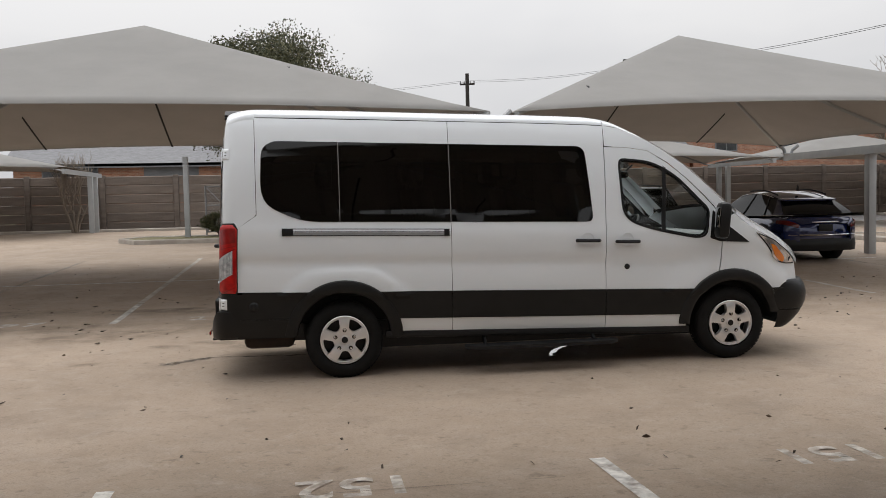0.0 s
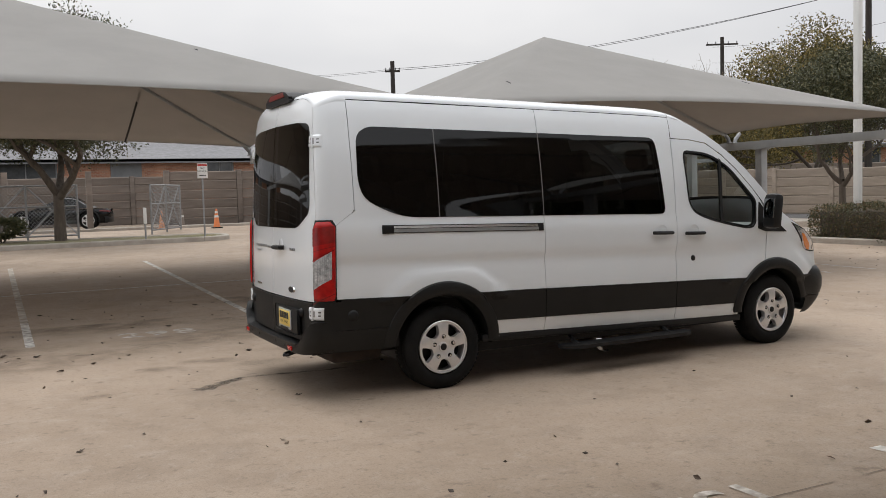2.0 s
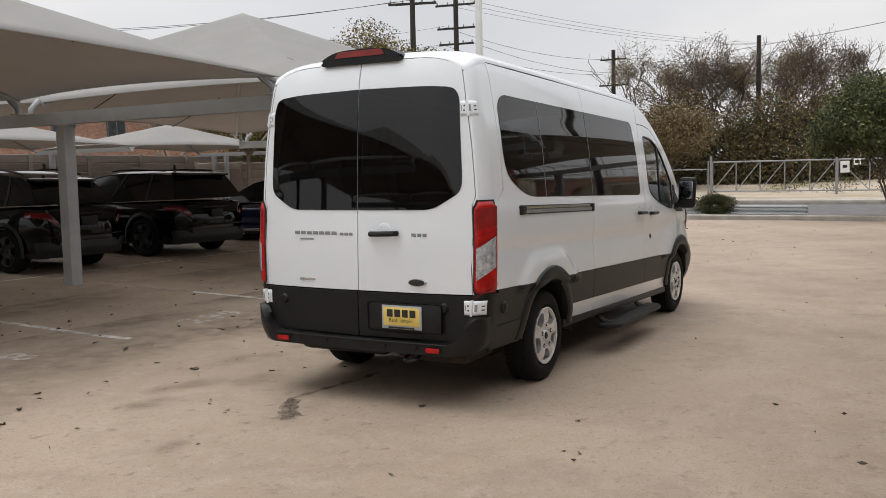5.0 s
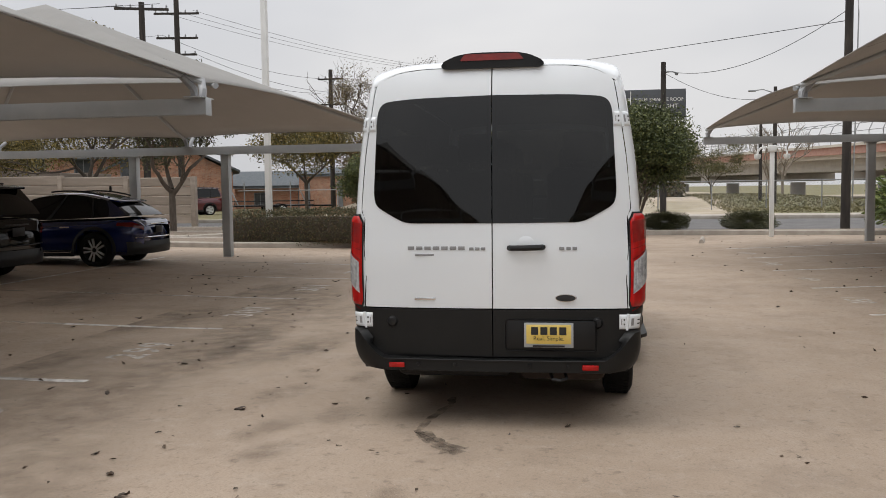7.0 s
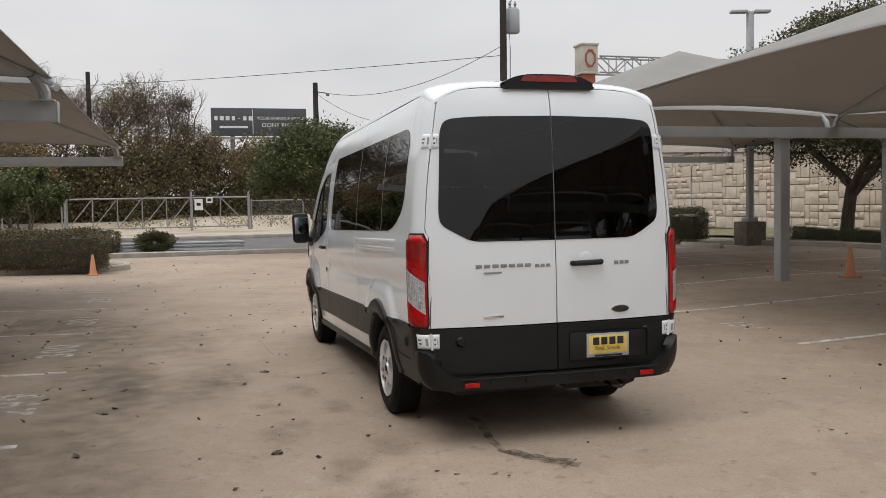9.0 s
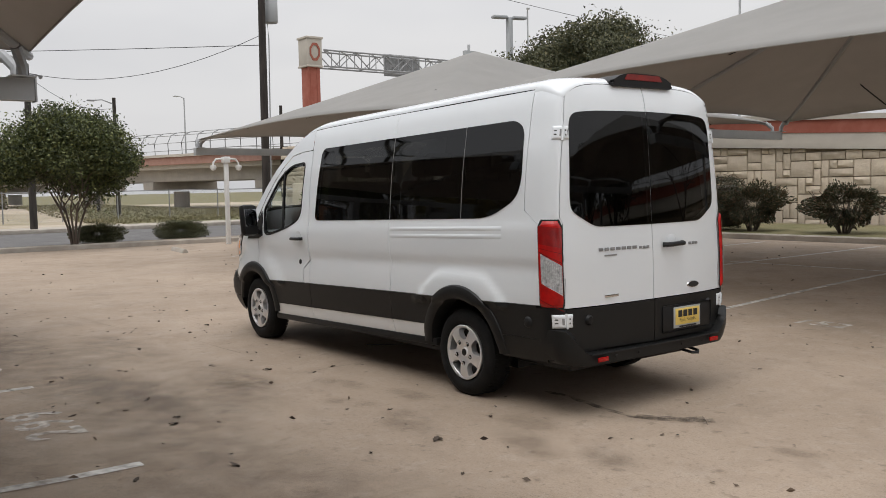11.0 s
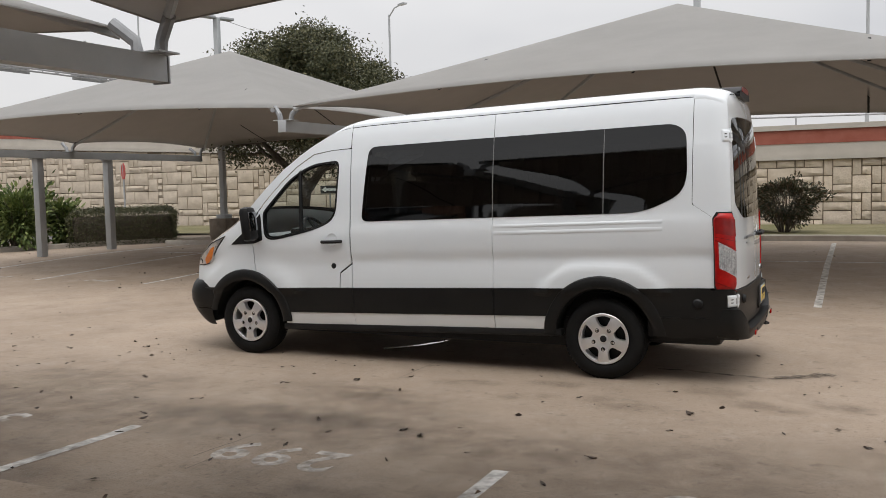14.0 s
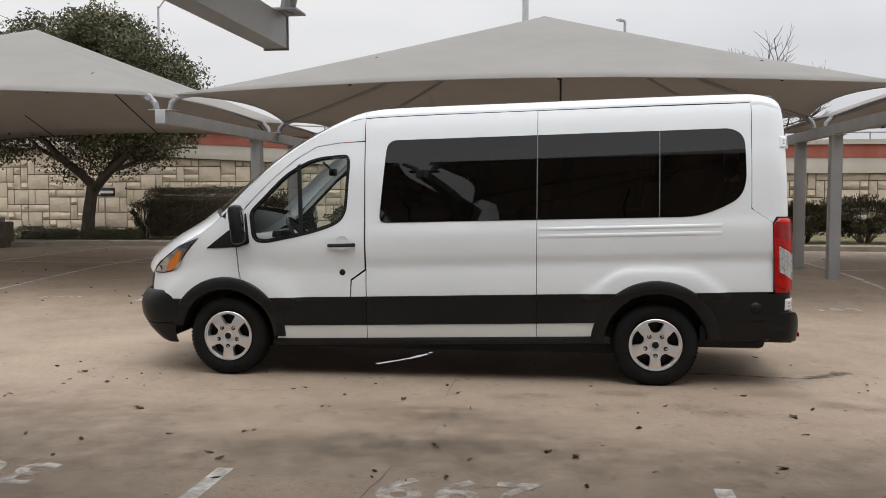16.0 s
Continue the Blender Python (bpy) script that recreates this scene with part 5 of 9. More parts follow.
for y in (0.4, 3.0, 5.8):
    bm = bmesh.new()
    rod(bm, (0.1, y, -0.05), (0.1, y, 0.42), 0.04, n=6)
    part("stake", bm, M_STEEL_DARK, gb)
bm = bmesh.new()
box(bm, (36.8, 15, 0.02), (0.3, 140, 0.24), None, 0.03)
solid("kerb_east", bm, M_KERB, "concrete kerb along the far side of the street", kind="structure")
bm = bmesh.new()
box(bm, (38.2, -20, 0.07), (2.4, 60, 0.12))
solid("sidewalk", bm, M_KERB, "pale concrete sidewalk along the street", kind="structure")
bm = bmesh.new()
box(bm, (36.5, -18.7, 0.35), (9, 0.3, 0.9), None, 0.03)
solid("low_wall", bm, M_BRIDGE, "low plain concrete wall below the stone wall", kind="structure")


# ---- the passenger van ----
from mathutils import geometry
RAKE = -0.027


def curve(table, v):
    """Smooth look-up in (key, value) pairs."""
    n = len(table) - 1
    if v <= table[0][0]:
        return table[0][1]
    if v >= table[n][0]:
        return table[n][1]
    i = next(k for k in range(n) if v <= table[k + 1][0])
    (a, p), (b, q) = table[i], table[i + 1]
    h = b - a
    s = (q - p) / h
    s0 = s if i == 0 else (p - table[i - 1][1]) / (a - table[i - 1][0])
    s2 = s if i + 1 == n else (table[i + 2][1] - q) / (table[i + 2][0] - b)
    m0 = 0.0 if s0 * s <= 0 else 2 * s0 * s / (s0 + s)
    m1 = 0.0 if s2 * s <= 0 else 2 * s2 * s / (s2 + s)
    t = (v - a) / h
    return (2 * t ** 3 - 3 * t * t + 1) * p + (t ** 3 - 2 * t * t + t) * h * m0 + (3 * t * t - 2 * t ** 3) * q + (t ** 3 - t * t) * h * m1


WIDTH = [(0.30, 0.885), (0.36, 0.912), (0.42, 0.938), (0.48, 0.956), (0.55, 0.966), (0.70, 0.977), (0.79, 0.987), (0.84, 0.987), (0.95, 0.981), (1.055, 0.972), (1.078, 0.974), (1.110, 0.986), (1.18, 0.991), (1.26, 0.993), (1.34, 0.990),
         (1.42, 0.975), (1.60, 0.961), (1.80, 0.942), (1.95, 0.921), (2.05, 0.904), (2.15, 0.889), (2.26, 0.870), (2.34, 0.846), (2.42, 0.808)]
NOSE = [(3.2, 1.0), (3.7, 0.998), (3.95, 0.99), (4.15, 0.972), (4.3, 0.945), (4.42, 0.905), (4.5, 0.86)]
EDGE = [(-1.2, 2.385), (-0.7, 2.38), (1.0, 2.335), (2.4, 2.29), (2.56, 2.275), (2.78, 2.20), (2.98, 2.10), (3.28, 1.90), (3.58, 1.63), (3.79, 1.42), (3.97, 1.28), (4.2, 1.15), (4.35, 1.05), (4.45, 0.97), (4.5, 0.90)]
REAR = [(0.3, -1.135), (0.8, -1.142), (1.1, -1.138), (1.35, -1.126), (1.55, -1.116), (1.75, -1.106), (1.95, -1.093), (2.12, -1.078), (2.28, -1.058), (2.40, -1.025), (2.46, -0.985), (2.5, -0.93)]
BULGE = [(-2, 0.0), (2.3, 0.0), (2.8, 0.12), (3.3, 0.22), (3.8, 0.27), (4.5, 0.29)]
CROWN = [(-1, 0.11), (2.3, 0.11), (2.9, 0.07), (3.6, 0.05), (3.9, 0.09), (4.5, 0.08)]


def half_width(x, z):
    z0 = z - RAKE * x
    a = curve(WIDTH, z0)
    if z0 > 0.75:
        # pressed blisters over the wheels: flat top, straight slanting ends
        for cx in (0.0, 3.75):
            over = (z - 0.995) / 0.085
            ends = (abs(x - cx) - (0.30 + (1.0 - z) * 1.25)) / 0.10
            k = math.log(math.exp(min(over, 20) * 2.2) + math.exp(min(ends, 20) * 2.2)) / 2.2
            a += 0.024 * (1 - smoothstep(-0.55, 0.55, k))
    return a * curve(NOSE, x)


def side_at(x, z, s, out=0.0):
    return Vector((x, s * (half_width(x, z) + out), z))


def edge_z(x):
    return curve(EDGE, x)


def top_at(x, v, out=0.0):
    """Roof, windscreen and bonnet: x along the edge, v from -1 to 1 across."""
    z = edge_z(x)
    ye = half_width(x, z)
    b, c = curve(BULGE, x), curve(CROWN, x)
    a = abs(v)
    k = smoothstep(2.35, 2.95, x)
    h = c * (max(0.0, 1 - a ** 3.2) ** 0.40 * (1 - k) + (1 - a ** 2.6) * k)
    return Vector((x + b * (1 - v * v), ye * v, z + h + out))


def rear_x(y, z):
    return curve(REAR, z) + 0.034 * (y / 0.9) ** 2 + 0.03 * (y / 0.9) ** 4


def rear_at(y, z, out=0.0):
    return Vector((rear_x(y, z) - out, y, z))


def seam_off(z):
    """Distance of the rear door's edge from the van's side."""
    return 0.066 + 0.034 * (1 - smoothstep(1.40, 1.46, z))


def corner_at(a, z, s, out=0.0):
    """The rear corner: a runs from 0 on the side (x -0.75) to 1 at the door edge."""
    w = half_width(-0.75, z)
    r = seam_off(z) - 0.005
    yd = w - r
    xr = rear_x(yd, z)
    xc = xr + 0.13
    straight = -0.75 - xc
    if a < 0.6:
        u = a / 0.6
        return Vector((-0.75 - straight * u, s * (w + out), z))
    th = (a - 0.6) / 0.4 * math.pi / 2
    return Vector((xc - (0.13 + out) * math.sin(th), s * (yd + (r + out) * math.cos(th)), z))


def inside(p, poly):
    r = False
    x, y = p
    j = len(poly) - 1
    for i in range(len(poly)):
        xi, yi = poly[i]
        xj, yj = poly[j]
        if (yi > y) != (yj > y) and x < (xj - xi) * (y - yi) / (yj - yi) + xi:
            r = not r
        j = i
    return r


def dense(poly, step):
    out = []
    for i in range(len(poly)):
        a, b = Vector(poly[i]), Vector(poly[(i + 1) % len(poly)])
        n = max(1, int((b - a).length / step + 0.5))
        out += [tuple(a.lerp(b, k / n)) for k in range(n)]
    return out


def rounded(poly, radii, n=5):
    """Rounds the corners of an outline."""
    out = []
    k = len(poly)
    for i in range(k):
        p, a, b = Vector(poly[i]), Vector(poly[i - 1]), Vector(poly[(i + 1) % k])
        r = radii[i] if isinstance(radii, (list, tuple)) else radii
        if r <= 0:
            out.append(tuple(p))
            continue
        da, db = (a - p), (b - p)
        ra, rb = min(r, da.length * 0.49), min(r, db.length * 0.49)
        s, e = p + da.normalized() * ra, p + db.normalized() * rb
        for j in range(n + 1):
            t = j / n
            out.append(tuple(s * (1 - t) ** 2 + p * 2 * t * (1 - t) + e * t * t))
    return out


def grow(poly, d):
    """Moves an outline outwards by d."""
    k = len(poly)
    area = sum(poly[i][0] * poly[(i + 1) % k][1] - poly[(i + 1) % k][0] * poly[i][1] for i in range(k))
    sg = 1 if area > 0 else -1
    out = []
    for i in range(k):
        p, a, b = Vector(poly[i]), Vector(poly[i - 1]), Vector(poly[(i + 1) % k])
        t = (b - a).normalized()
        out.append((p.x + sg * t.y * d, p.y - sg * t.x * d))
    return out


def skin(outline, holes, place, step=0.09, lip=0.02, inward=None):
    """A sheet panel with openings, laid on the surface place(u, v), with turned-in edges."""
    outline = dense(outline, step)
    holes = [dense(h, step) for h in holes]
    vs, es = [], []
    for poly in [outline] + holes:
        o = len(vs)
        vs += [Vector(p) for p in poly]
        es += [(o + i, o + (i + 1) % len(poly)) for i in range(len(poly))]
    rim_pts = np.array([(p.x, p.y) for p in vs])
    us, ws = [p[0] for p in outline], [p[1] for p in outline]
    nx, ny = int((max(us) - min(us)) / step), int((max(ws) - min(ws)) / step)
    for i in range(1, nx + 1):
        for j in range(1, ny + 1):
            p = (min(us) + i * step + 0.0013 * j, min(ws) + j * step + 0.0011 * i)
            if np.min(np.abs(rim_pts - p).max(axis=1)) > 0.66 * step and inside(p, outline) and not any(inside(p, h) for h in holes):
                vs.append(Vector(p))
    ov, _, of, _, _, _ = geometry.delaunay_2d_cdt(vs, es, [], 0, 1e-6)
    bm = bmesh.new()
    bv = [bm.verts.new(place(p[0], p[1])) for p in ov]
    for f in of:
        p, q, r = (Vector(ov[i]) for i in f)
        if abs((q - p).cross(r - p)) < 0.0015 * max((q - p).length, (r - q).length, (p - r).length):
            continue
        c = (p + q + r) / 3
        if inside(c, outline) and not any(inside(c, h) for h in holes):
            try:
                bm.faces.new([bv[i] for i in f])
            except ValueError:
                pass
    for v in [v for v in bm.verts if not v.link_faces]:
        bm.verts.remove(v)
    bmesh.ops.recalc_face_normals(bm, faces=bm.faces[:])
    if lip and inward:
        rim = [e for e in bm.edges if len(e.link_faces) == 1]
        g = bmesh.ops.extrude_edge_only(bm, edges=rim)
        for v in [v for v in g["geom"] if isinstance(v, bmesh.types.BMVert)]:
            v.co += inward(v.co) * lip
    return bm


def face_out(bm, direction):
    """Turns normals so that the sheet faces outwards."""
    n = sum((f.normal * f.calc_area() for f in bm.faces), Vector())
    if n.dot(direction) < 0:
        bmesh.ops.reverse_faces(bm, faces=bm.faces[:])
    return bm


def grid(fn, nu, nv, flip=None):
    bm = bmesh.new()
    vs = [[bm.verts.new(fn(i / nu, j / nv)) for j in range(nv + 1)] for i in range(nu + 1)]
    for i in range(nu):
        for j in range(nv):
            bm.faces.new((vs[i][j], vs[i + 1][j], vs[i + 1][j + 1], vs[i][j + 1]))
    if flip is not None:
        bm.normal_update()
        face_out(bm, flip)
    return bm


def ring_poly(cx, cz, r, n=40):
    return [(cx + r * math.cos(2 * math.pi * i / n), cz + r * math.sin(2 * math.pi * i / n)) for i in range(n)]


def zr(x, z0):
    return z0 + RAKE * x


def wheel(parent, x, s, at_y, radius=0.350, rim_r=0.222, tread=0.210, spokes=5, paint=None, name="wheel", z=None, star=None):
    """A tyre on a spoked alloy rim, outer face at at_y."""
    zc = radius if z is None else z
    w = new(name)
    w.parent = parent
    w.matrix_basis = Matrix.Translation((x, s * at_y, zc)) @ Matrix.Rotation(radians(-90 * s), 4, 'X')
    r = radius
    bm = bmesh.new()
    lathe(bm, [(rim_r - 0.01, -tread + 0.02), (rim_r + 0.02, -tread), (r - 0.05, -tread - 0.005), (r - 0.012, -tread + 0.015), (r, -tread + 0.045), (r + 0.004, -tread / 2), (r, -0.045), (r - 0.012, -0.015),
               (r - 0.05, 0.006), (r - 0.085, 0.008), (rim_r + 0.02, 0.0), (rim_r + 0.004, -0.012), (rim_r - 0.006, -0.03)], 48)
    part("tyre", bm, M_TYRE, w, smooth=50)
    # tread blocks
    bm = bmesh.new()
    for i in range(60 if parent.name.startswith("passenger_van") else 0):
        a = 2 * math.pi * i / 60
        for k, hgt in enumerate((-0.20, -0.15, -0.10, -0.05)):
            rot = Matrix.Rotation(a + (0.03 if k % 2 else 0), 3, 'Z')
            box(bm, rot @ Vector((r + 0.0015, 0, hgt * tread / 0.235)), (0.006, 0.026, 0.036), rot)
    if bm.verts:
        part("tread", bm, M_TYRE, w, smooth=0)
    else:
        bm.free()
    bm = bmesh.new()
    lathe(bm, [(rim_r, 0.0), (rim_r - 0.006, 0.004), (rim_r - 0.016, 0.001), (rim_r - 0.02, -0.02), (rim_r - 0.022, -0.12)], 48)
    part("rim", bm, paint or M_ALLOY, w, smooth=50)
    bm = bmesh.new()
    lathe(bm, [(0.02, -0.10), (rim_r - 0.02, -0.11)], 32)
    part("brake_shield", bm, M_BLACK, w)
    # broad spokes with openings near the rim
    R = rim_r - 0.012
    holes = []
    for k in range(spokes):
        am = 2 * math.pi * (k + 0.5) / spokes + math.pi / 2
        sc = 5.0 / spokes
        o = []
        for rr, h in ((0.93 * R, 0.37 * sc), (0.945 * R, 0.0), (0.93 * R, -0.37 * sc), (0.53 * R, -0.27 * sc), (0.48 * R, 0.0), (0.53 * R, 0.27 * sc)):
            o.append((rr * math.cos(am + h), rr * math.sin(am + h)))
        holes.append(rounded(o, [0.015, 0.03, 0.015, 0.02, 0.03, 0.02], 3))

    def face_at(u, w_):
        rr = math.hypot(u, w_) / R
        an = (math.atan2(w_, u) - math.pi / 2) * spokes / (2 * math.pi)
        ridge = abs(an - round(an)) * 2
        h = 0.010 * smoothstep(0.30, 0.62, rr) - 0.012 * smoothstep(0.70, 1.0, rr) - 0.010 * (1 - smoothstep(0.28, 0.40, rr))
        h -= 0.010 * smoothstep(0.30, 0.75, ridge) * smoothstep(0.35, 0.55, rr)
        return Vector((u, w_, h))
    bm = skin([(R * math.cos(2 * math.pi * i / 40), R * math.sin(2 * math.pi * i / 40)) for i in range(40)], holes, face_at, 0.024, 0.05, lambda co: Vector((0, 0, -1)))
    part("wheel_disc", face_out(bm, Vector((0, 0, 1))), paint or M_ALLOY, w, smooth=35)
    for k in range(spokes):
        an = 2 * math.pi * k / spokes + math.pi / 2
        rr = rim_r * 0.40
        bm = bmesh.new()
        lathe(bm, [(0.019, 0.0), (0.016, 0.002), (0.014, -0.002), (0.0, -0.002)], 14, Matrix.Translation((rr * math.cos(an), rr * math.sin(an), 0.0065)))
        part("lug_pocket", bm, M_BLACK, w)
        bm = bmesh.new()
        rod(bm, (rr * math.cos(an), rr * math.sin(an), -0.03), (rr * math.cos(an), rr * math.sin(an), 0.020), 0.0110, 0.009, 6)
        part("lug_nut", bm, M_CHROME if not paint else M_BLACK, w, smooth=0)
    if star:
        for k in range(5):
            for off in (-0.20, 0.20):
                an = 2 * math.pi * k / 5 + math.pi / 2
                bm = bmesh.new()
                q0, q1 = Vector((0.05 * math.cos(an + off * 2), 0.05 * math.sin(an + off * 2))), Vector((R * 0.97 * math.cos(an + off), R * 0.97 * math.sin(an + off)))
                nv = Vector((-(q1 - q0).y, (q1 - q0).x)).normalized()
                prism(bm, [tuple(q0 - nv * 0.016), tuple(q1 - nv * 0.022), tuple(q1 + nv * 0.022), tuple(q0 + nv * 0.016)], -0.01, 0.016)
                bmesh.ops.recalc_face_normals(bm, faces=bm.faces[:])
                part("spoke", bm, star, w, "bright machined spoke", smooth=0)
    bm = bmesh.new()
    lathe(bm, [(0.0, 0.0), (0.036, 0.0), (0.040, -0.006), (0.042, -0.03)], 28)
    part("hub", bm, paint or M_ALLOY, w)
    bm = bmesh.new()
    lathe(bm, [(0.0, 0.006), (0.024, 0.005), (0.029, 0.0)], 20)
    part("centre_cap", bm, M_BLACK, w)
    return w


def van():
    v = thing("passenger_van", (0, 0, 0), "white high-roof passenger van with dark glass and grey cladding", "van")
    arch_r = [(0.0, 0.36), (3.75, 0.345)]
    wells = [ring_poly(cx, cz, 0.46) for cx, cz in arch_r]
    win_main = [(-0.60, 2.165), (2.30, 2.085), (2.365, 1.37), (-0.36, 1.435), (-0.66, 1.58), (-0.715, 1.72), (-0.70, 2.1)]
    win_main = rounded(win_main, [0.06, 0.09, 0.07, 0.16, 0.10, 0.10, 0.08])
    door_win = rounded([(2.65, 1.965), (2.96, 1.935), (3.20, 1.80), (3.535, 1.46), (3.50, 1.215), (3.40, 1.185), (2.98, 1.27), (2.72, 1.36), (2.655, 1.47), (2.63, 1.90)], [0.05, 0.12, 0.10, 0.06, 0.08, 0.1, 0.2, 0.12, 0.06, 0.05])
    clad_top, stripe_top, stripe_bot, sill_bot = 0.795, 0.545, 0.425, 0.36
    for s in (-1, 1):
        side_name = "right" if s < 0 else "left"
        place = lambda x, z: side_at(x, z, s)
        inw = lambda co: Vector((0, -s, 0))
        g = 0.0025

        def body(name, outline, holes=(), label="", mat_=M_WHITE, out=0.0, step=0.055, lip=0.02):
            bm = skin(outline, list(holes), lambda x, z: side_at(x, z, s, out), step, lip, inw)
            face_out(bm, Vector((0, s, 0)))
            return part(name, bm, mat_, v, label, smooth=30)

        inner = grow(win_main, -0.028)
        inner_d = grow(door_win, -0.010)
        # quarter panel and middle panel
        quarter = [(-0.752, edge_z(-0.752) - 0.006), (1.0 - g, edge_z(1.0) - 0.006), (1.0 - g, zr(1.0, clad_top)), (-0.945, zr(-0.9, clad_top)), (-0.945, 1.372), (-0.752, 1.50)]
        body("quarter_panel", quarter, [inner, wells[0]], step=0.030)
        mid = [(1.0 + g, edge_z(1.0) - 0.006), (1.8, edge_z(1.8) - 0.006), (2.3, edge_z(2.3) - 0.006), (2.5 - g, edge_z(2.5) - 0.006), (2.475 - g, zr(2.49, clad_top)), (1.0 + g, zr(1, clad_top))]
        body("sliding_door" if s < 0 else "side_panel", mid, [inner], step=0.04)
        fd_top = [(2.5 + g, 2.075), (2.73, 2.062), (2.93, 2.03), (3.12, 1.915), (3.30, 1.765), (3.47, 1.60), (3.58, 1.48), (3.655, 1.35)]
        low_rear = [(2.475 + g, zr(2.48, clad_top))]
        if s > 0:
            low_rear = [(2.62 + g, zr(2.62, clad_top)), (2.615 + g, 0.875), (2.49 + g, 0.965)]
            body("pillar_foot", [(2.485, 0.950), (2.605, 0.865), (2.612, zr(2.62, clad_top)), (2.48, zr(2.48, clad_top))], lip=0.015)
        front_door = fd_top + [(3.645, 1.14), (3.625, 0.95), (3.60, 0.84), (3.50, zr(3.5, clad_top))] + low_rear
        fd = body("front_door", front_door, [inner_d, wells[1]], step=0.07)
        over = [(2.5 + g, 2.083), (2.73, 2.070), (2.935, 2.038), (3.125, 1.923), (3.305, 1.773), (3.475, 1.608), (3.585, 1.488), (3.66, 1.40), (3.75, 1.33)]
        up = [(x, edge_z(x)) for x in (3.75, 3.6, 3.45, 3.28, 3.1, 2.95, 2.8, 2.65, 2.5 + g)]
        body("roof_side", over + up, [], step=0.06, lip=0)
        fen = [(3.665, 1.33), (3.79, edge_z(3.79) - 0.004), (3.9, edge_z(3.9) - 0.004), (4.05, edge_z(4.05) - 0.004), (4.2, edge_z(4.2) - 0.004), (4.35, edge_z(4.35) - 0.004), (4.47, 0.94), (4.5, zr(4.5, clad_top) + 0.05), (4.5, zr(4.5, clad_top)), (3.61, zr(3.6, clad_top)), (3.61, 0.84), (3.635, 0.95), (3.655, 1.14)]
        body("front_wing", fen, [wells[1]], step=0.06)
        # lower bands
        for nm, za, zb, mt, out, xa, xb in (("cladding", clad_top - 0.004, stripe_top + 0.003, M_CLAD, 0.010, -0.9, 4.42), ("sill_stripe", stripe_top - 0.003, stripe_bot, M_WHITE, 0.0, 0.44, 3.30), ("sill", stripe_bot - 0.004, sill_bot, M_BLACK, -0.012, 0.42, 3.34)):
            cuts = [xa, 1.0, 2.475, 3.61, xb] if nm == "cladding" else ([xa, 1.0, 2.475, xb] if nm == "sill_stripe" else [xa, xb])
            for a, b in zip(cuts, cuts[1:]):
                ol = [(a + 0.003, zr(a, za)), (b - 0.003, zr(b, za)), (b - 0.003, zr(b, zb)), (a + 0.003, zr(a, zb))]
                body(nm, ol, wells, mat_=mt, out=out, step=0.035 if nm == "cladding" else 0.05)
        body("bumper_side", [(-0.93, zr(-0.9, stripe_top) - 0.0), (-0.40, zr(-0.4, stripe_top)), (-0.44, 0.385), (-0.95, 0.40)], [wells[0]], mat_=M_CLAD, out=0.012, step=0.06)
        for za, zb in ((0.565, 0.560),):
            bm = skin([(-0.90, za), (-0.47, za + 0.006), (-0.47, zb + 0.006), (-0.90, zb)], [], lambda x, z: side_at(x, z, s, 0.0135), 0.06, 0, None)
            part("cladding_slit", face_out(bm, Vector((0, s, 0))), M_SHADOWGAP, v)
        # arch flares
        for (cx, cz), a0, a1 in ((arch_r[0], 2, 175), (arch_r[1], 12, 178)):
            def flare(u, w, cx=cx, cz=cz, a0=a0, a1=a1):
                an = radians(a0 + (a1 - a0) * u)
                prof = ((0.540, 0.004), (0.530, 0.018), (0.50, 0.026), (0.455, 0.026), (0.432, 0.014), (0.422, -0.03), (0.420, -0.10))
                k = w * 6
                i = min(5, int(k))
                f = k - i
                r = prof[i][0] + (prof[i + 1][0] - prof[i][0]) * f
                o = prof[i][1] + (prof[i + 1][1] - prof[i][1]) * f
                x, z = cx + r * math.cos(an), cz + r * math.sin(an)
                return Vector((x, s * (half_width(min(x, 4.3), max(z, 0.42)) + o), z))
            part("arch_flare", grid(flare, 36, 12, Vector((0, s, 0))), M_CLAD, v, smooth=35)
            bm = grid(lambda u, w, cx=cx, cz=cz: Vector((cx + 0.452 * math.cos(radians(4 + 172 * u)), s * (0.92 - 0.40 * w), cz + 0.452 * math.sin(radians(4 + 172 * u)))), 24, 2, Vector((0, 0, -1)))
            part("wheel_well", bm, M_BLACK, v)
            bm = bmesh.new()
            bm.faces.new([bm.verts.new((cx + 0.47 * math.cos(math.pi * i / 24), s * 0.62, cz + 0.02 + 0.47 * math.sin(math.pi * i / 24))) for i in range(25)])
            part("well_wall", bm, M_BLACK, v)
            wheel(v, cx, s, 0.955, z=0.350)
        # panes
        cuts = [-0.75, -0.015, 1.0, 2.45]
        for a, b in zip(cuts, cuts[1:]):
            lo, hi = a + 0.004, b - 0.004
            poly = []
            m = dense(win_main, 0.03)
            for i in range(len(m)):
                p, q = Vector(m[i]), Vector(m[(i + 1) % len(m)])
                if lo <= p.x <= hi:
                    poly.append(tuple(p))
                for c in (lo, hi):
                    if (p.x - c) * (q.x - c) < 0:
                        poly.append(tuple(p.lerp(q, (c - p.x) / (q.x - p.x))))
            bm = skin(poly, [], lambda x, z: side_at(x, z, s, 0.004), 0.05, 0.006, inw)
            face_out(bm, Vector((0, s, 0)))
            part("side_window", bm, M_PRIVACY, v, "dark privacy glass", smooth=30)
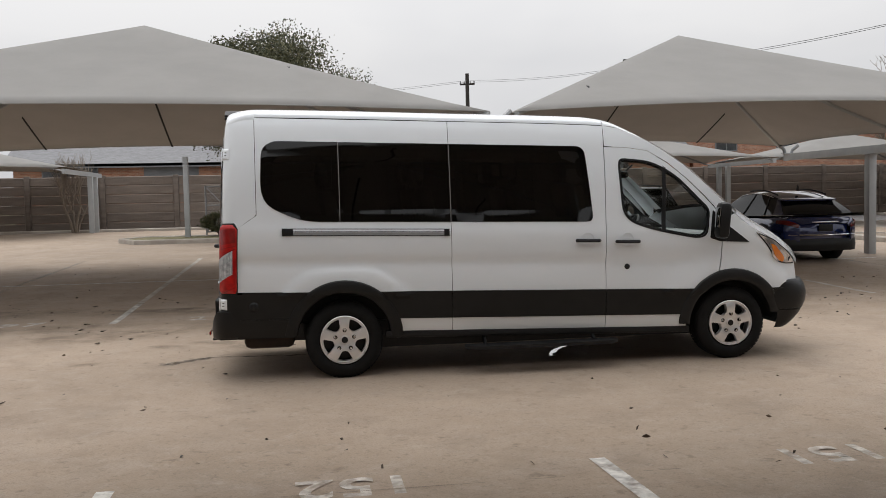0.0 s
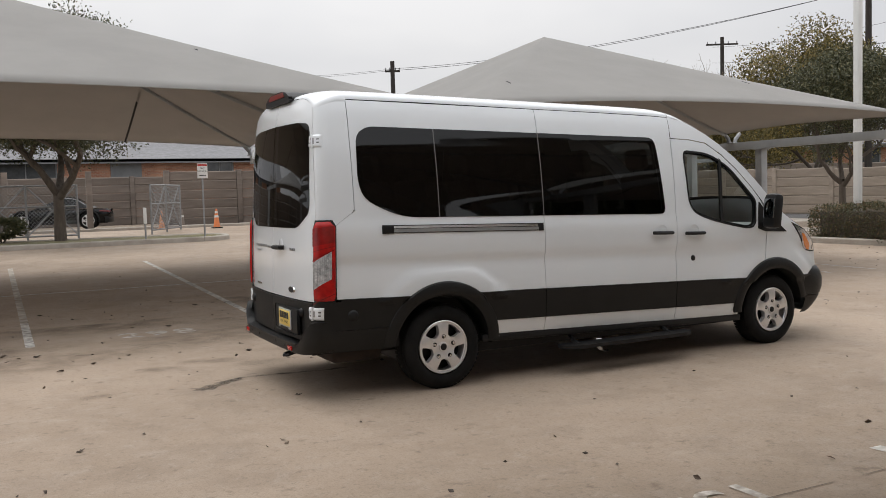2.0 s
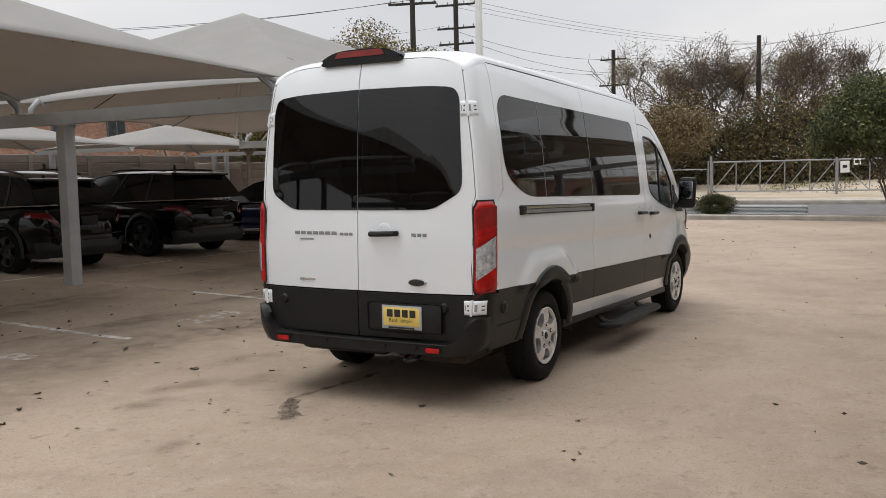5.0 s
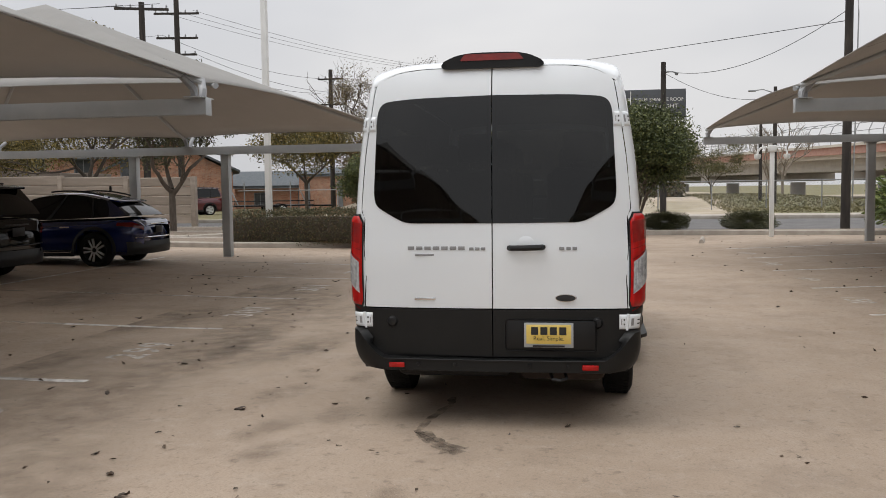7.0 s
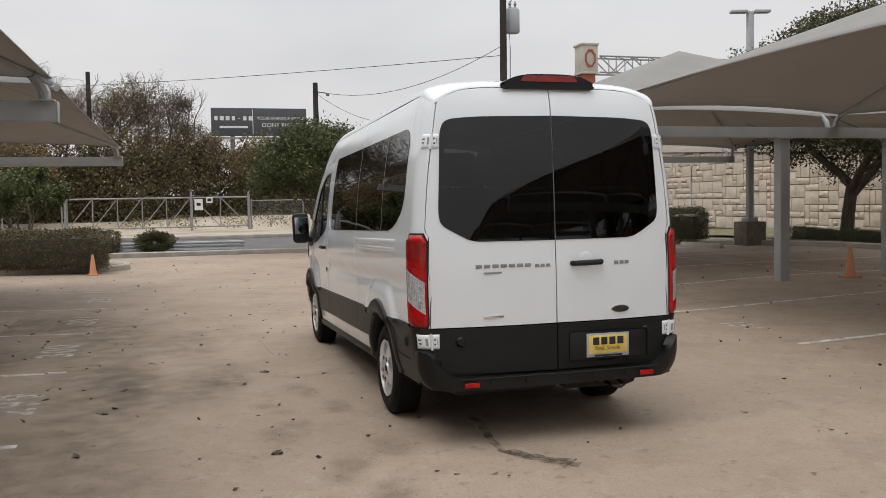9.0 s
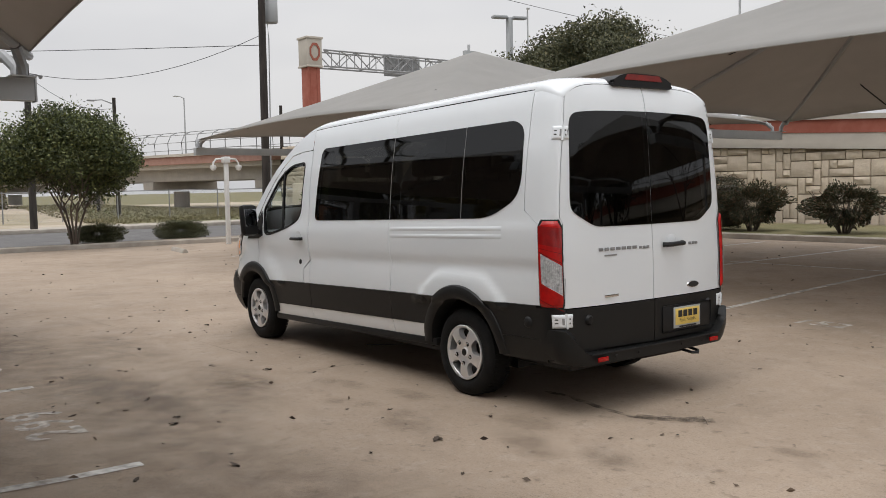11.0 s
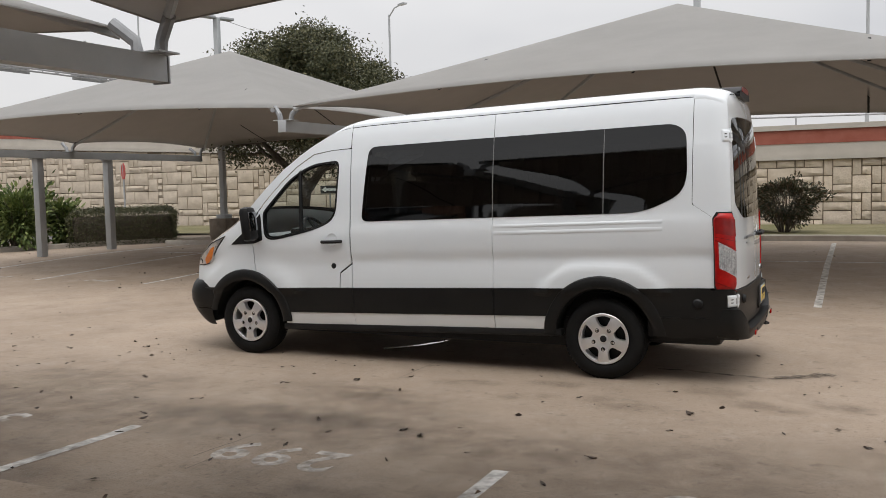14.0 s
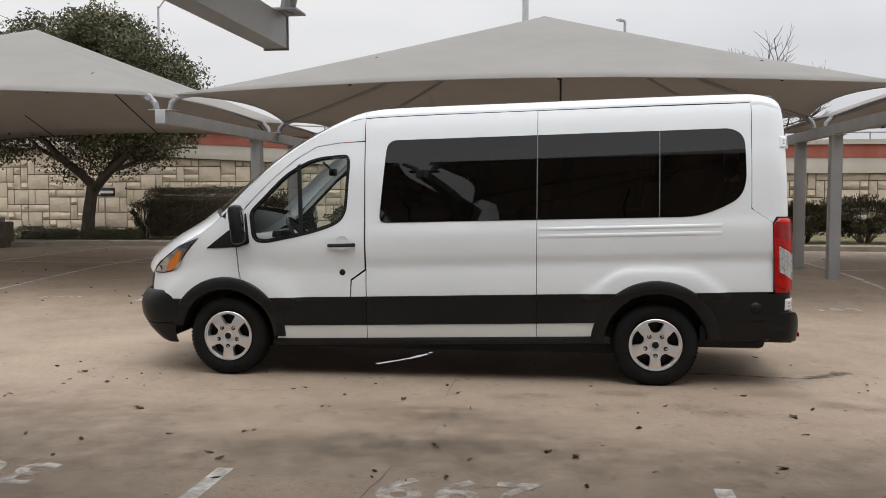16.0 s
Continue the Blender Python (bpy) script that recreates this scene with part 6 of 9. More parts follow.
        for jx, ja, jb in ((-0.015, 1.428, 2.148), (1.0, 1.404, 2.120)):
            bm = skin([(jx - 0.004, ja), (jx + 0.004, ja), (jx + 0.004, jb), (jx - 0.004, jb)], [], lambda x, z: side_at(x, z, s, 0.0055), 0.06, 0.006, inw)
            part("window_joint", face_out(bm, Vector((0, s, 0))), M_JOINTSTRIP, v)
        bm = skin(grow(win_main, -0.004), [grow(win_main, -0.034)], lambda x, z: side_at(x, z, s, 0.001), 0.12, 0, None)
        part("window_seal", face_out(bm, Vector((0, s, 0))), M_SHADOWGAP, v, smooth=30)
        bm = skin(door_win, [], lambda x, z: side_at(x, z, s, -0.006), 0.10, 0, None)
        part("door_window", face_out(bm, Vector((0, s, 0))), M_CLEARGLASS, fd, "clear cab glass", smooth=30)
        bm = skin(grow(door_win, 0.004), [grow(door_win, -0.013)], lambda x, z: side_at(x, z, s, 0.002), 0.10, 0.02, inw)
        part("door_window_frame", face_out(bm, Vector((0, s, 0))), M_BLACK, fd, smooth=30)
        bm = skin([(3.075, 1.89), (3.105, 1.87), (3.075, 1.26), (3.04, 1.265)], [], lambda x, z: side_at(x, z, s, 0.0), 0.10, 0.02, inw)
        part("window_divider", face_out(bm, Vector((0, s, 0))), M_BLACK, fd)
        bm = skin(rounded([(3.565, 1.455), (3.66, 1.345), (3.93, 1.135), (3.63, 1.15), (3.525, 1.185)], 0.012), [], lambda x, z: side_at(x, z, s, 0.006), 0.08, 0.01, inw)
        part("sail_panel", face_out(bm, Vector((0, s, 0))), M_BLACK, v)
        # sheet-metal behind the gaps
        behind = [(-0.80, zr(-0.8, 2.33)), (2.5, zr(2.5, 2.33)), (2.6, 2.05), (3.1, 1.88), (3.62, 1.38), (4.3, 1.0), (4.4, 0.45), (3.35, 0.40), (0.4, 0.44), (-0.9, 0.44), (-0.9, 1.36)]
        bm = skin(behind, [grow(win_main, -0.05), grow(door_win, -0.03), wells[0], wells[1]], lambda x, z: side_at(x, z, s, -0.026), 0.14, 0, None)
        part("inner_shell", face_out(bm, Vector((0, s, 0))), M_SHADOWGAP, v, smooth=30)
        # door handles, key cap, trim
        for hx in ((2.69,) if s > 0 else (2.69, 2.30)):
            h = part("handle_recess", lathe(bmesh.new(), [(0.0, 0.0), (0.05, 0.0), (0.062, 0.004)], 24, Matrix.Translation(side_at(hx, 1.195 - (hx - 2.69) * 0.03, s, -0.001)) @ Matrix.Rotation(radians(-90 * s), 4, 'X')), M_WHITE, v)
            bm = bmesh.new()
            zz = 1.175 - (hx - 2.69) * 0.05
            y0 = half_width(hx, zz)
            tube(bm, [(hx + 0.112, s * (y0 + 0.012), zz - 0.003), (hx + 0.10, s * (y0 + 0.036), zz - 0.002), (hx, s * (y0 + 0.044), zz), (hx - 0.10, s * (y0 + 0.036), zz + 0.003), (hx - 0.112, s * (y0 + 0.012), zz + 0.003)], 0.0165, 8)
            part("door_handle", bm, M_BLACK, v, "black grab handle")
        bm = bmesh.new()
        c = side_at(2.69, 0.935, s, 0.0)
        lathe(bm, [(0.0, 0.008), (0.018, 0.008), (0.026, 0.004), (0.03, -0.004)], 20, Matrix.Translation(c) @ Matrix.Rotation(radians(-90 * s), 4, 'X'))
        part("lock_cap", bm, M_BLACK, v)
        if s < 0:
            rail = [(-0.535, 1.345), (0.985, 1.305)]
            for nm, dz, th, mt, oo in (("slide_rail", 0.0, 0.062, M_CHROME, 0.003), ("rail_groove", -0.010, 0.024, M_TRIM, 0.0045), ("rail_groove", 0.007, 0.005, M_BLACK, 0.006), ("rail_edge", 0.032, 0.006, M_BLACK, 0.006), ("rail_edge", -0.027, 0.007, M_BLACK, 0.006)):
                bm = bmesh.new()
                n = 12
                prev = None
                for i in range(n + 1):
                    t = i / n
                    x, z = rail[0][0] + (rail[1][0] - rail[0][0]) * t, rail[0][1] + (rail[1][1] - rail[0][1]) * t + dz
                    row = [bm.verts.new(side_at(x, z + d * th / 2, s, o)) for d, o in ((-1, -0.004), (-1, oo), (1, oo), (1, -0.004))]
                    if prev:
                        for j in range(3):
                            bm.faces.new((prev[j], row[j], row[j + 1], prev[j + 1]))
                    prev = row
                bmesh.ops.recalc_face_normals(bm, faces=bm.faces[:])
                part(nm, face_out(bm, Vector((0, s, 0))), mt, v)
            for hx, hz in ((-0.485, 1.343), (0.955, 1.307)):
                bm = bmesh.new()
                box(bm, side_at(hx, hz, s, 0.002), (0.10 if hx < 0 else 0.045, 0.026, 0.066), bevel=0.006)
                part("rail_cover", bm, M_BLACK, v)
            # running board
            bm = bmesh.new()
            prism(bm, rounded([(1.10, -0.98), (2.56, -0.98), (2.56, -1.09), (2.44, -1.16), (1.22, -1.16), (1.10, -1.09)], 0.04), 0.235, 0.265)
            part("running_board", bm, M_BLACK, v)
            for bx in (1.3, 2.35):
                bm = bmesh.new()
                tube(bm, [(bx, -0.80, 0.40), (bx, -0.96, 0.27), (bx, -1.09, 0.238)], 0.02, 6)
                part("board_bracket", bm, M_BLACK, v)
        else:
            for za, zb in ((1.352, 1.335), (1.292, 1.272)):
                bm = bmesh.new()
                prev = None
                for i in range(13):
                    t = i / 12
                    x = 0.985 - 1.5 * t
                    o = 0.0045 * (1 if 0 < i < 12 else 0)
                    row = [bm.verts.new(side_at(x, zr(x, z) + 0.005, s, oo)) for z, oo in ((za + 0.008, 0.0), (za, o), (zb, o), (zb - 0.008, 0.0))]
                    if prev:
                        for j in range(3):
                            bm.faces.new((prev[j], row[j], row[j + 1], prev[j + 1]))
                    prev = row
                part("body_crease", face_out(bm, Vector((0, s, 0))), M_WHITE, v)
        bm = bmesh.new()
        box(bm, (1.85, s * 0.90, 0.345), (2.95, 0.10, 0.06), Matrix.Rotation(radians(1.5), 3, 'Y'), 0.01)
        part("step_edge", bm, M_BLACK, v)
        # wheel arch swell over the rear wheel
        # rear corner pillar
        def pillar(a, b):
            z = 0.80 + (2.36 - 0.06 * smoothstep(0.45, 1.0, a) - 0.80) * b
            xf = -0.757 - 0.193 * (1 - min(1, max(0, (z - 1.372) / 0.128)))
            w = half_width(-0.75, z)
            xc = rear_x(w - seam_off(z) + 0.005, z) + 0.13
            a0 = 0.6 * (-0.75 - xf) / (-0.75 - xc)
            return corner_at(a0 + (1 - a0) * a, z, s)
        bm = grid(pillar, 24, 70, Vector((-0.3, s, 0)))
        part("corner_pillar", bm, M_WHITE, v, smooth=50)
        bm = grid(lambda a, b: corner_at(0.36 + 0.66 * a, 0.42 + (0.80 - 0.42) * b, s, 0.010), 14, 6, Vector((-0.3, s, 0)))
        part("corner_cladding", bm, M_CLAD, v, smooth=50)
        # tail lamp: one smooth housing with chamfered ends
        def lamp_at(a, z, out=0.0):
            p0, p1, p2 = (corner_at(a, q, s, out) for q in (0.82, 1.20, 1.39))
            l0 = (z - 1.20) * (z - 1.39) / ((0.82 - 1.20) * (0.82 - 1.39))
            l1 = (z - 0.82) * (z - 1.39) / ((1.20 - 0.82) * (1.20 - 1.39))
            p = p0 * l0 + p1 * l1 + p2 * (1 - l0 - l1)
            return Vector((p.x, p.y, z))

        def lamp_face(a, b, inset, out):
            cut = 0.085 * smoothstep(0.915, 1.0, b) ** 0.8 + 0.035 * smoothstep(0.05, 0.0, b)
            lo, hi = 0.548 + inset + cut, 0.995 - inset - cut * 0.8
            z0, z1 = 0.800 + inset * 0.45, 1.437 - inset * 0.45
            return lamp_at(lo + (hi - lo) * a, z0 + (z1 - z0) * b, out)

        def lens(a, b):
            rim = min(1.0, min(b, 1 - b) * 22, min(a, 1 - a) * 9)
            return lamp_face(a, b, 0.026, 0.008 + 0.016 * math.sin(rim * math.pi / 2))
        lamp = part("tail_lamp", grid(lens, 20, 36, Vector((-0.3, s, 0))), M_RED, v, "red tail lamp lens", smooth=50)
        part("lamp_surround", grid(lambda a, b: lamp_face(a, b, 0.0, 0.0075), 16, 24, Vector((-0.3, s, 0))), M_SHADOWGAP, lamp, smooth=50)

        def window(a, b, out=0.0265):
            lo, hi = 0.985 - 0.088 * a, 1.195 - 0.085 * a
            return lamp_at(0.645 + 0.290 * a, lo + (hi - lo) * b, out)
        part("reverse_lamp", grid(window, 12, 10, Vector((-0.3, s, 0))), M_REVERSE, lamp, "clear reversing lamp insert", smooth=50)
        part("upper_lens", grid(lambda a, b: lamp_at(0.61 + 0.335 * a, 1.265 - 0.03 * a + (0.128 + 0.012 * a) * b, 0.0250), 12, 6, Vector((-0.3, s, 0))), M_REDMID, lamp, "darker red upper field", smooth=50)
        for z0, z1 in ((1.206, 1.213), (1.234, 1.238), (0.866, 0.872)):
            bm = grid(lambda a, b: lamp_at(0.605 + 0.345 * a, z0 - 0.085 * a * (1 if z0 < 1.22 else 0.5) + (z1 - z0) * b, 0.0252), 12, 2, Vector((-0.3, s, 0)))
            part("lens_rib", bm, M_REDDEEP, lamp, "dark red moulded rib", smooth=50)
        for i in range(11):
            bm = bmesh.new()
            a = 0.05 + 0.09 * i
            tube(bm, [window(a, 0.06 + 0.88 * k / 4, 0.0272) for k in range(5)], 0.0013, 4)
            part("lamp_rib", bm, M_STEEL_DARK, lamp)
        for zc in (1.05, 1.11):
            bm = grid(lambda a, b: lamp_at(0.665 + 0.12 * a, zc - 0.035 * a + 0.020 * b, 0.0274), 6, 2, Vector((-0.3, s, 0)))
            part("lamp_shade", bm, M_STEEL, lamp, smooth=50)
        # hinges: flat plates wrapped round the corner
        for hz, out0 in ((2.05, 0.003), (0.712, 0.013)):
            h = new("door_hinge")
            h.parent = v
            yd = half_width(-0.75, hz) - seam_off(hz) + 0.005

            def plate_at(u, w, out):
                z = hz + (w - 0.5) * 0.098
                if u < 0.62:
                    return corner_at(0.755 + 0.245 * u / 0.62, z, s, out)
                return rear_at(s * (yd - 0.048 * (u - 0.62) / 0.38), z, out)
            for nm, u0, u1, lab in (("hinge_arm", 0.0, 0.57, ""), ("hinge_leaf", 0.60, 1.0, "")):
                bm = grid(lambda a, b: plate_at(u0 + (u1 - u0) * a, b, out0 + 0.010 * min(1.0, min(a, 1 - a) * 9, min(b, 1 - b) * 9)), 14, 14, Vector((-0.6, s, 0)))
                leaf_ = part(nm, bm, M_WHITE, h, lab, smooth=50)
                marks = ((0.10, 0.22, 0.60, 0.68), (0.10, 0.22, 0.34, 0.42), (0.36, 0.46, 0.26, 0.74)) if u0 == 0 else ((0.70, 0.78, 0.60, 0.72), (0.70, 0.78, 0.28, 0.40), (0.86, 0.90, 0.30, 0.70))
                for ua, ub, wa, wb in marks:
                    bm = grid(lambda a, b: plate_at(ua + (ub - ua) * a, wa + (wb - wa) * b, out0 + 0.0115), 4, 3, Vector((-0.6, s, 0)))
                    part("hinge_notch", bm, M_STEEL_DARK if wb - wa > 0.3 else M_INK, leaf_, smooth=50)
            bm = bmesh.new()
            tube(bm, [plate_at(0.585, w, out0 + 0.006) for w in (-0.06, 0.5, 1.06)], 0.009, 8)
            part("hinge_pin", bm, M_WHITE, h)
        # rear side sensor
        bm = bmesh.new()
        lathe(bm, [(0.0, 0.018), (0.026, 0.016), (0.034, 0.012), (0.044, 0.0)], 18, Matrix.Translation(side_at(-0.80, 0.685, s, 0.012)) @ Matrix.Rotation(radians(-90 * s), 4, 'X'))
        part("side_marker", bm, M_BLACK, v)
        # rear door
        d = new("rear_door")
        d.parent = v
        op = rounded([(0.004, 2.222), (0.55, 2.214), (0.750, 2.196), (0.790, 2.13), (0.818, 1.56), (0.802, 1.487), (0.625, 1.386), (0.56, 1.372), (0.004, 1.37)], [0, 0.1, 0.06, 0.06, 0.06, 0.05, 0.06, 0.03, 0])
        op = [(max(0.004, a), b) for a, b in op]

        def edge_y(z):
            return half_width(-0.75, z) - seam_off(z)
        rim_o = [(y, 2.413 - 0.117 * (y / 0.81) ** 7) for y in (0.004, 0.2, 0.4, 0.5, 0.6, 0.66, 0.71, 0.75, 0.78, 0.797)] + [(edge_y(z), z) for z in (2.27, 2.2, 2.1, 2.0, 1.8, 1.6, 1.47, 1.44, 1.40, 1.2, 1.0, 0.80)] + [(0.004, 0.80)]
        pl = lambda a, b: rear_at(s * a, b)
        bm = skin(rim_o, [grow(op, -0.03)], pl, 0.07, 0.02, lambda co: Vector((1, 0, 0)))
        part("door_skin", face_out(bm, Vector((-1, 0, 0))), M_WHITE, d, smooth=30)
        bm = skin(op, [], lambda a, b: rear_at(s * a, b, 0.004), 0.05, 0.006, lambda co: Vector((1, 0, 0)))
        part("rear_window", face_out(bm, Vector((-1, 0, 0))), M_PRIVACY, d, "dark privacy glass", smooth=30)
        bm = skin(grow(op, -0.002), [grow(op, -0.034)], lambda a, b: rear_at(s * a, b, 0.001), 0.10, 0, None)
        part("window_seal", face_out(bm, Vector((-1, 0, 0))), M_SHADOWGAP, d, smooth=30)
        low = [(0.004, 0.792), (0.88, 0.792), (0.885, 0.70), (0.84, 0.49), (0.004, 0.475)]
        bm = skin(low, [], lambda a, b: rear_at(s * a, b, 0.012), 0.07, 0.02, lambda co: Vector((1, 0, 0)))
        part("door_cladding", face_out(bm, Vector((-1, 0, 0))), M_CLAD, d, smooth=30)
        bm = bmesh.new()
        lathe(bm, [(0.0, 0.022), (0.026, 0.020), (0.034, 0.010), (0.038, 0.0)], 20, Matrix.Translation(rear_at(s * 0.69, 0.705, 0.012)) @ Matrix.Rotation(radians(-90), 4, 'Y'))
        part("door_buffer", bm, M_BLACK, d)
        bm = bmesh.new()
        box(bm, (-1.217, s * 0.645, 0.424), (0.012, 0.105, 0.034), None, 0.004)
        part("reflector", bm, M_RED, v, "red rear reflector")
        # mirror
        mi = new("door_mirror")
        mi.parent = v
        bm = bmesh.new()
        box(bm, (3.59, s * 1.125, 1.355), (0.115, 0.19, 0.345), Matrix.Rotation(radians(10 * s), 3, 'Z') @ Matrix.Rotation(radians(6), 3, 'Y'), 0.045)
        part("housing", bm, M_BLACK, mi)
        bm = bmesh.new()
        box(bm, (3.535, s * 1.125, 1.385), (0.012, 0.155, 0.19), Matrix.Rotation(radians(10 * s), 3, 'Z') @ Matrix.Rotation(radians(6), 3, 'Y'), 0.004)
        part("mirror_glass", bm, M_MIRROR, mi, "mirror glass")
        bm = bmesh.new()
        box(bm, (3.565, s * 1.125, 1.245), (0.012, 0.15, 0.07), Matrix.Rotation(radians(10 * s), 3, 'Z') @ Matrix.Rotation(radians(6), 3, 'Y'), 0.004)
        part("wide_mirror_glass", bm, M_MIRROR, mi)
        bm = bmesh.new()
        tube(bm, [(3.60, s * 0.955, 1.215), (3.60, s * 1.02, 1.225), (3.59, s * 1.08, 1.27)], 0.035, 8)
        part("mirror_arm", bm, M_BLACK, mi)
        # headlamp
        hl = rounded([(4.00, 1.232), (4.20, 1.155), (4.35, 1.045), (4.47, 0.94), (4.465, 0.905), (4.36, 0.905), (4.27, 0.925), (4.20, 0.985), (4.12, 1.10)], 0.018)
        on_nose = lambda out: (lambda x, z: side_at(x, min(z, edge_z(x) + 0.02), s, out))
        bm = skin(hl, [], on_nose(0.004), 0.05, 0.02, inw)
        hd = part("headlamp", face_out(bm, Vector((0, s, 0))), M_SHADOWGAP, v, "clear headlamp with chrome bowl and amber corner")
        bm = skin(grow(hl, -0.010), [], on_nose(0.007), 0.04, 0.006, inw)
        part("reflector_bowl", face_out(bm, Vector((0, s, 0))), M_BOWL, hd, "bright reflector behind the lens")
        bm = skin(rounded([(4.165, 1.112), (4.215, 1.095), (4.335, 0.965), (4.318, 0.925), (4.275, 0.938), (4.215, 0.992)], 0.012), [], on_nose(0.010), 0.04, 0.004, inw)
        ind = part("indicator", face_out(bm, Vector((0, s, 0))), M_AMBER, hd, "amber indicator lens")
        bm = skin(rounded([(4.145, 1.125), (4.16, 1.118), (4.205, 0.995), (4.265, 0.935), (4.25, 0.932), (4.19, 0.985)], 0.006), [], on_nose(0.011), 0.04, 0.003, inw)
        part("lamp_divider", face_out(bm, Vector((0, s, 0))), M_CHROME, hd)
    # roof, screen, bonnet
    part("roof", grid(lambda a, b: top_at(-0.752 + (2.5 + 0.752) * a, math.sin(math.pi * (b - 0.5))), 30, 40, Vector((0, 0, 1))), M_WHITE, v, smooth=60)
    part("cab_roof", grid(lambda a, b: top_at(2.504 + 0.34 * a, math.sin(math.pi * (b - 0.5))), 8, 40, Vector((0, 0, 1))), M_WHITE, v, smooth=60)
    part("windscreen", grid(lambda a, b: top_at(2.85 + 0.92 * a, (-1 + 2 * b) * 0.93), 14, 24, Vector((0, 0, 1))), M_CLEARGLASS, v, "clear windscreen", smooth=60)
    for s in (-1, 1):
        part("screen_pillar", grid(lambda a, b: top_at(2.845 + 0.94 * a, s * (0.925 + 0.075 * b)), 16, 3, Vector((0, 0, 1))), M_WHITE, v, smooth=60)
    part("bonnet", grid(lambda a, b: top_at(3.80 + 0.70 * a, -1 + 2 * b), 14, 24, Vector((0, 0, 1))), M_WHITE, v, smooth=60)
    part("scuttle", grid(lambda a, b: top_at(3.765 + 0.045 * a, -1 + 2 * b, -0.01), 2, 20, Vector((0, 0, 1))), M_BLACK, v, smooth=60)
    # roof rear edge, rounding down to the doors and corner pillars
    def roof_back(a, b):
        v_ = math.sin(math.pi * (b - 0.5))
        q = -1 + 2 * b
        sg, u = (1 if q >= 0 else -1), abs(q)
        p = top_at(-0.752, v_)
        if u > 0.72:
            e = corner_at(1 - (u - 0.72) / 0.28, 2.36 - 0.06 * smoothstep(0.45, 1.0, 1 - (u - 0.72) / 0.28), sg)
        else:
            yd = (half_width(-0.75, 2.30) - seam_off(2.30) + 0.005) * u / 0.72
            e = rear_at(sg * yd, 2.417 - 0.117 * (u / 0.72) ** 7)
        th = a * math.pi / 2
        return Vector((p.x + (e.x - p.x) * math.sin(th), p.y + (e.y - p.y) * math.sin(th) ** 1.3, p.z - (p.z - e.z) * (1 - math.cos(th)) ** 0.86))
    part("roof_rear", grid(roof_back, 10, 60, Vector((-0.3, 0, 1))), M_WHITE, v, smooth=60)
    for s in (-1, 1):
        bm = bmesh.new()
        tube(bm, [(x, s * (half_width(x, edge_z(x)) - 0.003), edge_z(x) - 0.003) for x in [-0.74 + 3.24 * i / 40 for i in range(41)]], 0.0035, 5)
        part("roof_ditch", bm, M_SHADOWGAP, v)
    bm = grid(lambda a, b: Vector((4.5 + 0.285 * (1 - (-1 + 2 * b) ** 2) - 0.03 * a, half_width(4.5, 0.9) * (-1 + 2 * b), 0.66 + 0.30 * a)), 4, 24, Vector((1, 0, 0)))
    part("grille", bm, M_BLACK, v, smooth=60)

    def nose(a, b):
        q = -1 + 2 * b
        prof = ((0.27, -0.26), (0.29, -0.21), (0.33, -0.15), (0.40, -0.07), (0.448, -0.035), (0.452, -0.055), (0.460, -0.055), (0.464, -0.02), (0.53, 0.02), (0.62, 0.04), (0.70, 0.025), (0.745, -0.005), (0.752, -0.04))
        k = a * 12
        i = min(11, int(k))
        f = k - i
        z = prof[i][0] + (prof[i + 1][0] - prof[i][0]) * f
        o = prof[i][1] + (prof[i + 1][1] - prof[i][1]) * f
        th = q * math.pi / 2
        x0 = 3.75 + math.sqrt(max(0.0, 0.505 ** 2 - (z - 0.345) ** 2))
        return Vector((x0 + (4.73 - x0 + o) * max(0.0, math.cos(th)) ** 0.55, (0.955 + o * 0.35) * (abs(math.sin(th)) ** 0.75) * (1 if q > 0 else -1), z))
    part("front_bumper", grid(nose, 24, 48, Vector((1, 0, 0))), M_CLAD, v, smooth=50)
    # rear bumper: low step with raised ends

    def back(a, b):
        q = -1 + 2 * b
        s = 1 if q > 0 else -1
        u = abs(q)
        if u < 0.58:
            x, y = -1.185 - 0.02 * (1 - (u / 0.58) ** 2), 0.76 * u / 0.58
        elif u < 0.82:
            th = (u - 0.58) / 0.24 * math.pi / 2
            x, y = -1.045 - 0.14 * math.cos(th), 0.76 + 0.216 * math.sin(th)
        else:
            x, y = -1.045 + 0.13 * (u - 0.82) / 0.18, 0.976
        low = 0.372 + 0.02 * smoothstep(0.6, 0.9, u)
        top = 0.470 + 0.19 * smoothstep(0.56, 0.74, u)
        k = a * 6
        if k < 1:
            z, inn = low + 0.012 * k, 0.05 * (1 - k)
        elif k < 5:
            z, inn = low + 0.012 + (top - low - 0.024) * (k - 1) / 4, 0.0
        else:
            z, inn = top - 0.012 * (6 - k), 0.10 * (k - 5)
        # the lower corners tuck in under the body
        tuck = 0.15 * (1 - math.sqrt(max(0.0, 1 - (max(0.0, 0.57 - z) / 0.21) ** 2)))
        y -= tuck * smoothstep(0.35, 0.72, u)
        nx, ny = (1, 0) if u < 0.66 else ((0.4, -0.8 * s) if u < 0.78 else (0, -s))
        return Vector((x + nx * inn, s * y + ny * inn * 0.6, z))
    part("rear_bumper", grid(back, 12, 72, Vector((-1, 0, 0))), M_CLAD, v, smooth=50)
    bm = bmesh.new()
    tube(bm, [(-1.196 - 0.02 * (1 - (y / 0.74) ** 2), y, 0.462) for y in [-0.74 + 0.1233 * i for i in range(13)]], 0.0045, 6)
    part("step_edge", bm, M_BLACK, v, "thin moulded edge of the bumper step")
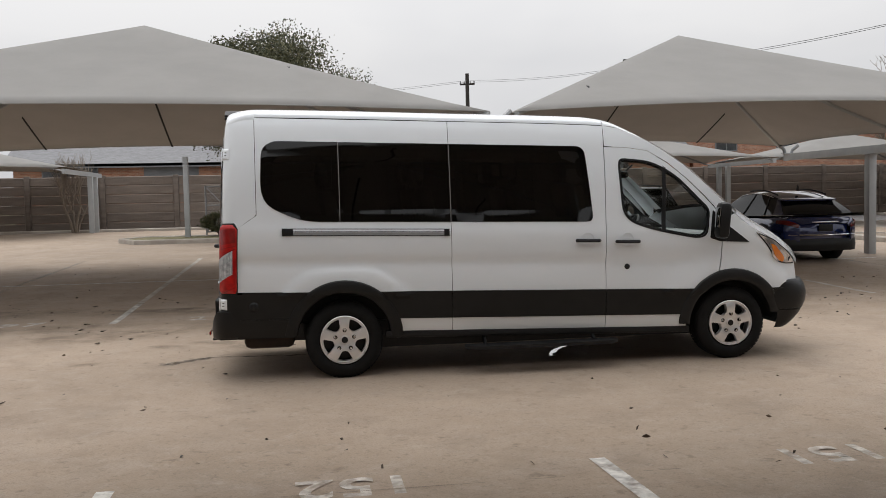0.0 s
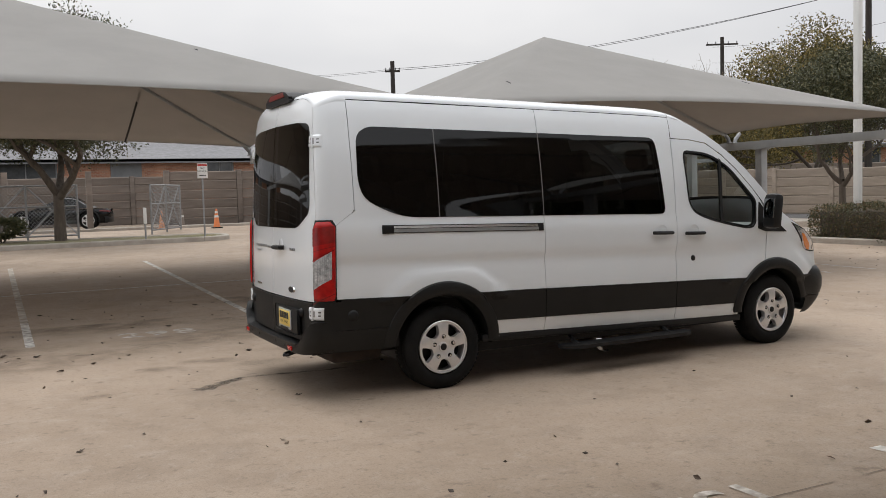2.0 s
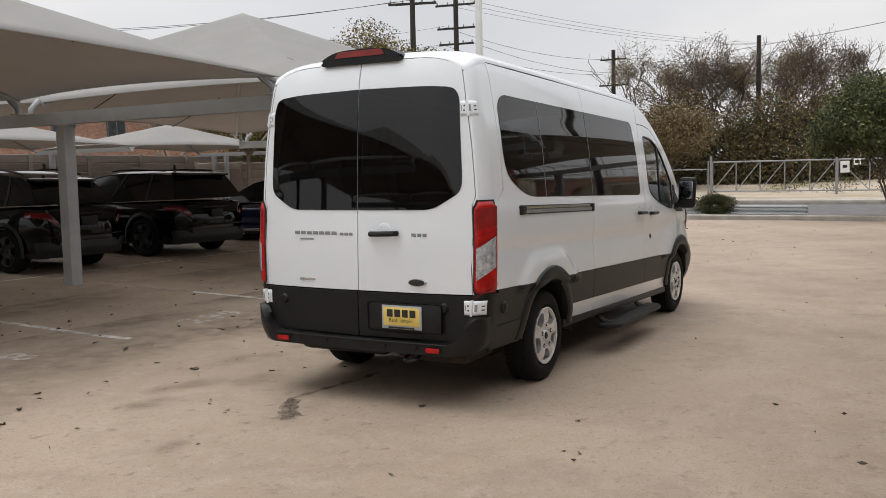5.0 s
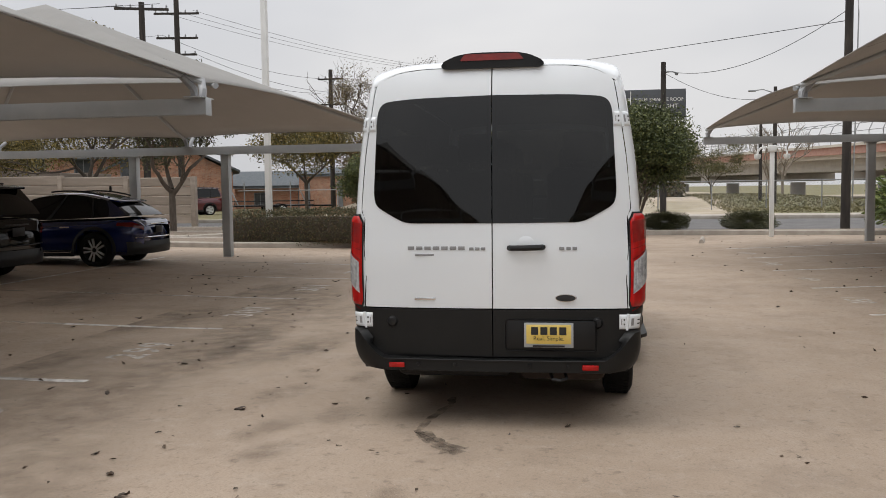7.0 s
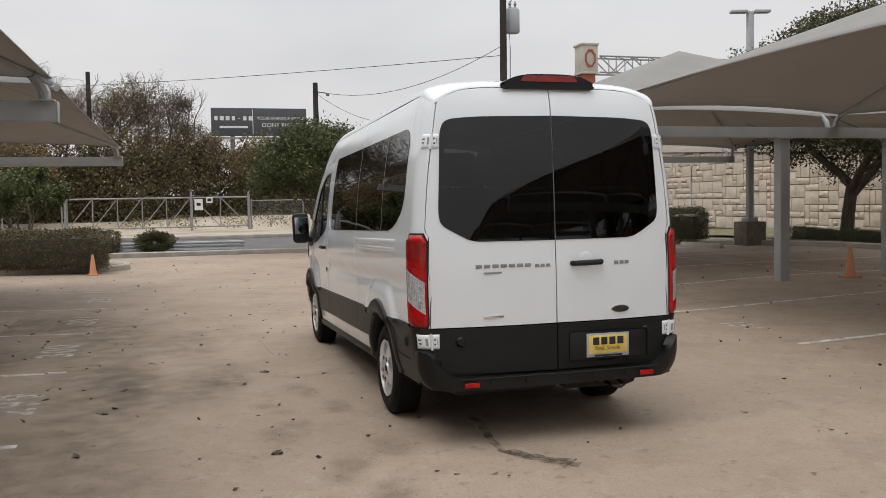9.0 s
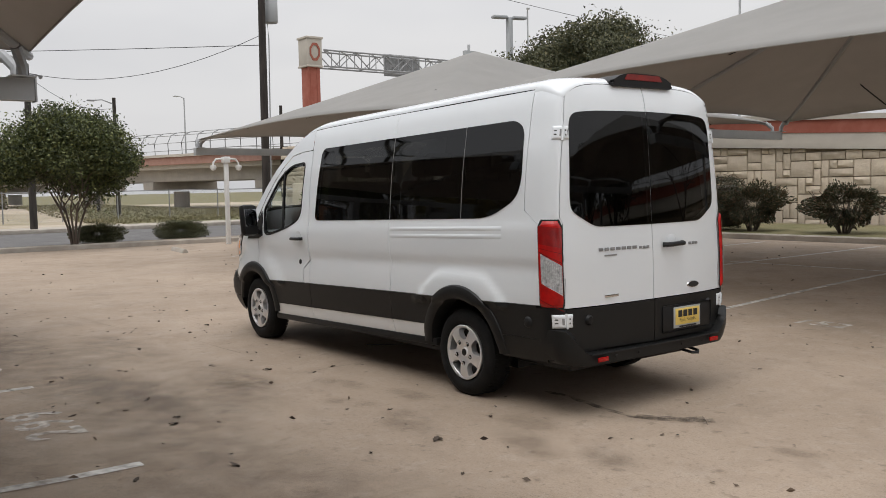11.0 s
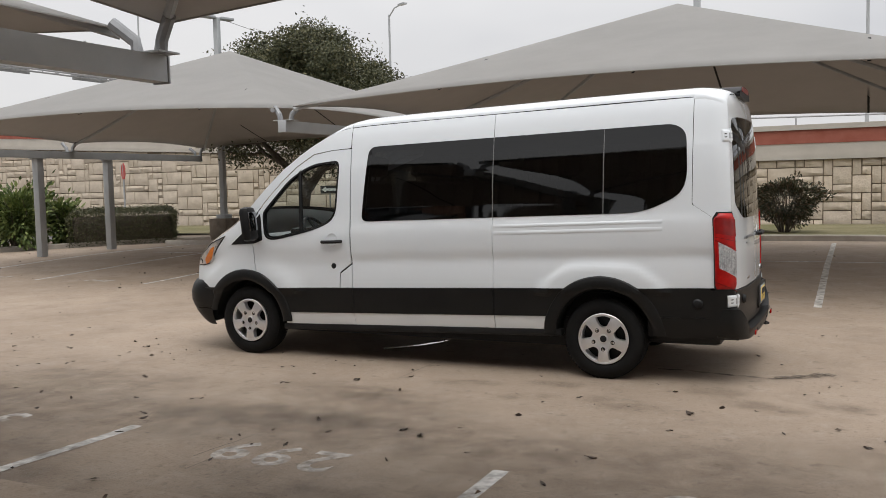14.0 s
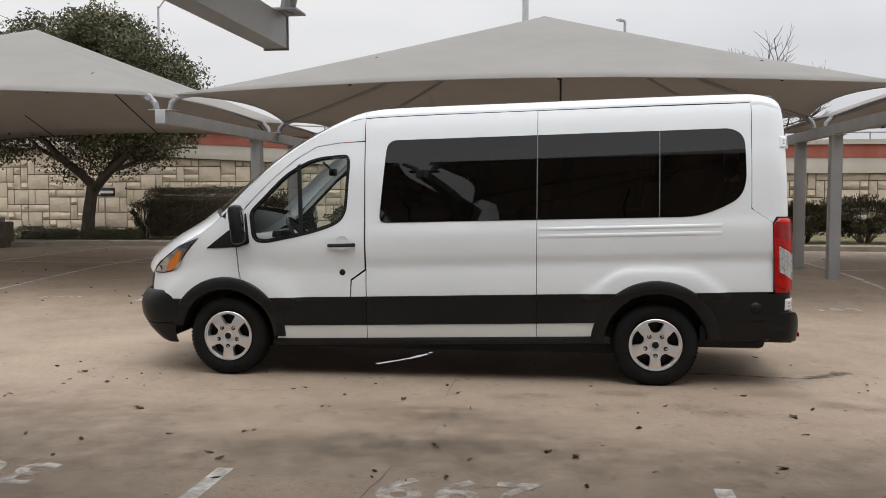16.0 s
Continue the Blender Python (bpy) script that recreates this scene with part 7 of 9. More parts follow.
    for sgn in (-1, 1):
        for yy in (0.25, 0.50):
            bm = bmesh.new()
            lathe(bm, [(0.0, 0.004), (0.011, 0.003), (0.013, -0.002)], 12, Matrix.Translation((-1.2155, sgn * yy, 0.43)) @ Matrix.Rotation(radians(-90), 4, 'Y'))
            part("parking_sensor", bm, M_BLACK, v)
    # high brake lamp pod
    pod = new("brake_lamp_pod")
    pod.parent = v
    bm = bmesh.new()
    pts = rounded([(-0.33, 2.405), (-0.355, 2.44), (-0.21, 2.508), (0.21, 2.508), (0.355, 2.44), (0.33, 2.405)], [0.02, 0.05, 0.14, 0.14, 0.05, 0.02], 7)
    prism(bm, pts, 0.0, 0.22, Matrix(((0, 0, 1, -1.050), (1, 0, 0, 0), (0, 1, 0, 0), (0, 0, 0, 1))))
    bmesh.ops.bevel(bm, geom=[e for e in bm.edges if abs(e.verts[0].co.x - e.verts[1].co.x) < 1e-4], offset=0.028, segments=3, affect='EDGES')
    bmesh.ops.recalc_face_normals(bm, faces=bm.faces[:])
    part("pod_shell", bm, M_BLACK, pod)
    bm = bmesh.new()
    prism(bm, rounded([(-0.215, 2.455), (-0.18, 2.498), (0.18, 2.498), (0.215, 2.455)], 0.012), -0.006, 0.004, Matrix(((0, 0, 1, -1.050), (1, 0, 0, 0), (0, 1, 0, 0), (0, 0, 0, 1))))
    part("brake_lens", bm, M_BRAKE, pod, "red brake lamp lens")
    # plate, badges, handle on the right-hand door
    bm = bmesh.new()
    box(bm, (rear_x(0.38, 0.63) - 0.016, -0.385, 0.625), (0.016, 0.60, 0.21), None, 0.02)
    part("plate_recess", bm, M_BLACK, v)
    plate = new("number_plate")
    plate.parent = v
    px = rear_x(0.38, 0.63) - 0.030
    bm = bmesh.new()
    box(bm, (px, -0.373, 0.628), (0.010, 0.325, 0.165), None, 0.004)
    part("plate_frame", bm, M_STEEL, plate)
    bm = bmesh.new()
    box(bm, (px - 0.005, -0.373, 0.634), (0.006, 0.295, 0.128), None, 0.003)
    part("plate_sheet", bm, M_YELLOW, plate)
    for (yy, zz, ww, hh) in [(-0.373 + 0.093 - 0.062 * i, 0.657, 0.046, 0.052) for i in range(4)] + [(-0.373, 0.556, 0.21, 0.012)]:
        bm = bmesh.new()
        box(bm, (px - 0.0095, yy, zz), (0.003, ww, hh))
        part("plate_mark", bm, M_INK, plate)
    text_mesh("Real. Simple.", 0.040, M_INK, plate, Matrix(((0, 0, -1, px - 0.0090), (-1, 0, 0, -0.373), (0, 1, 0, 0.606), (0, 0, 0, 1))))
    bm = bmesh.new()
    tube(bm, [(rear_x(0.2, 1.2) - 0.008, -0.115, 1.205), (rear_x(0.2, 1.2) - 0.038, -0.13, 1.205), (rear_x(0.2, 1.2) - 0.044, -0.225, 1.207), (rear_x(0.2, 1.2) - 0.038, -0.325, 1.21), (rear_x(0.2, 1.2) - 0.008, -0.338, 1.21)], 0.019, 8)
    part("rear_handle", bm, M_BLACK, v, "black grab handle")
    bm = bmesh.new()
    lathe(bm, [(0.0, 0.002), (0.05, 0.003), (0.062, -0.002)], 24, Matrix.Translation(rear_at(-0.225, 1.222, 0.0)) @ Matrix.Rotation(radians(-90), 4, 'Y'))
    part("handle_recess", bm, M_WHITE, v)
    for yy, zz, ww, hh, mt in [(0.555 - 0.058 * i, 1.205, 0.044, 0.024, M_STEEL_DARK) for i in range(7)] + [(0.14 - 0.04 * i, 1.20, 0.030, 0.020, M_STEEL_DARK) for i in range(3)] + [(0.46, 1.16, 0.13, 0.012, M_STEEL_DARK), (-0.46, 1.20, 0.034, 0.022, M_STEEL_DARK), (-0.505, 1.20, 0.030, 0.022, M_STEEL_DARK), (-0.545, 1.20, 0.030, 0.022, M_STEEL_DARK), (0.46, 0.862, 0.145, 0.018, M_CHROME)]:
        bm = bmesh.new()
        box(bm, rear_at(yy, zz, 0.003), (0.006, ww, hh), None, 0.002)
        part("badge_bar", bm, mt, v)
    bm = bmesh.new()
    lathe(bm, [(0.0, 0.012), (0.9, 0.011), (1.0, 0.0)], 28, Matrix.Translation(rear_at(-0.485, 0.872, 0.0)) @ Matrix.Rotation(radians(-90), 4, 'Y') @ Matrix.Diagonal((0.028, 0.075, 1, 1)))
    bd = part("oval_badge", bm, M_CHROME, v)
    bm = bmesh.new()
    lathe(bm, [(0.0, 0.0145), (0.95, 0.0125), (1.0, 0.008)], 28, Matrix.Translation(rear_at(-0.485, 0.872, 0.0)) @ Matrix.Rotation(radians(-90), 4, 'Y') @ Matrix.Diagonal((0.023, 0.067, 1, 1)))
    part("badge_field", bm, M_INK, bd)
    # underbody
    bm = bmesh.new()
    box(bm, (1.95, 0, 0.345), (4.4, 1.20, 0.27))
    box(bm, (1.7, 0, 0.40), (5.0, 1.30, 0.16))
    box(bm, (1.87, 0, 0.40), (2.75, 1.80, 0.14))
    box(bm, (-0.74, 0, 0.45), (0.74, 1.78, 0.13))
    box(bm, (-0.62, 0.30, 0.36), (0.66, 0.80, 0.14), None, 0.05)
    part("floor_pan", bm, M_BLACK, v)
    bm = bmesh.new()
    box(bm, (-0.68, -0.45, 0.345), (0.46, 0.60, 0.16), None, 0.06)
    rod(bm, (-0.98, -0.40, 0.34), (0.4, -0.40, 0.36), 0.03)
    part("exhaust", bm, M_UNDERBODY, v)
    bm = bmesh.new()
    tube(bm, [(-0.95, -0.38, 0.385), (-1.12, -0.385, 0.352), (-1.19, -0.40, 0.338), (-1.21, -0.45, 0.335), (-1.18, -0.49, 0.342), (-1.10, -0.48, 0.360)], 0.012, 6)
    part("tow_eye", bm, M_BLACK, v, "black bent tow hook below the bumper")
    bm = bmesh.new()
    rod(bm, (0, -0.85, 0.35), (0, 0.85, 0.35), 0.06)
    rod(bm, (3.75, -0.85, 0.35), (3.75, 0.85, 0.35), 0.045)
    lathe(bm, [(0.0, -0.16), (0.12, -0.12), (0.15, 0), (0.12, 0.12), (0.0, 0.16)], 14, Matrix.Translation((0, 0, 0.35)) @ Matrix.Rotation(radians(90), 4, 'X'))
    part("axle", bm, M_BLACK, v)
    # cabin
    bm = bmesh.new()
    box(bm, (1.3, 0, 0.88), (4.3, 1.66, 0.05))
    part("cabin_floor", bm, M_TRIM, v)
    bm = grid(lambda a, b: top_at(-0.75 + 3.4 * a, (-1 + 2 * b) * 0.97, -0.05), 12, 14, Vector((0, 0, -1)))
    part("headliner", bm, M_TRIM, v, smooth=60)
    bm = bmesh.new()
    box(bm, (3.62, 0, 1.04), (0.50, 1.78, 0.38), None, 0.08)
    box(bm, (3.46, 0, 0.95), (0.30, 0.45, 0.50), None, 0.05)
    part("dashboard", bm, M_TRIM, v)
    bm = bmesh.new()
    box(bm, (3.40, 0.44, 1.24), (0.10, 0.36, 0.10), None, 0.03)
    part("instrument_hood", bm, M_BLACK, v)
    bm = bmesh.new()
    mt = Matrix.Translation((3.22, 0.44, 1.24)) @ Matrix.Rotation(radians(-52), 4, 'Y')
    n = 24
    tube(bm, [mt @ Vector((0.19 * math.cos(2 * math.pi * i / n), 0.19 * math.sin(2 * math.pi * i / n), 0)) for i in range(n + 1)], 0.016, 6)
    for a in (0, 120, 240):
        rod(bm, mt @ Vector((0, 0, 0)), mt @ Vector((0.19 * math.cos(radians(a)), 0.19 * math.sin(radians(a)), 0)), 0.016)
    rod(bm, mt @ Vector((0, 0, 0)), mt @ Vector((0, 0, -0.25)), 0.035)
    part("steering_wheel", bm, M_BLACK, v)
    bm = bmesh.new()
    box(bm, (3.02, 0.0, 1.83), (0.03, 0.24, 0.07), None, 0.015)
    rod(bm, (3.03, 0, 1.85), (3.12, 0, 1.93), 0.01)
    part("rear_view_mirror", bm, M_BLACK, v)

    def seat(x, y, wide=0.48, high=0.72, base=0.72):
        st = new("passenger_seat")
        st.parent = v
        bm = bmesh.new()
        box(bm, (x + 0.05, y, base + 0.36), (0.50, wide, 0.15), None, 0.05)
        part("cushion", bm, M_SEAT, st)
        bm = bmesh.new()
        box(bm, (x - 0.22, y, base + 0.42 + high / 2), (0.13, wide, high), Matrix.Rotation(radians(-10), 3, 'Y'), 0.05)
        part("backrest", bm, M_SEAT, st)
        bm = bmesh.new()
        box(bm, (x - 0.31, y, base + 0.50 + high + 0.06), (0.10, 0.27, 0.20), Matrix.Rotation(radians(-8), 3, 'Y'), 0.04)
        for q in (-0.06, 0.06):
            rod(bm, (x - 0.29, y + q, base + 0.40 + high), (x - 0.30, y + q, base + 0.50 + high), 0.007)
        part("headrest", bm, M_SEAT, st)
        bm = bmesh.new()
        box(bm, (x, y, base + 0.15), (0.36, wide * 0.8, 0.28), None, 0.02)
        part("pedestal", bm, M_BLACK, st)
    for x in (1.95, 1.05, 0.15, -0.55):
        for y in (0.62, 0.12, -0.60):
            seat(x, y, 0.44, 0.60)
    for y in (0.46, -0.46):
        seat(2.75, y, 0.52, 0.62)
    return v


van()


# ---- parked vehicles ----
def vehicle(name, at, turn, L, W, H, paint, label, rim=None, nose=0.95, belt=0.62, tail=0.12, wheel_r=0.36, wb=None, group="parked cars", spokes=5, star=None):
    """A crossover: y runs forward, the rear bumper at y 0."""
    c = thing(name, at, label, "car", group, turn)
    hw = W / 2
    zb = 0.24
    shine = M_CHROME if paint is M_CARBLUE else M_BLACK
    hood, zbelt = H * 0.60, H * belt
    rear_ax = L * 0.205
    front_ax = rear_ax + (wb or L * 0.575)
    # lower body stations: y, half width factor, low, high
    st = [(0.0, 0.66, 0.42, 0.82), (0.05, 0.82, 0.30, zbelt - 0.05), (0.16, 0.92, zb, zbelt), (0.34, 0.975, zb, zbelt + 0.01), (0.6, 1.0, zb, zbelt + 0.02), (rear_ax, 1.0, zb, zbelt), (L * 0.45, 0.99, zb, zbelt - 0.02), (front_ax - 0.7, 0.99, zb, zbelt - 0.05),
          (front_ax - 0.2, 0.99, zb, hood), (front_ax + 0.25, 0.97, zb, hood - 0.05), (L - 0.35, 0.92, zb + 0.02, hood - 0.12), (L - 0.10, 0.80, 0.30, hood - 0.22), (L, 0.62, 0.40, hood - 0.38)]

    def stat(y):
        for p, q in zip(st, st[1:]):
            if y <= q[0]:
                t = (y - p[0]) / (q[0] - p[0])
                t = t * t * (3 - 2 * t) if q[0] - p[0] < 0.3 else t
                return [p[i] + (q[i] - p[i]) * t for i in (1, 2, 3)]
        return st[-1][1:]

    def ring(u, v):
        y = L * (u ** 1.0)
        f, lo, hi = stat(y)
        prof = ((0.0, 0.86), (0.10, 0.955), (0.22, 0.975), (0.34, 0.965), (0.52, 0.985), (0.66, 1.0), (0.74, 0.985), (0.90, 0.955), (1.0, 0.90))
        if v <= 0.5:
            w = v * 2
            for (a, p), (b, q) in zip(prof, prof[1:]):
                if w <= b:
                    k = p + (q - p) * (w - a) / (b - a)
                    break
            return Vector((hw * f * k, y, lo + (hi - lo) * w))
        w = (v - 0.5) * 2
        return Vector((hw * f * 0.90 * (1 - w), y, hi + 0.03 * (1 - (1 - w) ** 2)))
    for s in (-1, 1):
        bm = grid(lambda u, v: Vector((s, 1, 1)) * ring(u, v), 56, 20)
        # open the wheel arches
        dead = [f for f in bm.faces for ax in (rear_ax, front_ax) if (lambda q: abs(q.x) > hw * 0.80 and (q.y - ax) ** 2 + (q.z - wheel_r) ** 2 < (wheel_r + 0.035) ** 2)(f.calc_center_median())]
        bmesh.ops.delete(bm, geom=list(set(dead)), context='FACES')
        bm.normal_update()
        face_out(bm, Vector((s, 0, 1)))
        part("body_side", bm, paint, c, smooth=40)
        for ax in (rear_ax, front_ax):
            bm = grid(lambda a, b: Vector((s * (hw * (0.995 if b < 0.3 else 1.012) if b < 0.9 else s * s * hw * 0.86), ax + (wheel_r + 0.12 - 0.085 * b) * math.cos(radians(-12 + 204 * a)), wheel_r + (wheel_r + 0.12 - 0.085 * b) * math.sin(radians(-12 + 204 * a)))), 24, 4, Vector((s, 0, 0)))
            part("arch_trim", bm, M_BLACK, c, smooth=40)
            bm = grid(lambda a, b: Vector((s * hw * (0.96 - 0.4 * b), ax + (wheel_r + 0.04) * math.cos(radians(-10 + 200 * a)), wheel_r + (wheel_r + 0.04) * math.sin(radians(-10 + 200 * a)))), 16, 1)
            part("wheel_well", bm, M_SHADOWGAP, c)
            w = wheel(c, s * 0, 1, 0, radius=wheel_r, rim_r=wheel_r * 0.70, tread=0.23, spokes=spokes, paint=rim, star=star)
            w.matrix_basis = Matrix.Translation((s * (hw - 0.03), ax, wheel_r)) @ Matrix.Rotation(radians(90 * s), 4, 'Y')
        bm = bmesh.new()
        box(bm, (s * hw * 0.985, (rear_ax + front_ax) / 2, zb + 0.06), (0.05, front_ax - rear_ax - 2 * wheel_r - 0.12, 0.13), None, 0.02)
        part("sill_trim", bm, M_BLACK, c)
        if shine is M_CHROME:
            bm = bmesh.new()
            box(bm, (s * (hw * 0.985 + 0.022), (rear_ax + front_ax) / 2, zb + 0.09), (0.02, front_ax - rear_ax - 2 * wheel_r - 0.24, 0.045), None, 0.008)
            part("sill_moulding", bm, M_CHROME, c, "bright sill moulding")
        bm = bmesh.new()
        box(bm, (s * (hw + 0.10), front_ax - 0.62, zbelt + 0.06), (0.20, 0.13, 0.14), None, 0.04)
        part("mirror", bm, paint, c)
        for yy in (L * 0.34, L * 0.55):
            bm = bmesh.new()
            tube(bm, [(s * (hw - 0.005), yy - 0.10, zbelt - 0.12), (s * (hw + 0.025), yy - 0.08, zbelt - 0.12), (s * (hw + 0.025), yy + 0.08, zbelt - 0.12), (s * (hw - 0.005), yy + 0.10, zbelt - 0.12)], 0.014, 6)
            part("door_handle", bm, shine, c)
        # lamps
        bm = grid(lambda a, b: Vector((s, 1, 1)) * (ring((0.012 + 0.44 * a) / L, 0.405 + 0.015 * a + (0.075 - 0.03 * a) * b) + Vector((0.010, -0.010 * (1 - a), 0.0))), 14, 4, Vector((s, -0.3, 0.2)))
        part("tail_lamp", bm, M_REDDARK, c, "dark red tail lamp", smooth=50)
        bm = grid(lambda a, b: Vector((s * hw * (0.55 + 0.38 * a), L - 0.05 - 0.42 * a ** 2.0, hood - 0.34 + 0.10 * b)), 8, 3, Vector((s * 0.4, 1, 0)))
        part("headlamp", bm, M_CLEAR, c, smooth=50)
    # greenhouse
    g0, g1 = 0.10 + tail, front_ax - 0.28

    def cabin(u, v, inset=0.0):
        """v 0..1 goes up from the belt to the roof edge."""
        roof_a, roof_b = 0.30 + tail * 2.2, front_ax - 1.25
        y0, y1 = g0 + (roof_a - g0) * v ** 1.2, g1 + (roof_b - g1) * v
        y = y0 + (y1 - y0) * u
        top = H - 0.03 - 0.42 * tail / 0.14 * max(0.0, 0.60 - u) ** 2 - 0.5 * max(0.0, u - 0.60) ** 2
        zlow = zbelt + 0.09 * (1 - u) ** 1.5
        z = zlow + (top - zlow) * v
        return y, z, hw * (0.90 - 0.20 * v) - inset
    for s in (-1, 1):
        bm = grid(lambda u, v: (lambda q: Vector((s * q[2], q[0], q[1])))(cabin(u, v)), 24, 8, Vector((s, 0, 0)))
        part("side_glass", bm, M_CARGLASS, c, "dark side glass", smooth=50)
        for u, ua, ub in ((0.0, 0.0, 0.13 if tail > 0.1 else 0.04), (0.24, 0.232, 0.252), (0.56, 0.545, 0.572), (1.0, 0.975, 1.0)):
            bm = grid(lambda a, b: (lambda q: Vector((s * (q[2] + 0.008), q[0], q[1])))(cabin(ua + (ub - ua) * a * (1 if u else 1 - 0.45 * b), b)), 3, 8, Vector((s, 0, 0)))
            part("pillar", bm, paint if u in (0.0, 1.0) else M_SHADOWGAP, c, smooth=50)
        bm = bmesh.new()
        tube(bm, [(lambda q: Vector((s * (q[2] + 0.012), q[0], q[1])))(cabin(u / 14, 0.99)) for u in range(2, 15)], 0.007, 6)
        part("window_trim", bm, shine, c)
        bm = bmesh.new()
        tube(bm, [(lambda q: Vector((s * (q[2] - 0.06), q[0], q[1] + 0.065)))(cabin(0.12 + 0.68 * u / 8, 1.0)) for u in range(9)], 0.018, 6)
        part("roof_rail", bm, M_BLACK, c)
    bm = grid(lambda u, v: (lambda q: Vector((q[2] * (2 * v - 1), q[0], q[1] + 0.045 * (1 - (2 * v - 1) ** 4))))(cabin(u, 1.0)), 20, 14, Vector((0, 0, 1)))
    part("roof", bm, paint, c, smooth=60)
    bm = grid(lambda a, b: (lambda q: Vector((q[2] * (2 * b - 1), q[0] - 0.05 * (1 - (2 * b - 1) ** 2), q[1])))(cabin(0.0, a)), 8, 12, Vector((0, -1, 0.4)))
    part("rear_glass", bm, M_CARGLASS, c, "dark rear glass", smooth=60)
    bm = grid(lambda a, b: (lambda q: Vector((q[2] * (2 * b - 1), q[0] + 0.10 * (1 - (2 * b - 1) ** 2), q[1])))(cabin(1.0, a)), 8, 12, Vector((0, 1, 0.4)))
    part("windscreen", bm, M_CARGLASS, c, smooth=60)
    bm = bmesh.new()
    y, z, w = cabin(0.0, 1.0)
    box(bm, (0, y - 0.03, z + 0.022), (w * 1.92, 0.24, 0.04), Matrix.Rotation(radians(9), 3, 'X'), 0.018)
    part("roof_spoiler", bm, paint, c)
    # rear face
    bm = grid(lambda a, b: Vector((hw * 0.80 * (2 * b - 1) * (1 - 0.05 * a), -0.03 * (1 - (2 * b - 1) ** 2) + 0.09 * (2 * b - 1) ** 4 + 0.14 * a ** 3 + 0.02 * (1 - a), 0.46 + (zbelt + 0.02 - 0.46) * a)), 8, 14, Vector((0, -1, 0)))
    part("tailgate", bm, paint, c, smooth=60)
    bm = grid(lambda a, b: Vector(((hw - 0.04) * math.sin((2 * b - 1) * 1.45), 0.36 - 0.44 * math.cos((2 * b - 1) * 1.45) ** 0.6 + 0.05 * abs(a - 0.5), 0.26 + 0.26 * a)), 6, 24, Vector((0, -1, 0)))
    part("rear_bumper", bm, M_CLAD if shine is M_CHROME else M_BLACK, c, smooth=60)
    bm = bmesh.new()
    tube(bm, [(hw * 0.9 * q, 0.325 - 0.42 * math.cos(q * 1.3) ** 0.6, 0.60) for q in [-0.95 + 0.19 * i for i in range(11)]], 0.014, 6)
    part("bumper_trim", bm, shine, c)
    bm = bmesh.new()
    box(bm, (0, -0.035, zbelt - 0.20), (0.32, 0.02, 0.15), None, 0.005)
    part("plate_bar", bm, M_BLACK, c, "plain dark plate")
    bm = bmesh.new()
    box(bm, (0, -0.012, zbelt - 0.08), (0.62, 0.02, 0.025), None, 0.006)
    part("badge_bar", bm, shine, c)
    bm = bmesh.new()
    box(bm, (0, L / 2, 0.32), (W * 0.86, L * 0.86, 0.16))
    part("underbody", bm, M_SHADOWGAP, c)
    bm = bmesh.new()
    prism(bm, [(-0.02, 0), (0.02, 0), (0.012, 0.10), (-0.012, 0.12)], -0.02, 0.02, Matrix.Translation((0, L * 0.22, H + 0.01)) @ Matrix.Rotation(radians(90), 4, 'X'))
    part("antenna", bm, M_BLACK, c)
    return c


vehicle("crossover_car", (10.58, 8.35, ground_z(11, 9) - 0.02), 1.5, 4.6, 1.82, 1.53, M_CARBLUE, "deep blue crossover parked nose-in under the canopy", tail=0.16, rim=M_BLACK, star=M_ALLOY)
vehicle("large_suv", (6.82, 9.0, ground_z(7, 10)), -1, 5.0, 1.97, 1.66, M_CARBLACK, "glossy black three-row SUV parked under the canopy", tail=0.05, rim=M_BLACK, wheel_r=0.375)
vehicle("crossover_car", (3.72, 8.90, ground_z(4, 10.5) - 0.01), 2, 4.60, 1.82, 1.68, M_CARBLACK, "black crossover parked beside the steel posts", tail=0.14, rim=M_BLACK)
vehicle("old_suv", (48.3, 23.1, 0.06), 42, 4.8, 1.85, 1.78, M_CARMAROON, "dark red old SUV parked across the street", tail=0.02)
vehicle("coupe_car", (1.5, 33.4, 0.55), 80, 4.4, 1.85, 1.32, M_CARBLACK, "low black coupe behind the open gate", tail=0.3)

tr = thing("flat_trailer", (50.2, 20.2, 0.05), "low black tandem-axle flat trailer at the roadside", "trailer", turn=27)
bm = bmesh.new()
box(bm, (0, 0, 0.55), (1.9, 5.2, 0.10))
part("bed", bm, M_BLACK, tr)
for s in (-1, 1):
    bm = bmesh.new()
    tube(bm, [(s * 0.93, -2.6, 0.62), (s * 0.93, -2.6, 0.85), (s * 0.93, 2.6, 0.85), (s * 0.93, 2.6, 0.62)], 0.03, 6)
    part("side_rail", bm, M_BLACK, tr)
    for y in (-0.5, 0.35):
        w = wheel(tr, 0, 1, 0, radius=0.34, rim_r=0.2, tread=0.2)
        w.matrix_basis = Matrix.Translation((s * 1.08, y, 0.34)) @ Matrix.Rotation(radians(90 * s), 4, 'Y')
for y in (-2.4, 2.2):
    bm = bmesh.new()
    rod(bm, (0.9, y, 0.6), (0.9, y + 0.5, 1.7), 0.04)
    part("ramp_bar", bm, M_STEEL, tr)
bm = bmesh.new()
rod(bm, (0, -2.6, 0.5), (0, -4.0, 0.5), 0.06)
part("drawbar", bm, M_BLACK, tr)


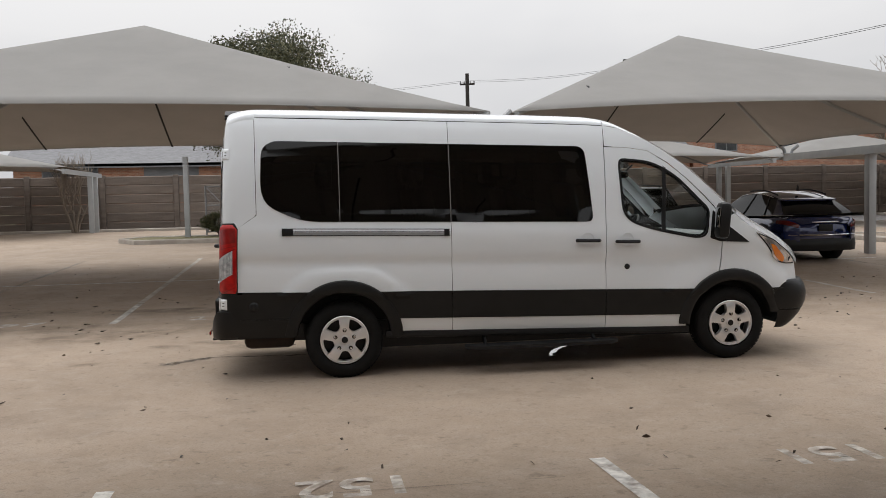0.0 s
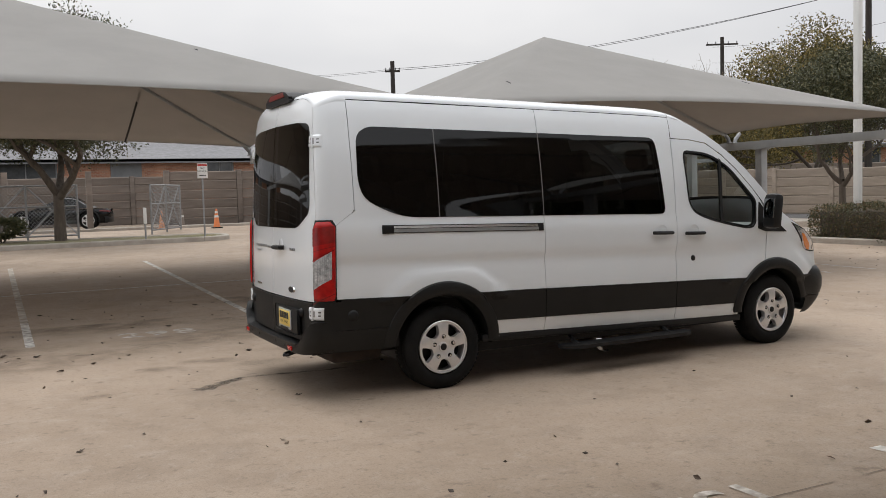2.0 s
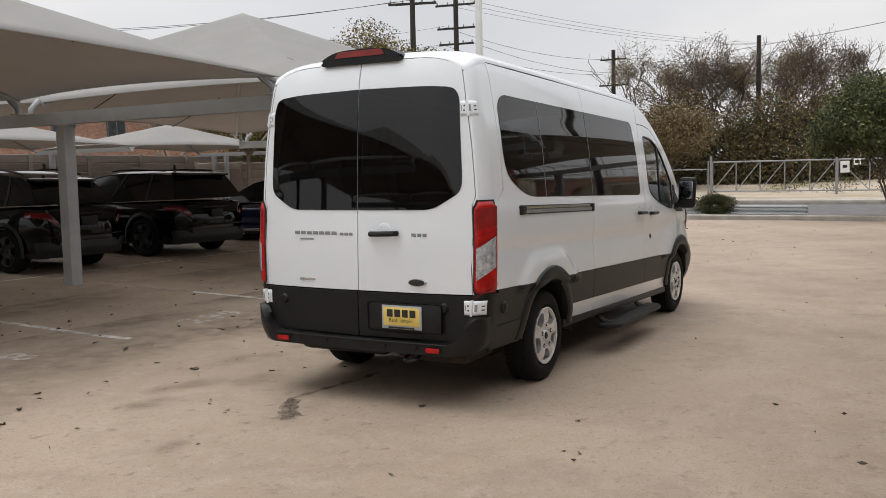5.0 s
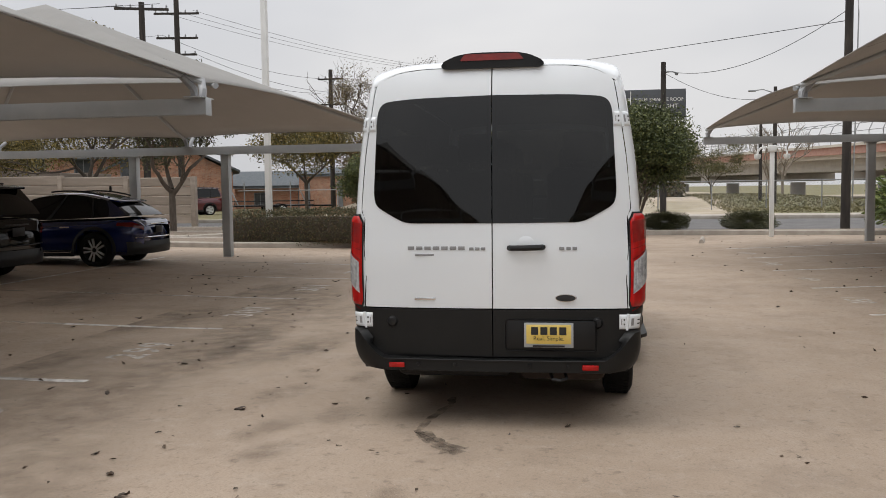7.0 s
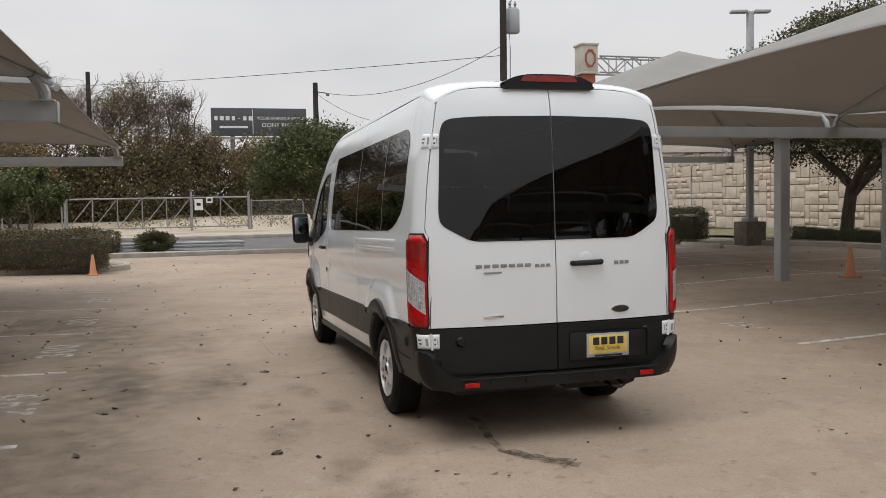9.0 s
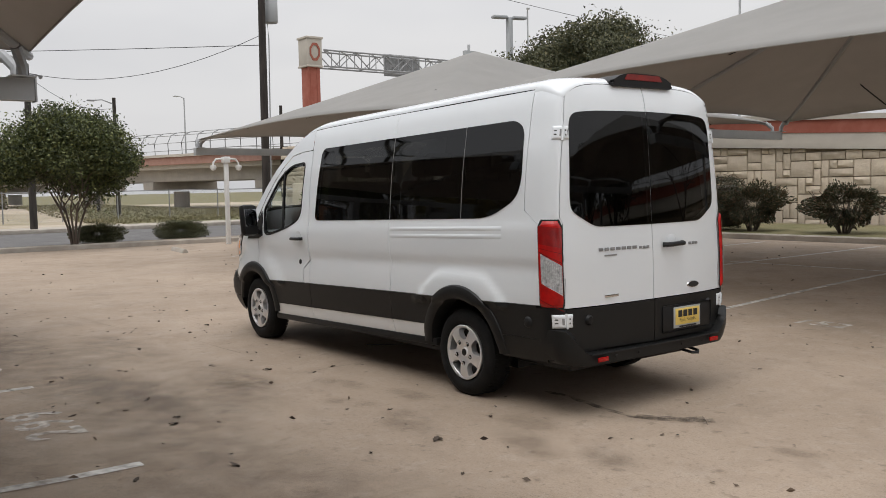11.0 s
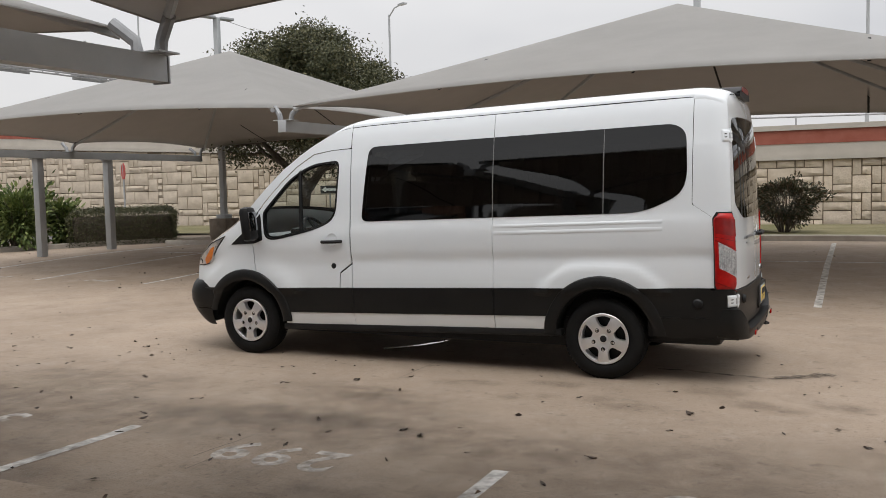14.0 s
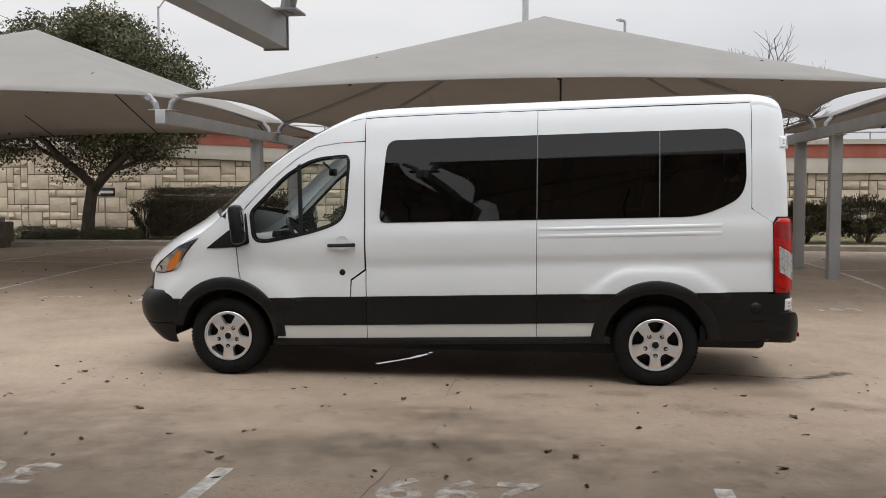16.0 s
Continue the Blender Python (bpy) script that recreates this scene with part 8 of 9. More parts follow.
# ---- trees, hedges, shrubs ----
def scatter(name, points, size, material, parent, seed, flat=0.0, kind=None, label=""):
    """One leaf (a bent four-cornered blade) at each point."""
    rng = np.random.default_rng(seed)
    p = np.asarray(points, dtype=float)
    n = len(p)
    d = rng.normal(size=(n, 3))
    d[:, 2] *= 1 - flat
    d /= np.linalg.norm(d, axis=1)[:, None] + 1e-9
    e = rng.normal(size=(n, 3))
    e -= d * (e * d).sum(1)[:, None]
    e /= np.linalg.norm(e, axis=1)[:, None] + 1e-9
    f = np.cross(d, e)
    s = size * rng.uniform(0.6, 1.35, size=(n, 1))
    quad = np.stack([p - d * s, p + e * s * 0.5 + f * s * 0.15, p + d * s, p - e * s * 0.5 + f * s * 0.15], axis=1)
    me = bpy.data.meshes.new(name)
    me.from_pydata(quad.reshape(-1, 3).tolist(), [], np.arange(4 * n).reshape(-1, 4).tolist())
    me.materials.append(material)
    ob = new(name, me)
    ob.parent = parent
    if kind:
        ob["kind"] = kind
    if label:
        ob["label"] = label
    return ob


def branching(bm, rng, start, direction, length, radius, depth, tips, spread=0.6, up=0.15, shrink=0.72, kids=(2, 3), twist=0.25):
    """Limbs that fork and taper; collects the outer ends."""
    pts = [Vector(start)]
    d = Vector(direction).normalized()
    k = 4
    for i in range(k):
        d = (d + Vector((rng.gauss(0, twist), rng.gauss(0, twist), rng.gauss(0, twist) + up)) * 0.4).normalized()
        pts.append(pts[-1] + d * length / k)
    tube(bm, pts, radius, min(8, 3 + depth), radius * shrink * 0.85)
    if depth <= 1:
        tips += pts[1:]
    if depth == 0:
        return
    for j in range(rng.randint(*kids)):
        at = pts[-1] if j == 0 else pts[rng.randint(2, k)]
        side = Vector((rng.gauss(0, 1), rng.gauss(0, 1), rng.gauss(0, 0.5))).normalized()
        nd = (d + side * spread * rng.uniform(0.6, 1.3)).normalized()
        branching(bm, rng, at, nd, length * shrink * rng.uniform(0.75, 1.15), radius * (0.72 if j == 0 else 0.58), depth - 1, tips, spread, up, shrink, kids, twist)


def tree(at, label, seed, trunk_h, trunk_r, crown, material, bark, n_leaf, leaf, stems=1, depth=3, limb=1.6, spread=0.7, up=0.12, lean=(0, 0), name="tree", group="trees", clump=0.55, kids=(2, 3), fill=0.45, tip_mat=None, lumps=0, lump_r=0.36):
    """crown: (centre height, half width x, half width y, half height)."""
    t = thing(name, at, label, "tree", group)
    rng = random.Random(seed)
    bm = bmesh.new()
    tips = []
    for k in range(stems):
        a = 2 * math.pi * (k + rng.random() * 0.5) / stems
        o = Vector((math.cos(a), math.sin(a), 0)) * (0.0 if stems == 1 else trunk_r * 1.3)
        out = Vector((lean[0], lean[1], 0)) + (Vector() if stems == 1 else o * (2.2 / trunk_r) * 0.12)
        p0 = o + Vector((0, 0, -0.15))
        p1 = o + out * 0.4 + Vector((0, 0, trunk_h * 0.5))
        p2 = o + out + Vector((0, 0, trunk_h))
        tube(bm, [p0, p0.lerp(p1, 0.12), p1, p2], trunk_r, 10, trunk_r * 0.72)
        for j in range(3 if stems == 1 else 2):
            b = a + 2 * math.pi * j / 3 + rng.uniform(-0.4, 0.4)
            branching(bm, rng, p2 - Vector((0, 0, 0.12 * j)), Vector((math.cos(b) * spread * 1.3, math.sin(b) * spread * 1.3, 1)), limb, trunk_r * 0.62, depth, tips, spread, up, 0.74, kids)
    part("trunk", bm, bark, t, smooth=60)
    if n_leaf:
        nr = np.random.default_rng(seed)
        ch, rx, ry, rz = crown
        pts = []
        # clumps on the limbs, pulled into the crown's own uneven outline
        cl = []
        for q in tips:
            v = Vector(((q.x - lean[0]) / rx, (q.y - lean[1]) / ry, (q.z - ch) / rz))
            if v.length > 1.0:
                v = v / v.length * rng.uniform(0.8, 1.02)
            cl.append((v.x * rx + lean[0], v.y * ry + lean[1], v.z * rz + ch))
        extra = int(len(cl) * fill) + 30
        for _ in range(extra):
            v = Vector((rng.gauss(0, 1), rng.gauss(0, 1), rng.gauss(0, 1))).normalized() * rng.uniform(0.55, 1.0)
            wob = 0.80 + 0.32 * noise.noise(v * 1.7 + Vector((seed, 0, 0)))
            cl.append((v.x * rx * wob + lean[0], v.y * ry * wob + lean[1], v.z * rz * wob + ch))
        cl = np.array(cl)
        if lumps:
            # billows of foliage, denser on their outsides, hung on the limbs
            cen, rad = [], []
            for k in range(lumps):
                w = Vector((rng.gauss(0, 1), rng.gauss(0, 1), rng.gauss(0.15, 0.8))).normalized() * rng.uniform(0.45, 0.82)
                slim = 1 - 0.38 * max(0.0, w.z)
                cen.append((w.x * rx * slim + lean[0], w.y * ry * slim + lean[1], w.z * rz + ch))
                rad.append(lump_r * rng.uniform(0.6, 1.15))
            which = nr.integers(0, lumps, n_leaf)
            d = nr.normal(size=(n_leaf, 3))
            d /= np.linalg.norm(d, axis=1)[:, None]
            ruffle = np.array([1 + 0.45 * noise.noise(Vector(q) * 2.6 + Vector((seed, float(j), 0))) for q, j in zip(d, which)])
            rr_ = (nr.uniform(0.12, 1.0, n_leaf) ** 0.5) * np.array(rad)[which] * ruffle
            pts = np.array(cen)[which] + d * rr_[:, None] * np.array([rx, ry, rz * 1.05])
            stray = nr.random(n_leaf) < 0.10
            pts[stray] = cl[nr.integers(0, len(cl), int(stray.sum()))] + nr.normal(size=(int(stray.sum()), 3)) * clump * 0.4
            scatter("crown", pts, leaf, material, t, seed)
        else:
            pick = cl[nr.integers(0, len(cl), n_leaf)]
            r = nr.normal(size=(n_leaf, 3)) * clump * np.array([1, 1, 0.6])
            scatter("crown", pick + r, leaf, material, t, seed)
        # second leaf colour over the upper half of the crown
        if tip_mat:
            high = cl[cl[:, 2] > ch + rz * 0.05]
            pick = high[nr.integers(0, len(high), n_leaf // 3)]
            scatter("crown_lit_top", pick * np.array([1.04, 1.04, 1.03]) + nr.normal(size=pick.shape) * clump * 0.9, leaf, tip_mat, t, seed + 500)
    return t


def hedge(at, size, turn, label, n, leaf, material, seed, name="hedge", taper=0.0, group="hedges"):
    """A clipped block of leaves over a dark twig core."""
    t = thing(name, at, label, "hedge", group, turn)
    lx, ly, h = size
    rng = np.random.default_rng(seed)
    bm = bmesh.new()
    box(bm, (0, 0, h * 0.46), (lx - 0.24, ly - 0.24, h * 0.80), None, 0.10)
    for v in bm.verts:
        v.co += Vector((rng.normal(), rng.normal(), rng.normal())) * 0.03
    part("twig_core", bm, M_BARK, t)
    pts = []
    m = n
    u = rng.uniform(-1, 1, size=(m, 3))
    face = rng.choice(5, size=m, p=np.array([ly * h, ly * h, lx * h, lx * h, lx * ly]) / (2 * ly * h + 2 * lx * h + lx * ly))
    u[face == 0, 0] = -1
    u[face == 1, 0] = 1
    u[face == 2, 1] = -1
    u[face == 3, 1] = 1
    u[face == 4, 2] = 1
    z01 = (u[:, 2] + 1) / 2
    k = 1 - taper * (1 - z01) - 0.10 * np.clip((z01 - 0.85) / 0.15, 0, 1) ** 2
    p = np.stack([u[:, 0] * lx / 2 * k, u[:, 1] * ly / 2 * k, 0.06 + z01 * (h - 0.06)], axis=1)
    p += rng.normal(size=p.shape) * 0.045
    bump = np.array([noise.noise(Vector(q) * 1.3 + Vector((seed, 0, 0))) for q in p])
    p[:, 2] += bump * 0.07 * z01
    p[:, :2] *= 1 + bump[:, None] * 0.04
    scatter("foliage", p, leaf, material, t, seed)
    return t


def shrub(at, r, h, label, n, leaf, material, seed, flare=0.6, stems=9, name="shrub", group="shrubs", upright=0.0, full=False, loose=0.30):
    """A bush: many thin stems under an uneven mass of leaves, wider above when flared."""
    t = thing(name, at, label, "shrub", group)
    rng = random.Random(seed)
    bm = bmesh.new()
    for k in range(stems):
        a = 2 * math.pi * k / stems + rng.uniform(-0.3, 0.3)
        q = rng.uniform(0.4, 0.95) * r
        tube(bm, [(0.08 * math.cos(a), 0.08 * math.sin(a), -0.05), (q * 0.4 * math.cos(a), q * 0.4 * math.sin(a), h * 0.3), (q * 0.8 * math.cos(a + 0.2), q * 0.8 * math.sin(a + 0.2), h * 0.62), (q * math.cos(a), q * math.sin(a), h * 0.85)], 0.022, 5, 0.006)
    part("woody_base", bm, M_BARK, t, smooth=60)
    nr = np.random.default_rng(seed)
    v = nr.normal(size=(n, 3))
    v /= np.linalg.norm(v, axis=1)[:, None]
    rad = nr.uniform(0.12 if full else 0.45, 1.0, size=(n, 1)) ** 0.6
    v = v * rad
    wob = np.array([0.85 + loose * noise.noise(Vector(q) * 2.1 + Vector((seed, 1, 0))) for q in v])[:, None]
    v = v * wob
    z = h * (0.55 + 0.45 * v[:, 2])
    if full:
        z = h * np.clip(0.46 + 0.56 * v[:, 2], 0.04, 1.0)
    k = flare + (1 - flare) * (z / h)
    p = np.stack([v[:, 0] * r * k * 1.15, v[:, 1] * r * k * 1.15, z + upright * h * np.abs(nr.normal(size=n)) * 0.12], axis=1)
    p[:, 2] = np.maximum(p[:, 2], 0.05)
    scatter("foliage", p, leaf, material, t, seed)
    return t


# north island live oak and the trees behind the fence
tree((-1.35, 22.0, 0.50), "dark green live oak with a forked trunk on the grass island", 11, 1.5, 0.20, (4.55, 4.6, 4.2, 2.55), M_LEAF_OAK, M_BARK, 90000, 0.048, depth=4, limb=1.9, spread=0.8, name="live_oak", clump=0.36, fill=0.9, lumps=46, lump_r=0.30)
tree((-9.5, 29.3, 0.5), "bare crape myrtle with many thin stems at the fence", 12, 0.9, 0.05, (2, 1, 1, 1), None, M_BARK_PALE, 0, 0, stems=5, depth=4, limb=0.85, spread=0.5, up=0.3, name="bare_tree", kids=(2, 3))
tree((23.9, 14.5, 0.0), "dark green live oak with an upright trunk on a mulch bed", 13, 1.7, 0.15, (4.65, 2.9, 2.9, 2.2), M_LEAF_OAK, M_BARK, 42000, 0.050, depth=4, limb=1.25, spread=0.75, up=0.2, name="live_oak", clump=0.30, fill=0.9, lumps=30, lump_r=0.34)
tree((32.0, 22.6, 0.0), "tall yellowing elm with a thin top behind the fence", 14, 2.2, 0.16, (6.1, 4.3, 4.3, 3.4), M_LEAF_YELLOW, M_BARK, 48000, 0.066, depth=5, limb=1.9, spread=0.7, name="elm_tree", clump=0.34, fill=0.3, lumps=26, lump_r=0.34)
tree((33.5, 30.5, 0.2), "yellow-green tree behind the fence", 15, 2.0, 0.16, (4.0, 5.0, 4.2, 2.8), M_LEAF_YELLOW, M_BARK, 30000, 0.085, depth=4, limb=1.7, spread=0.8, name="elm_tree", clump=0.5)
tree((41.0, 34.5, 0.2), "yellow-green tree behind the fence", 16, 2.0, 0.16, (3.7, 5.0, 4.2, 2.6), M_LEAF_YELLOW, M_BARK, 26000, 0.090, depth=3, limb=1.7, spread=0.8, name="elm_tree", clump=0.55)
tree((36.0, 41.0, 0.2), "bare winter tree behind the fence", 17, 2.2, 0.15, (2, 1, 1, 1), None, M_BARK_PALE, 0, 0, depth=5, limb=2.0, spread=0.7, name="bare_tree")
tree((51.0, 12.0, 0.1), "rusty small tree beside the brick house", 18, 1.8, 0.14, (4.0, 3.4, 3.4, 2.3), M_LEAF_RUST, M_BARK, 22000, 0.085, depth=4, limb=1.5, spread=0.75, name="elm_tree", clump=0.45)
tree((25.4, 7.2, 0.05), "round bright green small tree beside the street", 19, 0.75, 0.07, (2.05, 1.35, 1.35, 1.15), M_LEAF_GREEN, M_BARK_PALE, 24000, 0.046, stems=2, depth=3, limb=0.62, spread=0.6, name="round_tree", clump=0.18, lumps=18, lump_r=0.38)
tree((50.0, 17.8, 0.1), "yellowing half-bare tree across the street", 24, 2.0, 0.15, (4.4, 3.4, 3.4, 2.4), M_LEAF_YELLOW, M_BARK, 18000, 0.085, depth=5, limb=1.7, spread=0.7, name="elm_tree", clump=0.5)
# its paler upper leaves put the brighter, lit crown top into the colour
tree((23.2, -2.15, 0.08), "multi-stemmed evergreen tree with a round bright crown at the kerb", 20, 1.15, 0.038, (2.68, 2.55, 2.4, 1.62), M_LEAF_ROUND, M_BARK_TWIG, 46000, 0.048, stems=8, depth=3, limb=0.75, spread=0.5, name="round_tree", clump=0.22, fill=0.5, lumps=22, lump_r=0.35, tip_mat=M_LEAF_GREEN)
tree((27.5, 26.6, 0.2), "bare winter tree rising behind the canopies", 26, 2.6, 0.13, (2, 1, 1, 1), None, M_BARK_PALE, 0, 0, depth=5, limb=2.2, spread=0.65, name="bare_tree")
# south live oak and bare tree
tree((14.55, -15.9, 0.28), "broad dark live oak in the south bed", 21, 1.55, 0.22, (4.35, 4.2, 3.6, 2.75), M_LEAF_OAK, M_BARK, 120000, 0.050, depth=4, limb=1.9, spread=0.9, up=0.10, lean=(-0.22, 0.0), name="live_oak", clump=0.36, fill=0.8, lumps=60, lump_r=0.27)
tree((-4.27, -16.4, 0.28), "bare winter tree with a broad fan of twigs, south bed", 22, 1.3, 0.095, (2, 1, 1, 1), None, M_BARK_TWIG, 0, 0, depth=5, limb=1.45, spread=0.80, up=0.14, name="bare_tree", kids=(3, 4))
tree((-12.0, -17.0, 0.28), "bare winter tree with upswept twigs in the south bed", 23, 1.5, 0.11, (2, 1, 1, 1), None, M_BARK_TWIG, 0, 0, depth=5, limb=1.6, spread=0.75, up=0.16, name="bare_tree", kids=(2, 3))
for x, sd in ((-19.5, 27), (-27.0, 28)):
    tree((x, -16.3, 0.28), "dark live oak farther along the south bed", sd, 1.5, 0.20, (4.3, 4.0, 3.4, 2.7), M_LEAF_OAK, M_BARK, 15000, 0.10, depth=3, limb=1.9, spread=0.9, up=0.06, name="live_oak", clump=0.4, fill=0.8, lumps=40, lump_r=0.28)
# thicket behind the vacant lot: tall bare crowns over a tangle of undergrowth
rt = random.Random(31)
for k, (y, hh) in enumerate(((15.2, 1.04), (12.9, 1.12), (10.8, 1.05), (8.9, 1.1), (6.6, 1.12), (4.6, 1.02), (2.6, 0.88), (0.6, 0.74), (-1.9, 0.64), (-4.4, 0.62), (-7.0, 0.60), (-9.6, 0.46))):
    x = 61 + rt.uniform(-3, 4) + (3 if y < 3 else 0)
    tree((x, y, 0.3), "leafless winter tree with arching twigs in the thicket" if k % 3 else "thinly leaved rusty tree in the thicket", 40 + k, 2.7 * hh, 0.15 * hh, (6.6 * hh, 3.6, 3.2, 4.2 * hh), (M_LEAF_RUST, M_LEAF_DRY, M_LEAF_RUST, M_LEAF_OLIVE)[k % 4], M_BARK_TWIG, 10000, 0.055, depth=5, limb=2.75 * hh, spread=0.72, up=0.16, name="thicket_tree", group="thicket trees", clump=0.30, kids=(2, 3), fill=-1)
tg = np.random.default_rng(33)
for m_, n_, top, lab in ((M_LEAF_RUST, 44000, 7.4, "tangled rusty undergrowth below the thicket"), (M_LEAF_OLIVE, 44000, 6.4, "tangled olive green undergrowth below the thicket"), (M_LEAF_DRY, 20000, 6.9, "tangled dark brown undergrowth below the thicket")):
    py = tg.uniform(-7.5, 16.0, n_)
    px = tg.uniform(0.0, 5.5, n_) + 54.5 + 5.0 * np.clip((5.0 - py) / 5.0, 0, 1)
    hump = np.array([0.74 + 0.42 * noise.noise(Vector((u * 0.23, w * 0.30, top))) for u, w in zip(px, py)]) * (0.6 + 0.4 * np.clip((py + 7.5) / 2.5, 0, 1))
    pz = 0.4 + top * hump * tg.uniform(0.0, 1.0, n_) ** 1.0
    keep = np.array([noise.noise(Vector((u * 0.55, w * 0.55, v * 0.6 + top))) for u, w, v in zip(px, py, pz)]) > -0.22 - 0.4 * (pz < 2.2)
    gr = scatter("thicket_bush", np.stack([px, py, pz], axis=1)[keep], 0.115, m_, None, int(top * 10))
    tagged(gr, lab, "undergrowth", kind="stuff")
tree((66, -15.5, 0.2), "bare winter tree before the overpass", 61, 2.0, 0.14, (2, 1, 1, 1), None, M_BARK_PALE, 0, 0, depth=5, limb=1.7, spread=0.55, up=0.25, name="bare_tree")
tree((58, -13, 0.2), "bare winter tree before the overpass", 62, 1.8, 0.12, (2, 1, 1, 1), None, M_BARK_PALE, 0, 0, depth=5, limb=1.5, spread=0.6, up=0.25, name="bare_tree")

hedge((16.7, 6.7, 0.1), (1.25, 4.9, 0.90), 0, "long clipped brown-green hedge in the kerbed bed", 26000, 0.027, M_LEAF_BOX, 101)
hedge((24.2, 6.1, 0.0), (1.1, 3.4, 0.78), 0, "clipped green hedge along the street kerb", 12000, 0.028, M_LEAF_BOX, 102)
hedge((18.35, -11.9, 0.12), (3.0, 1.25, 1.05), 48, "dark green clipped hedge along the kerb", 22000, 0.026, M_LEAF_OAK, 103)
shrub((20.1, -9.65, 0.1), 1.0, 1.75, "loose bright green shrub beside the hedge", 5600, 0.080, M_LEAF_SHRUB, 104, 0.85, 18, upright=1.0, full=True, loose=0.95)
shrub((19.55, -10.75, 0.1), 0.60, 1.40, "smaller loose green shrub beside the hedge", 2200, 0.080, M_LEAF_SHRUB, 108, 0.85, 12, upright=1.0, full=True, loose=0.9)
shrub((24.3, 3.25, 0.0), 0.68, 0.88, "round dark green bush at the kerb", 12000, 0.028, M_LEAF_OAK, 105, 1.0, full=True)
shrub((24.3, -3.2, 0.0), 0.84, 0.78, "round dark green bush at the kerb", 12000, 0.028, M_LEAF_OAK, 106, 1.0, full=True)
shrub((24.3, -5.95, 0.0), 0.92, 0.78, "round dark green bush at the kerb", 12000, 0.028, M_LEAF_OAK, 107, 1.0, full=True)
for x, y, r, h, sd in ((9.0, -16.4, 0.95, 1.35, 110), (3.3, -16.6, 1.25, 1.45, 111), (1.6, -16.6, 1.1, 1.35, 112), (-0.1, -16.4, 0.95, 1.50, 113), (-5.6, -16.4, 0.8, 1.2, 114), (-7.2, -16.5, 1.1, 1.35, 115), (6.4, -16.5, 1.0, 1.3, 116), (-9.6, -16.5, 1.0, 1.3, 117)):
    shrub((x, y, 0.28), r * 1.12, h, "flared dark shrub with bare stems below the stone wall", 11000, 0.036, M_LEAF_HEDGE, sd, 0.72, 16, loose=0.5)
hedge((11.15, -16.4, 0.28), (3.1, 1.3, 1.42), 0, "dense clipped shrub row with bare stems below the stone wall", 26000, 0.026, M_LEAF_HEDGE, 171, taper=0.12)
shrub((12.95, -16.3, 0.28), 0.55, 1.25, "low open shrub with bare stems below the stone wall", 1500, 0.036, M_LEAF_HEDGE, 174, 0.5, 12)
for x, w in ((16.0, 0.95), (15.05, 0.80), (13.85, 0.90), (13.08, 0.55)):
    hedge((x, -15.6, 0.20), (w, 0.6, 0.36), 0, "low clipped dark shrub at the kerb", 4200, 0.018, M_LEAF_OAK, 120 + int(x * 10), name="low_hedge")
shrub((-3.0, 22.3, 0.45), 0.85, 0.95, "round dark bush behind the steel braces", 3600, 0.045, M_LEAF_OAK, 130, 0.8)
# rough grass of the vacant lot
rg = np.random.default_rng(7)
gp = np.stack([rg.uniform(40, 66, 26000), rg.uniform(-30, -8, 26000), rg.uniform(0.02, 0.18, 26000)], axis=1)
gp[:, 2] += np.array([lot_z(u, w) for u, w in gp[:, :2]])
gr = scatter("grass_tufts", gp, 0.075, M_GRASSBLADE, None, 8)
tagged(gr, "tufts of rough grass on the vacant lot", "grass", kind="stuff")
gp = np.stack([rg.uniform(47, 58, 1500), rg.normal(0, 0.6, 1500) + rg.choice([-3.5, -1.0, 2.2, 4.8], 1500), rg.uniform(0.02, 0.28, 1500)], axis=1)
gp[:, 2] += np.array([lot_z(u, w) for u, w in gp[:, :2]])
gr = scatter("weed_tufts", gp, 0.07, M_GRASSBLADE, None, 9)
tagged(gr, "clumps of dry weeds on the bare dirt", "weeds", kind="stuff")


# ---- verge at the south-east corner ----
VERGE = [(13.4, SOUTH - 0.1), (14.6, -14.6), (16.0, -13.6), (17.4, -12.2), (18.9, -10.6), (20.3, -9.1), (21.4, -7.4), (22.2, -5.0), (22.7, -2.0), (22.9, 1.0), (23.1, 6.0), (23.2, 14.0)]
bm = bmesh.new()
prev = None
for i, (x, y) in enumerate(VERGE):
    row = [bm.verts.new((x + 0.08, y - 0.02, ground_z(x, y) + 0.13)), bm.verts.new((23.6 if x > 16 else x + 6, y if x > 16 else -20.6, 0.12))]
    if prev:
        bm.faces.new((prev[0], prev[1], row[1], row[0]))
    prev = row
bmesh.ops.recalc_face_normals(bm, faces=bm.faces[:])
face_out(bm, Vector((0, 0, 1)))
solid("verge_east", bm, M_MULCH, "strip of leaf litter and thin grass behind the kerb", kind="structure")
kerb_line("kerb_corner", VERGE)


